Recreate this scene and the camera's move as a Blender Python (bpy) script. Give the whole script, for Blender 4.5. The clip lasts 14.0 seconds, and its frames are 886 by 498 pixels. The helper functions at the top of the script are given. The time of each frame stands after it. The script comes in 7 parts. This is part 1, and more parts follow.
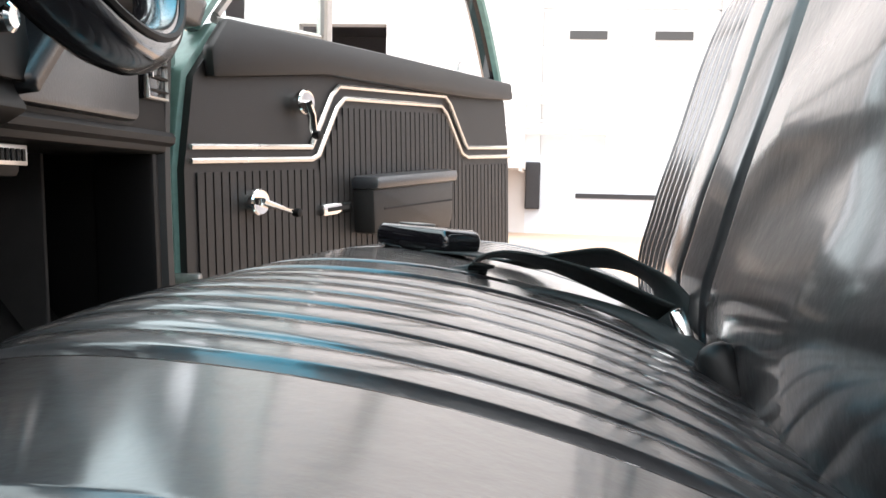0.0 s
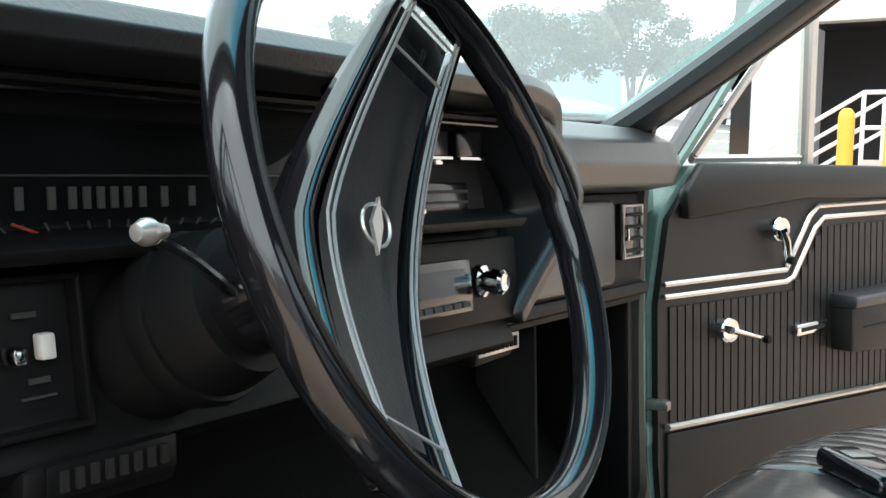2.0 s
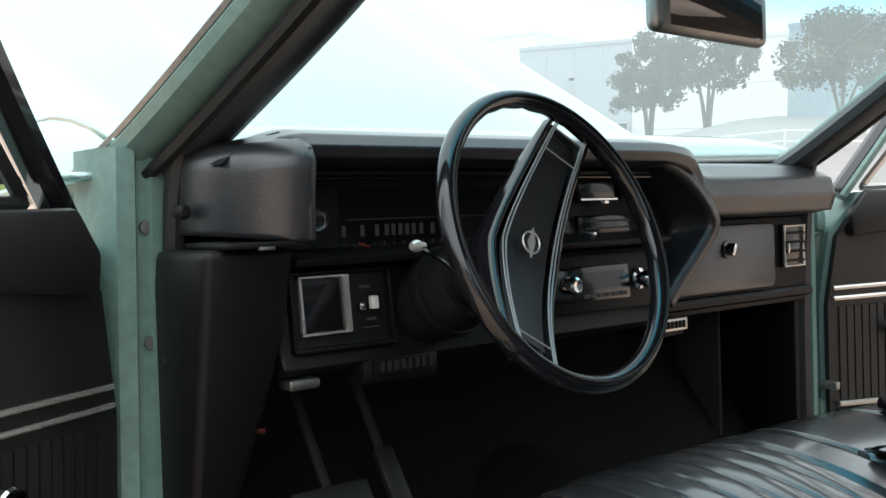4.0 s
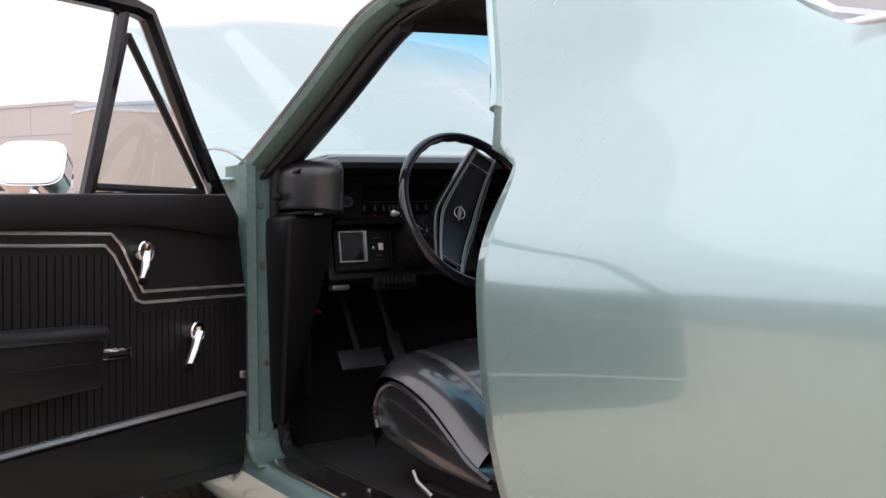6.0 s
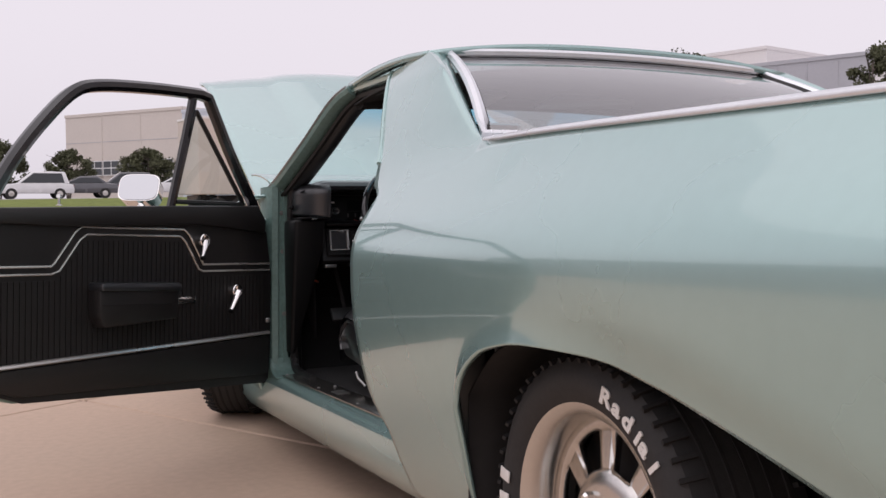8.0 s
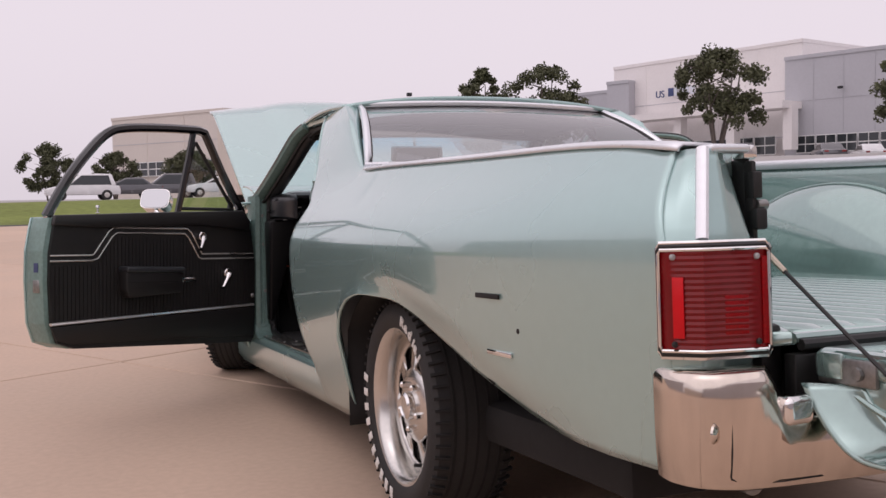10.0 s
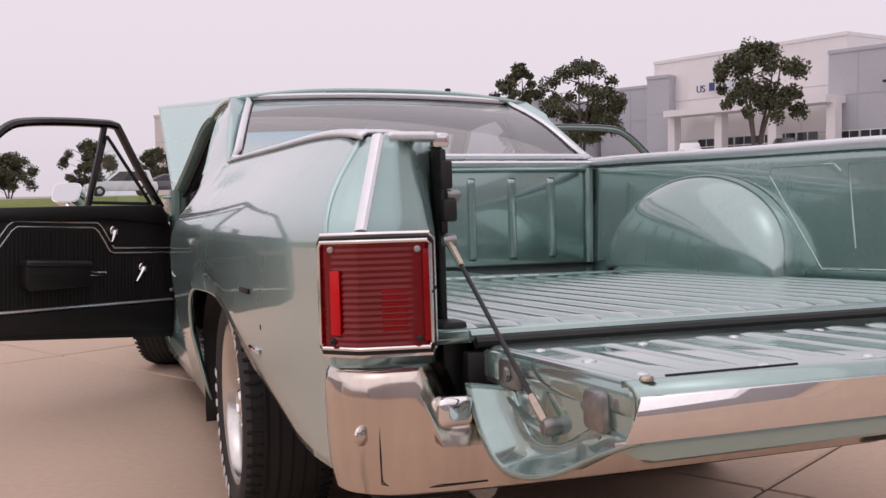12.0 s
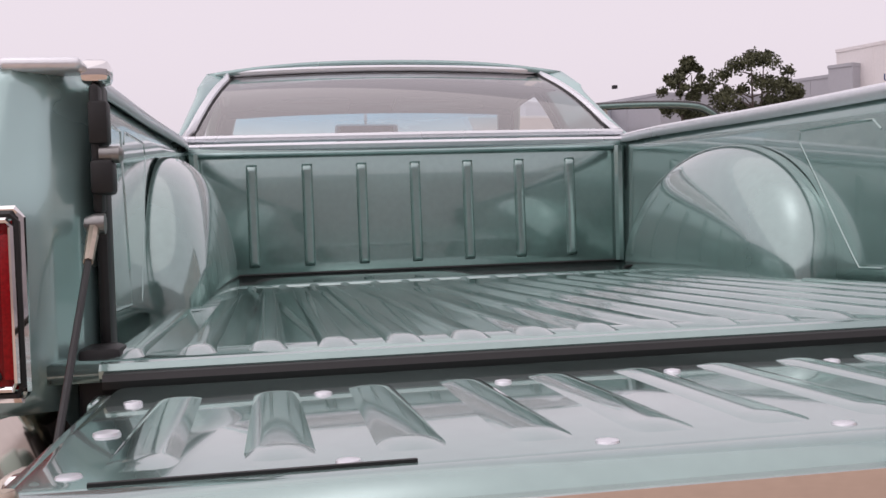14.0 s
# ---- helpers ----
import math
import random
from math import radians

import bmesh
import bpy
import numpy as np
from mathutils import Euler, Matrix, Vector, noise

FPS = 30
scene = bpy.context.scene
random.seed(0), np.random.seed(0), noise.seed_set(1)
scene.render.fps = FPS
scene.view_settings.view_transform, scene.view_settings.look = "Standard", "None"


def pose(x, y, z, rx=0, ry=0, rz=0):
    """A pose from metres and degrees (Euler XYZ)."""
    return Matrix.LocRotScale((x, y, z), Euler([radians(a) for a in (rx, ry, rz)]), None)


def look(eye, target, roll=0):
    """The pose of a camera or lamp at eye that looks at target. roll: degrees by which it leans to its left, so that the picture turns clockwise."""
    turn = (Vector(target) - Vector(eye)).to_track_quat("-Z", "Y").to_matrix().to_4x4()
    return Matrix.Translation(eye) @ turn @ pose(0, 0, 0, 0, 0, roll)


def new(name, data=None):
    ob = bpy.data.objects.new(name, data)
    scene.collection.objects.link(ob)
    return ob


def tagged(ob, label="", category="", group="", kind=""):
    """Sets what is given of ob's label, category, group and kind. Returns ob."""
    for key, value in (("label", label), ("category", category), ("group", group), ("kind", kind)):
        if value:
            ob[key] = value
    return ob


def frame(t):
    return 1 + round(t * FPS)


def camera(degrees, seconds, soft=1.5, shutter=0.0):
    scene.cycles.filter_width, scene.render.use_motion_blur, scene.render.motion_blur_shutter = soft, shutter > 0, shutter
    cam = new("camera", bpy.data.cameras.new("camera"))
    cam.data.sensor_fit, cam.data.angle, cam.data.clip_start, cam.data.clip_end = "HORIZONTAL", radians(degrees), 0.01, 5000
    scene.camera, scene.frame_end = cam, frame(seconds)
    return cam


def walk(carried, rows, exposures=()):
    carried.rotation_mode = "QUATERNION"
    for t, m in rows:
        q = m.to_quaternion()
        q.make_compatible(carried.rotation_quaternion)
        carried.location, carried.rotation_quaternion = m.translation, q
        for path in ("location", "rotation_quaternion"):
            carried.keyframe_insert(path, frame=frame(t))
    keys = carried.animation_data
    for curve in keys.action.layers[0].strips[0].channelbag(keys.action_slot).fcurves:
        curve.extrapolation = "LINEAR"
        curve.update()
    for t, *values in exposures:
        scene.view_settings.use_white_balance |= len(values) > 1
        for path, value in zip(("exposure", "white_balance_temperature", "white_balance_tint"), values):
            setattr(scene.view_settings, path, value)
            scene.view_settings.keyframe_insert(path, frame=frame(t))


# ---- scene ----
cam = camera(48.1, 14.0)
PATH = [
    (0, (-0.786, 1.712, 0.661), (1.201, 1.905, 0.536), 1.35),
    (0.5, (-0.804, 1.721, 0.703), (1.150, 2.130, 0.572), 1.54),
    (1, (-0.833, 1.701, 0.774), (1.049, 2.364, 0.631), 1.68),
    (1.5, (-0.862, 1.683, 0.846), (0.908, 2.601, 0.690), 1.59),
    (2, (-0.888, 1.621, 0.933), (0.761, 2.739, 0.761), 1.20),
    (2.5, (-0.943, 1.539, 0.973), (0.567, 2.840, 0.798), 0.78),
    (3, (-1.026, 1.440, 0.995), (0.360, 2.872, 0.819), 0.49),
    (3.2, (-1.072, 1.381, 0.996), (0.275, 2.850, 0.823), 0.26),
    (5.3, (-1.543, 0.389, 0.936), (-0.439, 2.053, 0.823), -0.18),
    (5.5, (-1.576, 0.266, 0.946), (-0.498, 1.947, 0.829), -0.19),
    (6, (-1.650, -0.081, 0.942), (-0.639, 1.641, 0.828), -0.63),
    (6.5, (-1.729, -0.432, 0.937), (-0.779, 1.324, 0.824), -0.33),
    (7, (-1.794, -0.798, 0.946), (-0.889, 0.982, 0.837), -0.23),
    (7.5, (-1.822, -1.162, 0.967), (-0.949, 0.635, 0.861), -0.24),
    (8, (-1.846, -1.515, 0.975), (-1.006, 0.297, 0.870), -0.23),
    (8.2, (-1.859, -1.647, 0.980), (-1.035, 0.172, 0.874), -0.23),
    (10.3, (-1.898, -3.063, 1.023), (-1.148, -1.213, 0.912), -0.85),
    (10.5, (-1.864, -3.136, 1.027), (-1.120, -1.283, 0.916), -0.80),
    (11, (-1.713, -3.265, 1.021), (-0.967, -1.413, 0.907), -0.84),
    (11.5, (-1.492, -3.236, 0.998), (-0.777, -1.372, 0.882), -0.73),
    (12, (-1.265, -3.089, 0.995), (-0.586, -1.212, 0.877), -0.89),
    (12.5, (-1.052, -2.949, 0.974), (-0.428, -1.052, 0.855), -0.90),
    (13, (-0.864, -2.818, 0.960), (-0.311, -0.899, 0.841), -0.97),
    (13.5, (-0.684, -2.715, 0.935), (-0.223, -0.772, 0.812), -0.68),
    (14, (-0.478, -2.646, 0.928), (-0.131, -0.680, 0.819), -1.73),
]
walk(cam, [(t, look(eye, target, roll)) for t, eye, target, roll in PATH], exposures=((0, 2.0, 6300, 6), (0.6, 1.86, 6250, 5), (1.5, 1.76, 6150, 2), (3.2, 1.40, 6050, -7), (5.3, 0.76, 6400, 19), (7.0, 0.32, 6400, 17), (8.2, 0.02, 6500, 19), (10.3, -0.03, 6600, 23), (14, 0.0, 6600, 23)))

# ---- sky and sun: a bright overcast day ----
world = bpy.data.worlds.new("overcast_sky")
scene.world = world
world.use_nodes = True
wn, wl = world.node_tree.nodes, world.node_tree.links
sky = wn.new("ShaderNodeTexSky")
sky.sky_type, sky.sun_disc = "NISHITA", False
sky.sun_elevation, sky.sun_rotation = radians(68), radians(256)
sky.air_density, sky.dust_density = 1.0, 4.0
grey = wn.new("ShaderNodeHueSaturation")
grey.inputs["Saturation"].default_value = 0.06
soft = wn.new("ShaderNodeMix")
soft.data_type, soft.blend_type = "RGBA", "MIX"
soft.inputs[0].default_value = 0.72
soft.inputs[7].default_value = (9.0, 8.75, 9.15, 1)
wl.new(sky.outputs[0], grey.inputs["Color"])
wl.new(grey.outputs[0], soft.inputs[6])
back = wn["Background"]
wl.new(soft.outputs[2], back.inputs[0])
back.inputs[1].default_value = 0.105
sun = new("sun", bpy.data.lights.new("sun", "SUN"))
sun.data.energy, sun.data.angle, sun.data.color = 0.6, radians(110), (1.0, 0.96, 0.9)
sun.matrix_world = look((-4, -1, 10), (0, 0, 0))

# ---- materials ----


def mat(name, color, rough=0.5, metal=0.0, coat=0.0, scale=40.0, vary=0.12, bump=0.0, bump_scale=400.0, spec=0.5, big=2.0, stretch=(1, 1, 1), rand=0.0):
    """A painted, moulded or mineral surface with stains at a large scale and grain at a small one."""
    m = bpy.data.materials.new(name)
    m.use_nodes = True
    n, l = m.node_tree.nodes, m.node_tree.links
    b = n["Principled BSDF"]
    b.inputs["Roughness"].default_value, b.inputs["Metallic"].default_value = rough, metal
    b.inputs["Coat Weight"].default_value, b.inputs["Coat Roughness"].default_value = coat, 0.04
    b.inputs["Specular IOR Level"].default_value = spec
    tc, mp = n.new("ShaderNodeTexCoord"), n.new("ShaderNodeMapping")
    mp.inputs["Scale"].default_value = stretch
    l.new(tc.outputs["Object"], mp.inputs[0])
    n1, n2 = n.new("ShaderNodeTexNoise"), n.new("ShaderNodeTexNoise")
    n1.inputs["Scale"].default_value, n1.inputs["Detail"].default_value = big, 5
    n2.inputs["Scale"].default_value, n2.inputs["Detail"].default_value = scale, 4
    add = n.new("ShaderNodeMath")
    add.operation = "ADD"
    for a in (n1, n2):
        l.new(mp.outputs[0], a.inputs["Vector"])
    l.new(n1.outputs[0], add.inputs[0])
    l.new(n2.outputs[0], add.inputs[1])
    r = n.new("ShaderNodeMapRange")
    r.inputs["From Min"].default_value, r.inputs["From Max"].default_value = 0.6, 1.4
    r.inputs["To Min"].default_value, r.inputs["To Max"].default_value = 1 - vary, 1 + vary
    l.new(add.outputs[0], r.inputs["Value"])
    mul = n.new("ShaderNodeVectorMath")
    mul.operation = "SCALE"
    mul.inputs[0].default_value = color
    if rand:
        oi, rr, mm = n.new("ShaderNodeObjectInfo"), n.new("ShaderNodeMapRange"), n.new("ShaderNodeMath")
        rr.inputs["To Min"].default_value, rr.inputs["To Max"].default_value = 1 - rand, 1 + rand
        mm.operation = "MULTIPLY"
        l.new(oi.outputs["Random"], rr.inputs["Value"])
        l.new(rr.outputs[0], mm.inputs[0])
        l.new(r.outputs[0], mm.inputs[1])
        l.new(mm.outputs[0], mul.inputs["Scale"])
    else:
        l.new(r.outputs[0], mul.inputs["Scale"])
    l.new(mul.outputs[0], b.inputs["Base Color"])
    rr = n.new("ShaderNodeMapRange")
    rr.inputs["From Min"].default_value, rr.inputs["From Max"].default_value = 0.3, 0.7
    rr.inputs["To Min"].default_value, rr.inputs["To Max"].default_value = max(rough - 0.06, 0.02), rough + 0.08
    l.new(n1.outputs[0], rr.inputs["Value"])
    if metal < 0.9:
        l.new(rr.outputs[0], b.inputs["Roughness"])
    if bump:
        n3, bp = n.new("ShaderNodeTexNoise"), n.new("ShaderNodeBump")
        n3.inputs["Scale"].default_value, n3.inputs["Detail"].default_value = bump_scale, 3
        bp.inputs["Strength"].default_value, bp.inputs["Distance"].default_value = bump, 0.002
        l.new(mp.outputs[0], n3.inputs["Vector"])
        l.new(n3.outputs[0], bp.inputs["Height"])
        l.new(bp.outputs[0], b.inputs["Normal"])
    return m


def glass(name, color, gloss=1.0, tint=None, band=(1.30, 1.40), base=0.08, haze=0.0):
    """Thin glass: clear or tinted, with a mirror sheen; tint: a shade band at the top between two heights."""
    m = bpy.data.materials.new(name)
    m.use_nodes = True
    n, l = m.node_tree.nodes, m.node_tree.links
    n.remove(n["Principled BSDF"])
    tr, gl, mix, lw = n.new("ShaderNodeBsdfTransparent"), n.new("ShaderNodeBsdfGlossy"), n.new("ShaderNodeMixShader"), n.new("ShaderNodeLayerWeight")
    lw.inputs[0].default_value = 0.5
    pw, fr = n.new("ShaderNodeMath"), n.new("ShaderNodeMath")
    pw.operation, pw.inputs[1].default_value = "POWER", 4.0
    fr.operation, fr.inputs[1].default_value, fr.inputs[2].default_value = "MULTIPLY_ADD", 0.9, base
    l.new(lw.outputs["Facing"], pw.inputs[0])
    l.new(pw.outputs[0], fr.inputs[0])
    gl.inputs["Roughness"].default_value = 0.01
    gl.inputs["Color"].default_value = (gloss, gloss, gloss, 1)
    tr.inputs[0].default_value = (*color, 1)
    if tint:
        tc, sp, mr, mx = n.new("ShaderNodeTexCoord"), n.new("ShaderNodeSeparateXYZ"), n.new("ShaderNodeMapRange"), n.new("ShaderNodeMix")
        mx.data_type = "RGBA"
        mx.inputs[6].default_value, mx.inputs[7].default_value = (*color, 1), (*tint, 1)
        mr.inputs["From Min"].default_value, mr.inputs["From Max"].default_value = band
        l.new(tc.outputs["Object"], sp.inputs[0])
        l.new(sp.outputs[2], mr.inputs["Value"])
        l.new(mr.outputs[0], mx.inputs[0])
        l.new(mx.outputs[2], tr.inputs[0])
    l.new(fr.outputs[0], mix.inputs[0])
    l.new(tr.outputs[0], mix.inputs[1])
    l.new(gl.outputs[0], mix.inputs[2])
    last = mix
    # translucent veil mixed in to imitate haze and reflection over the view
    if haze:
        veil, film_ = n.new("ShaderNodeBsdfTranslucent"), n.new("ShaderNodeMixShader")
        veil.inputs[0].default_value = (0.85, 0.93, 0.93, 1)
        film_.inputs[0].default_value = haze
        l.new(mix.outputs[0], film_.inputs[1])
        l.new(veil.outputs[0], film_.inputs[2])
        last = film_
    l.new(last.outputs[0], n["Material Output"].inputs[0])
    return m


PAINT = mat("green_metallic_paint", (0.345, 0.525, 0.505), 0.25, 0.5, 1.0, scale=30, vary=0.03, big=1.2)
PAINT.node_tree.nodes["Principled BSDF"].inputs["Coat IOR"].default_value = 1.8
# body green darkened in its colour for the shade of jambs and pillars
PAINT_SHADED = mat("shaded_green_paint", (0.165, 0.270, 0.245), 0.40, 0.15, 0.3, scale=60, vary=0.22, big=4)
BED = mat("green_bed_paint", (0.265, 0.405, 0.375), 0.17, 0.6, 1.0, scale=50, vary=0.09, big=3)
BED.node_tree.nodes["Principled BSDF"].inputs["Coat IOR"].default_value = 2.0
VINYL = mat("black_vinyl", (0.015, 0.017, 0.021), 0.38, coat=0.8, scale=120, vary=0.2, bump=0.3, bump_scale=240, spec=0.7)
VINYL.node_tree.nodes["Principled BSDF"].inputs["Coat Roughness"].default_value = 0.35
SEAT = mat("black_seat_vinyl", (0.016, 0.016, 0.018), 0.36, coat=1.0, scale=60, vary=0.2, bump=0.4, bump_scale=75, spec=0.55, big=7)
SEAT.node_tree.nodes["Principled BSDF"].inputs["Coat Roughness"].default_value = 0.12
SEAT.node_tree.nodes["Principled BSDF"].inputs["Coat IOR"].default_value = 1.6
PANEL = mat("black_door_vinyl", (0.016, 0.015, 0.015), 0.42, scale=150, vary=0.2, bump=0.3, bump_scale=500)
PLASTIC = mat("black_plastic", (0.0065, 0.0065, 0.007), 0.45, scale=200, vary=0.2, spec=0.24)
GLOSSB = mat("gloss_black", (0.008, 0.008, 0.010), 0.12, scale=200, vary=0.1, coat=0.5)
DARK = mat("dark_underside", (0.012, 0.011, 0.011), 0.8, scale=30, vary=0.3)
CARPET = mat("black_carpet", (0.013, 0.013, 0.013), 0.95, scale=300, vary=0.5, bump=0.8, bump_scale=900, spec=0.05)
RUBBER = mat("tyre_rubber", (0.022, 0.021, 0.021), 0.7, scale=90, vary=0.25, bump=0.2, bump_scale=300)
SEAL = mat("black_rubber_seal", (0.012, 0.012, 0.012), 0.5, scale=120, vary=0.2)
CHROME = mat("chrome", (0.82, 0.81, 0.80), 0.06, 1.0, scale=60, vary=0.05)
RUSTCHROME = mat("worn_chrome", (0.66, 0.585, 0.52), 0.13, 1.0, scale=14, vary=0.12, big=5, stretch=(3, 3, 0.5))
ALLOY = mat("cast_alloy", (0.66, 0.64, 0.61), 0.24, 1.0, scale=80, vary=0.08, bump=0.1)
STEEL = mat("worn_steel", (0.30, 0.30, 0.29), 0.38, 0.9, scale=90, vary=0.25)
BRASS = mat("dull_plated_steel", (0.50, 0.42, 0.34), 0.30, 0.9, scale=90, vary=0.2)
RAILCAP = mat("bright_rail_trim", (0.80, 0.82, 0.85), 0.30, 0.55, scale=70, vary=0.05, spec=0.7)
WHITE = mat("white_letter", (0.75, 0.73, 0.70), 0.6, scale=60, vary=0.08)
SILVER = mat("silver_trim", (0.66, 0.64, 0.61), 0.28, 0.75, scale=80, vary=0.06)
GREYPAINT = mat("faded_grey_print", (0.05, 0.05, 0.05), 0.5)
REDPAINT = mat("red_needle", (0.30, 0.03, 0.015), 0.5)
LENS = mat("red_lens", (0.19, 0.002, 0.004), 0.26, coat=0.3, scale=40, vary=0.2, spec=0.25)
LENS_GLOW = mat("glow_red_lens", (0.30, 0.003, 0.005), 0.30, coat=0.05, scale=300, vary=0.4, spec=0.25)
LENS_IN = mat("bright_red_lens", (0.62, 0.008, 0.012), 0.30, coat=0.05, scale=40, vary=0.1, spec=0.25)
DULLSILVER = mat("dull_silver_line", (0.42, 0.42, 0.42), 0.45, 0.3, scale=80, vary=0.06)
WSHIELD = glass("windshield_glass", (0.82, 0.95, 0.95), 1.0, (0.02, 0.60, 0.90), (1.325, 1.395), base=0.10, haze=0.20)
CLEAR = glass("clear_glass", (0.85, 0.93, 0.92))
GAUGELENS = glass("gauge_lens_plastic", (0.80, 0.82, 0.84), 0.6, base=0.01)
REARGL = glass("rear_glass", (0.66, 0.72, 0.74), 1.0, base=0.24)
CONC = mat("pinkish_concrete", (0.53, 0.384, 0.288), 0.75, scale=30, vary=0.10, bump=0.25, bump_scale=150, big=0.8, rand=0.05)
GROUT = mat("dark_joint_filler", (0.05, 0.045, 0.04), 0.9)
LOTGREY = mat("pale_lot_paving", (0.36, 0.34, 0.33), 0.9, scale=2, vary=0.12, big=0.1)
GRASS = mat("lawn", (0.18, 0.215, 0.065), 0.95, scale=3, vary=0.35, bump=0.6, bump_scale=40, big=0.2, spec=0.1)
LEAF = mat("tree_leaves", (0.092, 0.098, 0.052), 0.6, scale=6, vary=0.5, big=1.0, spec=0.3)
BARK = mat("grey_bark", (0.13, 0.105, 0.09), 0.9, scale=30, vary=0.3, stretch=(1, 1, 0.2))
WALLW = mat("white_wall_panel", (0.80, 0.765, 0.755), 0.8, scale=4, vary=0.04, big=0.15)
WALLG = mat("grey_wall_panel", (0.46, 0.46, 0.49), 0.8, scale=4, vary=0.05, big=0.15)
WALLB = mat("blue_grey_wall_panel", (0.60, 0.63, 0.68), 0.8, scale=4, vary=0.05, big=0.15)
WALLD = mat("slate_wall_panel", (0.30, 0.36, 0.40), 0.8, scale=4, vary=0.05, big=0.15)
WALLT = mat("beige_wall_panel", (0.62, 0.56, 0.51), 0.8, scale=4, vary=0.05, big=0.15)
DOCKWALL = mat("white_dock_wall", (0.58, 0.565, 0.56), 0.8, scale=4, vary=0.05, big=0.4)
DOORW = mat("white_dock_door", (0.50, 0.50, 0.50), 0.55, scale=12, vary=0.04, big=0.5)
WINDARK = mat("dark_window_glass", (0.03, 0.035, 0.04), 0.08, spec=0.6)
YELLOW = mat("yellow_paint", (0.60, 0.38, 0.04), 0.5)
RAILW = mat("white_rail_paint", (0.75, 0.75, 0.74), 0.5)
SIGNBLUE = mat("dark_blue_sign", (0.04, 0.06, 0.16), 0.5)
CARW = mat("white_car_paint", (0.75, 0.75, 0.76), 0.2, coat=1.0)
CARG = mat("grey_car_paint", (0.10, 0.10, 0.11), 0.2, 0.3, coat=1.0)
CARR = mat("red_car_paint", (0.28, 0.02, 0.02), 0.2, coat=1.0)
DOCKDARK = mat("dock_bumper_rubber", (0.03, 0.03, 0.033), 0.8)
INSIDE = mat("shade_darkened_interior", (0.10, 0.10, 0.11), 0.9)
HEADL = mat("black_headliner", (0.012, 0.012, 0.012), 0.8, bump=0.3, bump_scale=700)
MIRROR = mat("mirror_glass", (0.50, 0.51, 0.53), 0.02, 1.0, scale=10, vary=0.01)
ORANGE = mat("orange_wire", (0.16, 0.03, 0.012), 0.6)

# ---- mesh helpers ----


def part(name, bm, material, parent=None, label="", m=None, smooth=35, solid=0.0, offset=-1):
    """Links a bmesh as one mesh object under a thing or a part."""
    me = bpy.data.meshes.new(name)
    bm.to_mesh(me)
    bm.free()
    me.materials.append(material)
    if smooth:
        me.polygons.foreach_set("use_smooth", [True] * len(me.polygons))
        me.set_sharp_from_angle(angle=radians(smooth))
    ob = new(name, me)
    if parent:
        ob.parent = parent
    if m is not None:
        ob.matrix_basis = m
    if solid:
        s = ob.modifiers.new("thickness", "SOLIDIFY")
        s.thickness, s.offset = solid, offset
    return tagged(ob, label)


def bmn():
    return bmesh.new()


def sheet(bm, fn, nu, nv, flip=False, closed=False):
    """A grid of faces from fn(u, v), u and v from 0 to 1."""
    rows = []
    for i in range(nu + (0 if closed else 1)):
        rows.append([bm.verts.new(fn(i / nu, j / nv)) for j in range(nv + 1)])
    for i in range(nu):
        a, b = rows[i], rows[(i + 1) % len(rows)]
        for j in range(nv):
            q = (a[j], b[j], b[j + 1], a[j + 1])
            bm.faces.new(q[::-1] if flip else q)
    return rows


def box(bm, c, s, bevel=0.0, rot=None, seg=2):
    """A box about c of the size s, its edges rounded by bevel."""
    m = Matrix.Translation(c) @ (rot.to_4x4() if rot else Matrix.Identity(4)) @ Matrix.Diagonal((*s, 1))
    made = bmesh.ops.create_cube(bm, size=1, matrix=m)["verts"]
    if bevel:
        edges = list({e for v in made for e in v.link_edges})
        bmesh.ops.bevel(bm, geom=edges, offset=bevel, segments=seg, profile=0.5, affect="EDGES", clamp_overlap=True)


def boxed(c, s, bevel=0.0, rot=None, seg=2):
    bm = bmn()
    box(bm, c, s, bevel, rot, seg)
    return bm


def tube(bm, pts, r, n=8, closed=False, flat=1.0):
    """A round bar along pts; r a number or one for each point; flat squeezes it along its second axis."""
    pts = [Vector(p) for p in pts]
    rings = []
    up = Vector((0.13, 0.21, 0.97))
    for i, p in enumerate(pts):
        a = pts[i - 1] if i or closed else p
        b = pts[(i + 1) % len(pts)] if i < len(pts) - 1 or closed else p
        d = (b - a).normalized()
        side = d.cross(up).normalized()
        top = side.cross(d).normalized()
        k = r[i] if isinstance(r, (list, tuple)) else r
        rings.append([bm.verts.new(p + k * (math.cos(2 * math.pi * j / n) * side + flat * math.sin(2 * math.pi * j / n) * top)) for j in range(n)])
    count = len(rings) if closed else len(rings) - 1
    for i in range(count):
        a, b = rings[i], rings[(i + 1) % len(rings)]
        for j in range(n):
            bm.faces.new((a[j], a[(j + 1) % n], b[(j + 1) % n], b[j]))
    if not closed:
        bm.faces.new(rings[0][::-1])
        bm.faces.new(rings[-1])
    bmesh.ops.recalc_face_normals(bm, faces=bm.faces[:])


def tubed(pts, r, n=8, closed=False, flat=1.0):
    bm = bmn()
    tube(bm, pts, r, n, closed, flat)
    return bm


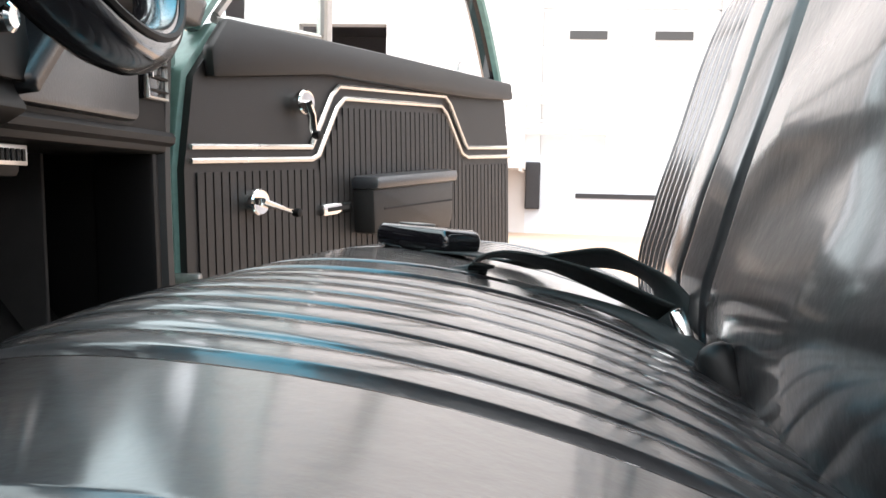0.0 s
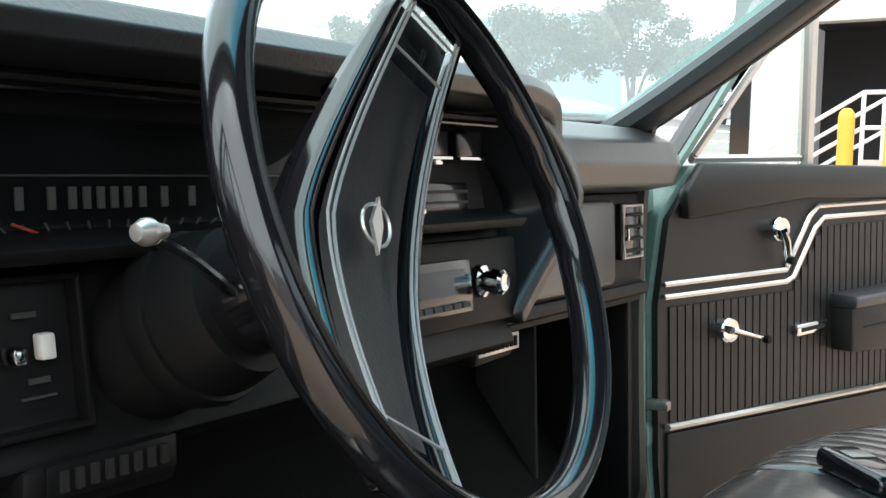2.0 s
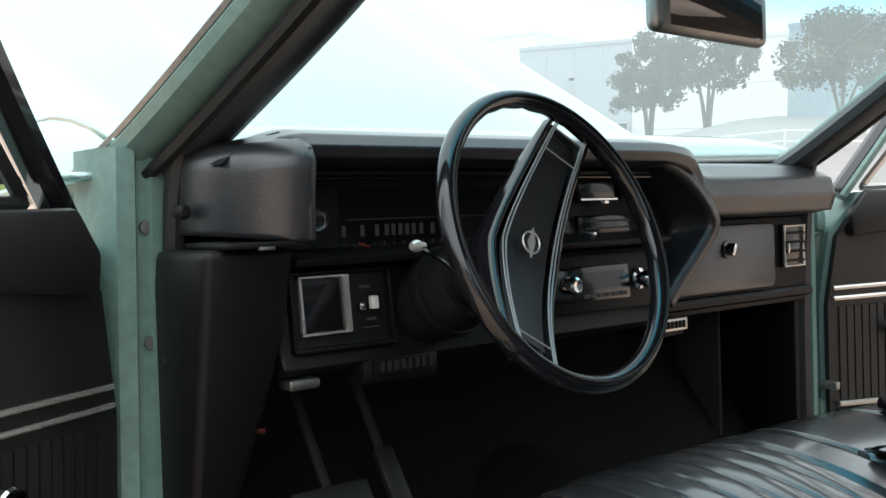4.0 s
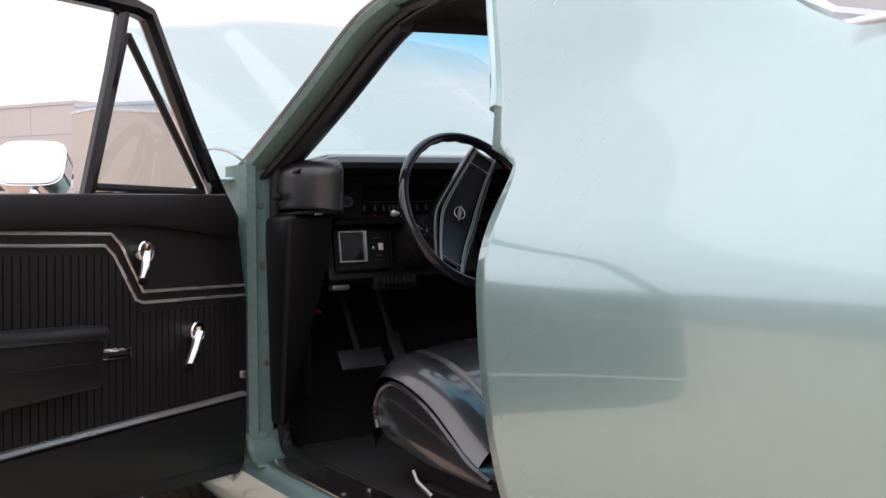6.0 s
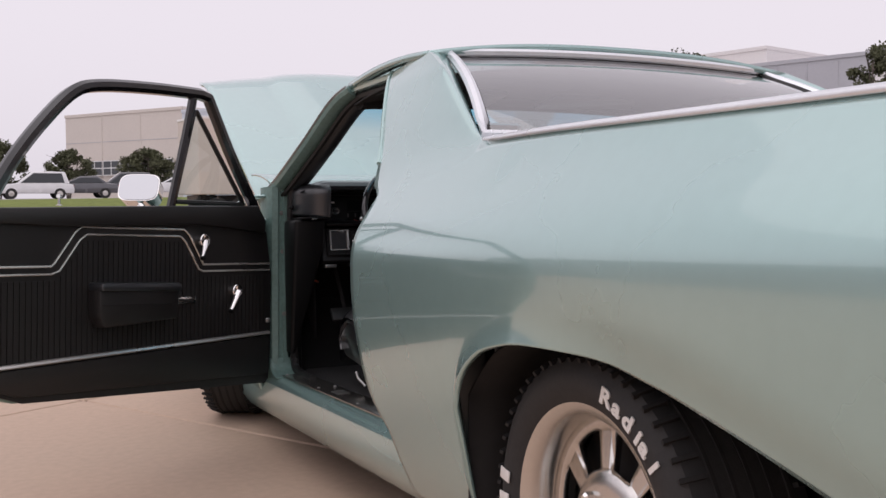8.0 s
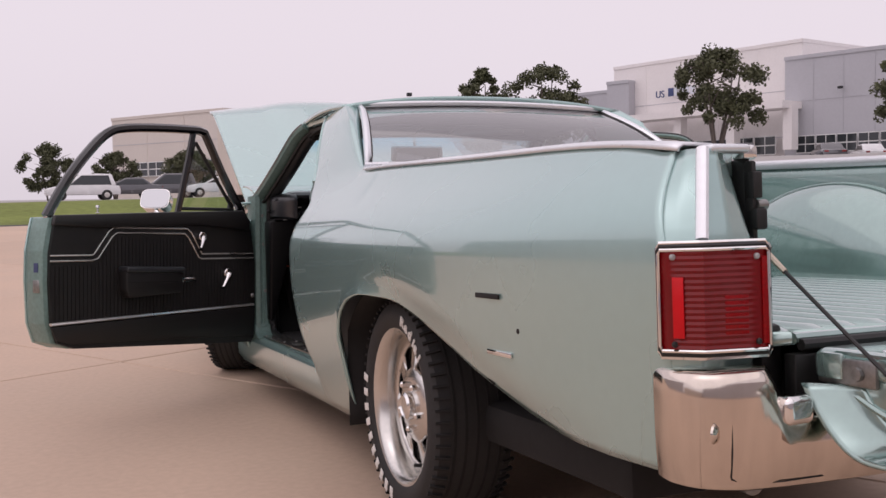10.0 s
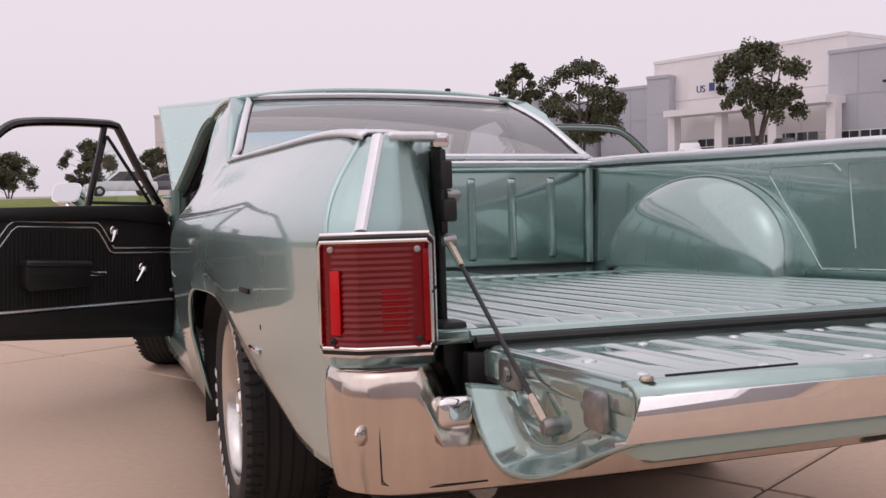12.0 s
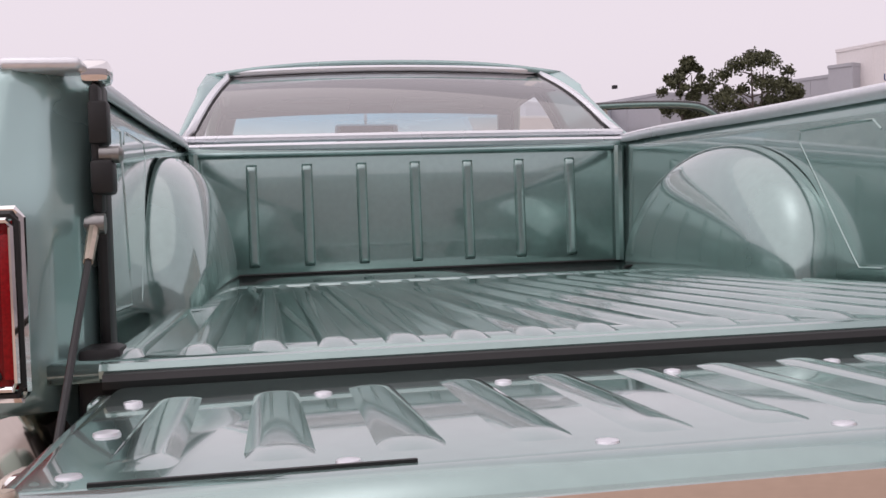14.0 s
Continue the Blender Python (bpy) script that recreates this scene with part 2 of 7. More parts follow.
def prism(bm, outline, put, d0, d1):
    """A solid whose outline of (a, b) pairs is laid into space by put(a, b, depth)."""
    lo = [bm.verts.new(put(a, b, d0)) for a, b in outline]
    hi = [bm.verts.new(put(a, b, d1)) for a, b in outline]
    faces = [bm.faces.new(lo[::-1]), bm.faces.new(hi)]
    for i in range(len(lo)):
        j = (i + 1) % len(lo)
        faces.append(bm.faces.new((lo[i], lo[j], hi[j], hi[i])))
    bmesh.ops.recalc_face_normals(bm, faces=faces)


def prismed(outline, put, d0, d1, bevel=0.0):
    bm = bmn()
    prism(bm, outline, put, d0, d1)
    if bevel:
        bmesh.ops.bevel(bm, geom=bm.edges[:], offset=bevel, segments=2, profile=0.5, affect="EDGES", clamp_overlap=True)
    return bm


def lathe(bm, profile, n, m=None, caps=True):
    """Turns (radius, height) pairs round the z axis, then moves the whole by m."""
    m = m or Matrix.Identity(4)
    rings = [[bm.verts.new(m @ Vector((r * math.cos(2 * math.pi * i / n), r * math.sin(2 * math.pi * i / n), h))) for i in range(n)] for r, h in profile]
    for a, b in zip(rings, rings[1:]):
        for i in range(n):
            bm.faces.new((a[i], a[(i + 1) % n], b[(i + 1) % n], b[i]))
    if caps and profile[0][0] > 1e-5:
        bm.faces.new(rings[0][::-1])
    if caps and profile[-1][0] > 1e-5:
        bm.faces.new(rings[-1])
    bmesh.ops.remove_doubles(bm, verts=bm.verts[:], dist=1e-6)
    bmesh.ops.recalc_face_normals(bm, faces=bm.faces[:])


def lathed(profile, n, m=None, caps=True):
    bm = bmn()
    lathe(bm, profile, n, m, caps)
    return bm


def curve(keys, x):
    """Smooth interpolation through (x, value) keys in rising order of x."""
    if x <= keys[0][0]:
        return keys[0][1]
    for (a, p), (b, q) in zip(keys, keys[1:]):
        if x <= b:
            return p + (q - p) * (x - a) / (b - a)
    return keys[-1][1]


def glide(keys, x):
    """Like curve(), but with rounded transitions and no overshoot."""
    if x <= keys[0][0]:
        return keys[0][1]
    if x >= keys[-1][0]:
        return keys[-1][1]
    d = [(q - p) / (b - a) for (a, p), (b, q) in zip(keys, keys[1:])]
    i = next(j for j in range(len(d)) if x <= keys[j + 1][0])

    def slope(j):
        if j == 0 or j == len(d):
            return d[min(j, len(d) - 1)]
        return 0.0 if d[j - 1] * d[j] <= 0 else 2 * d[j - 1] * d[j] / (d[j - 1] + d[j])

    (a, p), (b, q) = keys[i], keys[i + 1]
    h, t = b - a, (x - a) / (b - a)
    return p * (1 + 2 * t) * (1 - t) ** 2 + slope(i) * h * t * (1 - t) ** 2 + q * t * t * (3 - 2 * t) + slope(i + 1) * h * t * t * (t - 1)


def spline(keys):
    """A natural cubic spline through (x, value) keys, as a function; held level outside."""
    x, y = np.array([k[0] for k in keys], float), np.array([k[1] for k in keys], float)
    n, h = len(x), np.diff(x)
    a, r = np.eye(n), np.zeros(n)
    for i in range(1, n - 1):
        a[i, i - 1:i + 2] = h[i - 1], 2 * (h[i - 1] + h[i]), h[i]
        r[i] = 6 * ((y[i + 1] - y[i]) / h[i] - (y[i] - y[i - 1]) / h[i - 1])
    c = np.linalg.solve(a, r)

    def at(q):
        q = min(max(q, x[0]), x[-1])
        i = int(min(max(np.searchsorted(x, q) - 1, 0), n - 2))
        s, e = x[i + 1] - q, q - x[i]
        return float((c[i] * s ** 3 + c[i + 1] * e ** 3) / (6 * h[i]) + (y[i] / h[i] - c[i] * h[i] / 6) * s + (y[i + 1] / h[i] - c[i + 1] * h[i] / 6) * e)

    return at


def smooth_line(pts, n=8, closed=False):
    """Catmull-Rom points through pts."""
    pts = [Vector(p) for p in pts]
    out, k = [], len(pts)
    for i in range(k if closed else k - 1):
        if closed:
            p = [pts[(i + j) % k] for j in (-1, 0, 1, 2)]
        else:
            p = [pts[max(i - 1, 0)], pts[i], pts[i + 1], pts[min(i + 2, k - 1)]]
        for j in range(n):
            t = j / n
            out.append(0.5 * (2 * p[1] + (p[2] - p[0]) * t + (2 * p[0] - 5 * p[1] + 4 * p[2] - p[3]) * t * t + (3 * p[1] - p[0] - 3 * p[2] + p[3]) * t ** 3))
    if not closed:
        out.append(pts[-1])
    return out

# ---- the car: body ----
RAKE = radians(-2.64)
car = tagged(new("coupe_utility_car"), "pale green classic coupe utility car with open doors, hood and tailgate", "car")
car.matrix_basis = Matrix.Rotation(RAKE, 4, "X")
LEVEL = Matrix.Rotation(radians(1.8), 4, "X")

SECTION = spline([(0.20, 0.825), (0.32, 0.876), (0.44, 0.905), (0.58, 0.926), (0.72, 0.940), (0.82, 0.942), (0.89, 0.932), (0.96, 0.893), (1.04, 0.829), (1.10, 0.788), (1.16, 0.755)])
TAPER = spline([(-1.62, 0.937), (-1.25, 0.966), (-0.7, 0.991), (0.0, 1.0), (1.2, 0.996), (2.4, 0.975), (3.2, 0.955), (3.9, 0.92)])
RAIL = spline([(-1.47, 1.022), (-1.32, 1.042), (-0.78, 1.076), (0.0, 1.112), (0.50, 1.129), (0.85, 1.112), (1.15, 1.062)])


def side_x(y, z):
    return SECTION(z) * TAPER(y)


def rail_z(y):
    return RAIL(y)


ARCH = [(-1.62, 0.440), (-1.2, 0.440), (-0.95, 0.468), (-0.80, 0.510), (-0.68, 0.548), (-0.56, 0.590), (-0.44, 0.628), (-0.30, 0.666), (-0.12, 0.697), (0.06, 0.702), (0.20, 0.682), (0.31, 0.632), (0.38, 0.555), (0.405, 0.46), (0.41, 0.30), (0.44, 0.235), (1.2, 0.225)]
REAR_EDGE = [(0.225, 0.80), (0.40, 0.85), (0.46, 0.925), (0.54, 0.975), (0.62, 0.992), (0.70, 1.0), (0.82, 1.004), (0.90, 1.016), (0.95, 1.030), (1.0, 1.044), (1.030, 1.058), (1.048, 1.105), (1.062, 1.150), (1.2, 1.20)]


def rear_lean(z):
    return 0.48 * max(0.0, z - 0.86)


def skin(s, u, v):
    """A point of the rear flank: u from the tail to the door opening, v from the lower edge to the rail."""
    y0 = -1.52 + 2.5 * u
    zb, zt = glide(ARCH, y0), rail_z(y0 if u < 0.84 else 0.58 + 0.57 * (u - 0.84) / 0.16)
    mid = 0.765
    z = zb + (mid - zb) * v / 0.5 if v < 0.5 else mid + (zt - mid) * (v - 0.5) / 0.5
    y = y0
    if u > 0.84:
        k = (u - 0.84) / 0.16
        y = (-1.52 + 2.5 * 0.84) * (1 - k) + glide(REAR_EDGE, z) * k
    y += rear_lean(z) * max(0.0, 1 - u / 0.1)
    x = side_x(y, z)
    near = max(0.0, min(1.0, (y0 + 0.95) / 0.25, (0.43 - y0) / 0.03))
    tuck = max(0.0, min(1.0, (0.1 - y0) / 0.3, (y0 + 1.3) / 0.4))
    x -= 0.034 * tuck * max(0.0, 1 - (z - zb) / 0.13) ** 2
    lip = 0.010 * near * max(0.0, 1 - (z - zb) / 0.055) ** 2
    return Vector((s * (x + lip), y, z))


def quarter(s):
    """Rear flank and roof pillar: one pressed panel."""
    bm = bmn()
    cols, first = 110, 89
    sheet(bm, lambda u, v: skin(s, u, v), cols, 36, flip=s < 0)
    front = smooth_line([skin(1, 1.0, 1.0), (0.764, 1.205, 1.17), (0.728, 1.262, 1.29), (0.690, 1.322, 1.385), (0.655, 1.375, 1.434)], 6)
    rear = smooth_line([skin(1, first / cols, 1.0), (0.757, 0.585, 1.158), (0.739, 0.665, 1.228), (0.709, 0.84, 1.340), (0.672, 1.045, 1.446)], 6)
    glass_edge = smooth_line([skin(1, first / cols, 1.0) + Vector((-0.02, 0.02, 0)), (0.735, 0.60, 1.146), (0.690, 0.76, 1.252), (0.644, 0.92, 1.350), (0.600, 1.072, 1.440)], 6)

    def along(line, v):
        k = v * (len(line) - 1)
        i = min(int(k), len(line) - 2)
        return line[i].lerp(line[i + 1], k - i)

    def fn(u, v):
        low, high = skin(1, first / cols + (1 - first / cols) * u, 1.0), rear[-1].lerp(front[-1], u)
        f, r = along(front, v), along(rear, v)
        p = low.lerp(high, v) + (f - front[0].lerp(front[-1], v)) * u + (r - rear[0].lerp(rear[-1], v)) * (1 - u)
        p.x += 0.012 * math.sin(math.pi * u) * math.sin(math.pi * min(1, v * 1.1))
        return Vector((s * p.x, p.y, p.z))

    sheet(bm, fn, cols - first, 26, flip=s < 0)

    def turned_in(u, v):
        """From the crest of the pillar in to the edge of the rear window."""
        p, q = fn(0.0, v), along(glass_edge, v)
        q = Vector((s * q.x, q.y, q.z))
        m = p.lerp(q, u)
        m += Vector((s * 0.010, -0.006, 0.008)) * math.sin(math.pi * u) * math.sin(math.pi * v) ** 0.5
        return m

    sheet(bm, turned_in, 8, 26, flip=s > 0)
    bmesh.ops.remove_doubles(bm, verts=bm.verts[:], dist=1e-4)
    soft_ = [v for v in bm.verts if not v.is_boundary and v.co.y > 0.30 and 0.97 < v.co.z < 1.36]
    for _ in range(60):
        bmesh.ops.smooth_vert(bm, verts=soft_, factor=0.5, use_axis_x=True, use_axis_y=True, use_axis_z=True)
    ob = part("quarter_panel", bm, PAINT, car, smooth=70, solid=0.012)
    flange = [Vector((s * (p.x - 0.006), p.y + 0.006, p.z)) for p in front[4:]]
    part("door_opening_flange", tubed(flange, 0.010, 8), PAINT, ob)
    part("pillar_seal", tubed([p + Vector((-s * 0.022, 0.008, 0)) for p in flange], 0.012, 8), SEAL, ob, "black rubber door seal")
    return ob


def marker(parent, s):
    for y, z in ((-0.87, 0.737), (-0.90, 0.605)):
        bm = boxed((s * (side_x(y, z) + 0.0015), y, z), (0.006, 0.125, 0.012), 0.002)
        part("marker_slot", bm, DARK if z > 0.7 else CHROME, parent, "empty side marker slot")
    part("marker_hole", lathed([(0.0, 0), (0.008, 0.001), (0.008, 0.002), (0.0, 0.003)], 10, Matrix.Translation((s * (side_x(-1.0, 0.665) + 0.001), -1.0, 0.665)) @ Matrix.Rotation(math.pi / 2, 4, "Y")), DARK, parent)


def roof():
    bm = bmn()

    def fn(u, v):
        x = -0.672 + 1.344 * u
        e = abs(x) / 0.672
        yr, yf = 1.065 - 0.02 * e * e, 1.80 - 0.075 * e * e
        y = yr + (yf - yr) * v
        z = 1.496 - 0.052 * e ** 2.4 - 0.02 * (2 * v - 1) ** 2 + 0.008 * v
        return Vector((x, y, z))

    sheet(bm, fn, 24, 14, flip=True)
    ob = part("roof", bm, PAINT, car, smooth=60, solid=0.02, offset=-1)
    bm = bmn()

    def under(u, v):
        p = fn(u, v)
        return Vector((p.x * 0.97, p.y + 0.01, p.z - 0.05))

    sheet(bm, under, 16, 8)
    part("headliner", bm, HEADL, car, "black perforated headliner", solid=0.006)
    for s in (-1, 1):
        rail = [Vector((s * (0.640 + 0.012 * k / 8), 1.25 + 0.50 * k / 8, 1.424 + 0.008 * (k / 8))) for k in range(9)]
        part("drip_rail", tubed(rail, 0.013, 8), PAINT, ob)
        part("roof_side_seal", tubed([p + Vector((-s * 0.02, 0, -0.022)) for p in rail], 0.016, 8), SEAL, ob)
    return ob


def a_pillar(s):
    out = smooth_line([(0.790, 2.45, 1.070), (0.762, 2.29, 1.133), (0.717, 2.05, 1.262), (0.675, 1.84, 1.388), (0.645, 1.74, 1.430)], 6)
    bm = bmn()
    tube(bm, [Vector((s * p.x, p.y, p.z)) for p in out], 0.036, 10, flat=0.62)
    ob = part("a_pillar", bm, PAINT_SHADED, car, "green painted windshield pillar")
    part("pillar_trim", tubed([Vector((s * (p.x - 0.046), p.y - 0.024, p.z - 0.014)) for p in out], 0.034, 10, flat=0.8), VINYL, ob, "black inner pillar trim")
    part("pillar_seal", tubed([Vector((s * (p.x - 0.012), p.y - 0.04, p.z - 0.022)) for p in out], 0.010, 6), SEAL, ob, "black rubber door seal")
    part("drip_moulding", tubed([Vector((s * (p.x + 0.030), p.y + 0.014, p.z + 0.012)) for p in out[1:]], 0.007, 6), STEEL, ob)
    return ob


def wshield():
    bm = bmn()

    def fn(u, v):
        a = 2 * u - 1
        x0, y0, z0 = 0.770 * a, 2.50 - 0.19 * a * a, 1.115
        x1, y1, z1 = 0.635 * a, 1.81 - 0.07 * a * a, 1.432 - 0.026 * a * a
        b = 0.03 * math.sin(math.pi * v)
        return Vector((x0 + (x1 - x0) * v, y0 + (y1 - y0) * v + b * 0.6, z0 + (z1 - z0) * v + b))

    sheet(bm, fn, 30, 16)
    ob = part("windshield", bm, WSHIELD, car, "curved windshield with a blue shade band", smooth=80)
    ob.visible_shadow = False
    part("header_moulding", tubed([fn(i / 20, 1.0) + Vector((0, -0.012, -0.016)) for i in range(21)], 0.028, 8), HEADL, ob)
    part("lower_moulding", tubed([fn(i / 20, 0.0) for i in range(21)], 0.012, 6), SEAL, ob)
    return ob


def rear_glass():
    bm = bmn()

    def fn(u, v):
        a = 2 * u - 1
        x0, x1 = 0.735 * a, 0.600 * a
        y0, y1 = 0.60 - 0.02 * (1 - a * a), 1.075 - 0.01 * (1 - a * a)
        z0, z1 = 1.148, 1.456 - 0.018 * a * a
        b = 0.02 * math.sin(math.pi * v)
        return Vector((x0 + (x1 - x0) * v, y0 + (y1 - y0) * v - b, z0 + (z1 - z0) * v + b))

    sheet(bm, fn, 24, 12, flip=True)
    ob = part("rear_window", bm, REARGL, car, "slanted rear window in bright trim", smooth=80)
    ob.visible_shadow = False
    ring = [fn(i / 16, 0) for i in range(17)] + [fn(1, j / 8) for j in range(1, 9)] + [fn(1 - i / 16, 1) for i in range(1, 17)] + [fn(0, 1 - j / 8) for j in range(1, 8)]
    part("window_trim", tubed([p + (Vector((0, -0.010, 0.006)) if i < 17 or 24 < i < 41 else Vector((-0.012 if p.x > 0 else 0.012, 0.0, 0.004))) for i, p in enumerate(ring)], 0.0155, 8, closed=True, flat=0.9), RAILCAP, ob, "bright metal window trim")
    inner = [p.lerp(Vector((0, 0.85, 1.30)), 0.035) for p in ring]
    part("window_seal", tubed(inner, 0.010, 6, closed=True), SEAL, ob)
    bar = [fn(i / 24, 0) + Vector((0, -0.055, -0.028)) for i in range(25)]
    part("bed_header_trim", tubed(bar, 0.024, 8, flat=0.6), RAILCAP, ob)
    bm = bmn()
    sheet(bm, lambda u, v: Vector((0.715 * (2 * u - 1), 0.615 - 0.11 * v, 1.132 - 0.03 * v)), 8, 3, flip=True)
    part("bed_header", bm, PAINT, ob, solid=0.012)
    return ob


def rail_cap(s):
    bm = bmn()
    ys = [-1.452 + 2.06 * i / 36 for i in range(37)]
    rows = []
    for y in ys:
        z, k = rail_z(y), side_x(y, rail_z(y)) - 0.775
        e = max(0.0, (y - 0.40) / 0.208) ** 1.5
        rows.append([bm.verts.new((s * ((a + k * (1 if i < 3 else 0.3)) * (1 - e) + (0.742 + (a - 0.742) * 0.35) * e), y, z + b * (1 - 0.3 * e) + 0.010 * e)) for i, (a, b) in enumerate(((0.782, -0.003), (0.779, 0.005), (0.768, 0.011), (0.722, 0.011), (0.706, 0.004), (0.700, -0.022)))])
    for a, b in zip(rows, rows[1:]):
        for j in range(5):
            bm.faces.new((a[j], b[j], b[j + 1], a[j + 1]))
    bmesh.ops.recalc_face_normals(bm, faces=bm.faces[:])
    ob = part("rail_cap", bm, RAILCAP, car, "bright metal bed rail cap", smooth=30, solid=0.006)
    drop = []
    for i in range(9):
        z = 1.022 - 0.163 * i / 8
        t = (z - 0.855) / 0.16
        drop.append(Vector((s * (0.842 - 0.052 * t), -1.564 + 0.060 * t, z)))
    part("end_strip", tubed(drop, 0.012, 8, flat=0.6), RAILCAP, ob)
    part("end_cap", boxed((s * 0.724, -1.478, 1.022), (0.090, 0.050, 0.016), 0.0075, seg=4), RAILCAP, ob)
    part("cap_hinge", boxed((s * 0.668, -1.468, 1.016), (0.034, 0.04, 0.028), 0.008), CHROME, ob)
    return ob


def rear_post(s):
    """The end of the fender beside the tailgate: a rounded face, the inner wall and the latch side."""
    bm = bmn()

    def fn(u, v):
        z = 0.46 + (1.022 - 0.46) * v
        t = (z - 0.855) / 0.16
        xo, yo = side_x(-1.5, z) - 0.003, -1.52 + rear_lean(z)
        low = min(t, 0.0)
        xs, yy = 0.842 - 0.052 * t + 0.052 * low, -1.562 + 0.060 * t - 0.060 * low
        pts = [(xo, yo), (xo + (xs - xo) * 0.5 + 0.006, yo + (yy - yo) * 0.45), (xs, yy), (0.775 - 0.02 * t, yy + 0.002), (0.715 + 0.010 * max(t, 0), yy + 0.026), (0.690, yy + 0.062), (0.674, -1.44)]
        k = u * (len(pts) - 1)
        i = min(int(k), len(pts) - 2)
        f = k - i
        x, y = (pts[i][j] + (pts[i + 1][j] - pts[i][j]) * f for j in range(2))
        tuck = 0.16 * max(0.0, 0.66 - z) * (1 - abs(2 * u - 1) * 0.3)
        return Vector((s * x, y + tuck, z))

    sheet(bm, fn, 30, 24, flip=s > 0)
    ob = part("rear_post", bm, PAINT, car, smooth=60, solid=0.01)
    part("post_seal", boxed((s * 0.668, -1.455, 0.84), (0.014, 0.045, 0.33), 0.006), SEAL, ob, "black rubber seal on the tailgate post")
    part("post_trough", boxed((s * 0.668, -1.50, 0.60), (0.05, 0.06, 0.20), 0.01), SEAL, ob)
    part("latch_plate", boxed((s * 0.668, -1.478, 0.925), (0.012, 0.034, 0.150), 0.005), SEAL, ob)
    part("latch_striker", boxed((s * 0.664, -1.486, 0.955), (0.022, 0.028, 0.050), 0.004), SEAL, ob)
    part("latch_striker", boxed((s * 0.661, -1.490, 0.892), (0.026, 0.032, 0.040), 0.005), SEAL, ob)
    part("striker_stud", lathed([(0.010, -0.012), (0.010, 0.010), (0.006, 0.014), (0, 0.014)], 12, Matrix.Translation((s * 0.652, -1.492, 0.918)) @ Matrix.Rotation(-s * math.pi / 2, 4, "Y")), STEEL, ob)
    return ob


def tail_lamp(s):
    a, b, c = (0.895, -1.515), (0.852, -1.575), (0.735, -1.598)

    def at(k, z, d=0.0):
        if k < 0.32:
            t = k / 0.32
            x, y = a[0] + (b[0] - a[0]) * t, a[1] + (b[1] - a[1]) * t
            nx, ny = 0.81, -0.58
        else:
            t = (k - 0.32) / 0.68
            x, y = b[0] + (c[0] - b[0]) * t, b[1] + (c[1] - b[1]) * t
            nx, ny = 0.19, -0.98
        return Vector((s * (x + nx * d), y + ny * d, z))

    z0, z1 = 0.668, 0.842
    bm = bmn()
    ks = [0.0, 0.08, 0.16, 0.24, 0.32, 0.45, 0.6, 0.75, 0.9, 1.0]
    bm2 = bmn()
    rows = []
    n = 34
    for j in range(n + 1):
        z = z0 + (z1 - z0) * j / n
        ridge = 0.0022 * (j % 2)
        rows.append([bm2.verts.new(at(k, z, 0.006 + (ridge if 0.05 < k < 0.95 else 0))) for k in ks])
    for p, q in zip(rows, rows[1:]):
        for i in range(len(ks) - 1):
            bm2.faces.new((p[i], p[i + 1], q[i + 1], q[i]) if s > 0 else (p[i], q[i], q[i + 1], p[i + 1]))
    bmesh.ops.recalc_face_normals(bm2, faces=bm2.faces[:])
    ob = part("tail_lamp", bm2, LENS, car, "ribbed red tail lamp in a bright frame", smooth=25, solid=0.008)
    for dd, r, m_, nm in ((0.008, 0.006, CHROME, "lamp_frame"), (0.003, 0.008, SEAL, "lamp_gasket"), (-0.002, 0.009, CHROME, "lamp_bezel")):
        g = {"lamp_frame": 0.0, "lamp_gasket": 0.006, "lamp_bezel": 0.011}[nm]
        ring = [at(0, z0 - g, dd), at(0.32, z0 - g, dd), at(1.0, z0 - g, dd), at(1.0, z1 + g, dd), at(0.32, z1 + g, dd), at(0, z1 + g, dd)]
        ring = [p + Vector((s * (g * 0.4 if i in (0, 5) else (-g * 0.5 if i in (2, 3) else 0)), 0, 0)) for i, p in enumerate(ring)]
        fine = []
        for i in range(6):
            fine += [ring[i].lerp(ring[(i + 1) % 6], t) for t in (0.04, 0.5, 0.96)]
        part(nm, tubed(fine, r * 0.55, 6, closed=True), m_, ob)
    # bright reflector strip on the flank; lighter red on the rear face paints an inner glow
    part("reflector_glow", boxed(at(0.15, z0 + 0.075, 0.0105), (0.020, 0.003, 0.105), 0.001, Matrix.Rotation(s * radians(54), 3, "Z")), LENS_IN, ob)
    part("reflector_glow", boxed(at(0.66, z0 + 0.062, 0.0058), (0.044, 0.003, 0.070), 0.001, Matrix.Rotation(s * radians(11), 3, "Z")), LENS_GLOW, ob)
    part("reflector_glow", boxed(at(0.96, z0 + 0.085, 0.0080), (0.012, 0.003, 0.150), 0.001, Matrix.Rotation(s * radians(11), 3, "Z")), LENS_GLOW, ob)
    for k, z in ((0.12, z0 + 0.012), (0.88, z0 + 0.014), (0.12, z1 - 0.012), (0.88, z1 - 0.014)):
        part("lamp_screw", lathed([(0.0055, -0.004), (0.0055, 0.0), (0.003, 0.002), (0, 0.001)], 10, Matrix.Translation(at(k, z, 0.010)) @ Matrix.Rotation(math.pi / 2, 4, "X")), DULLSILVER if z > z0 + 0.1 else SEAL, ob)
    return ob


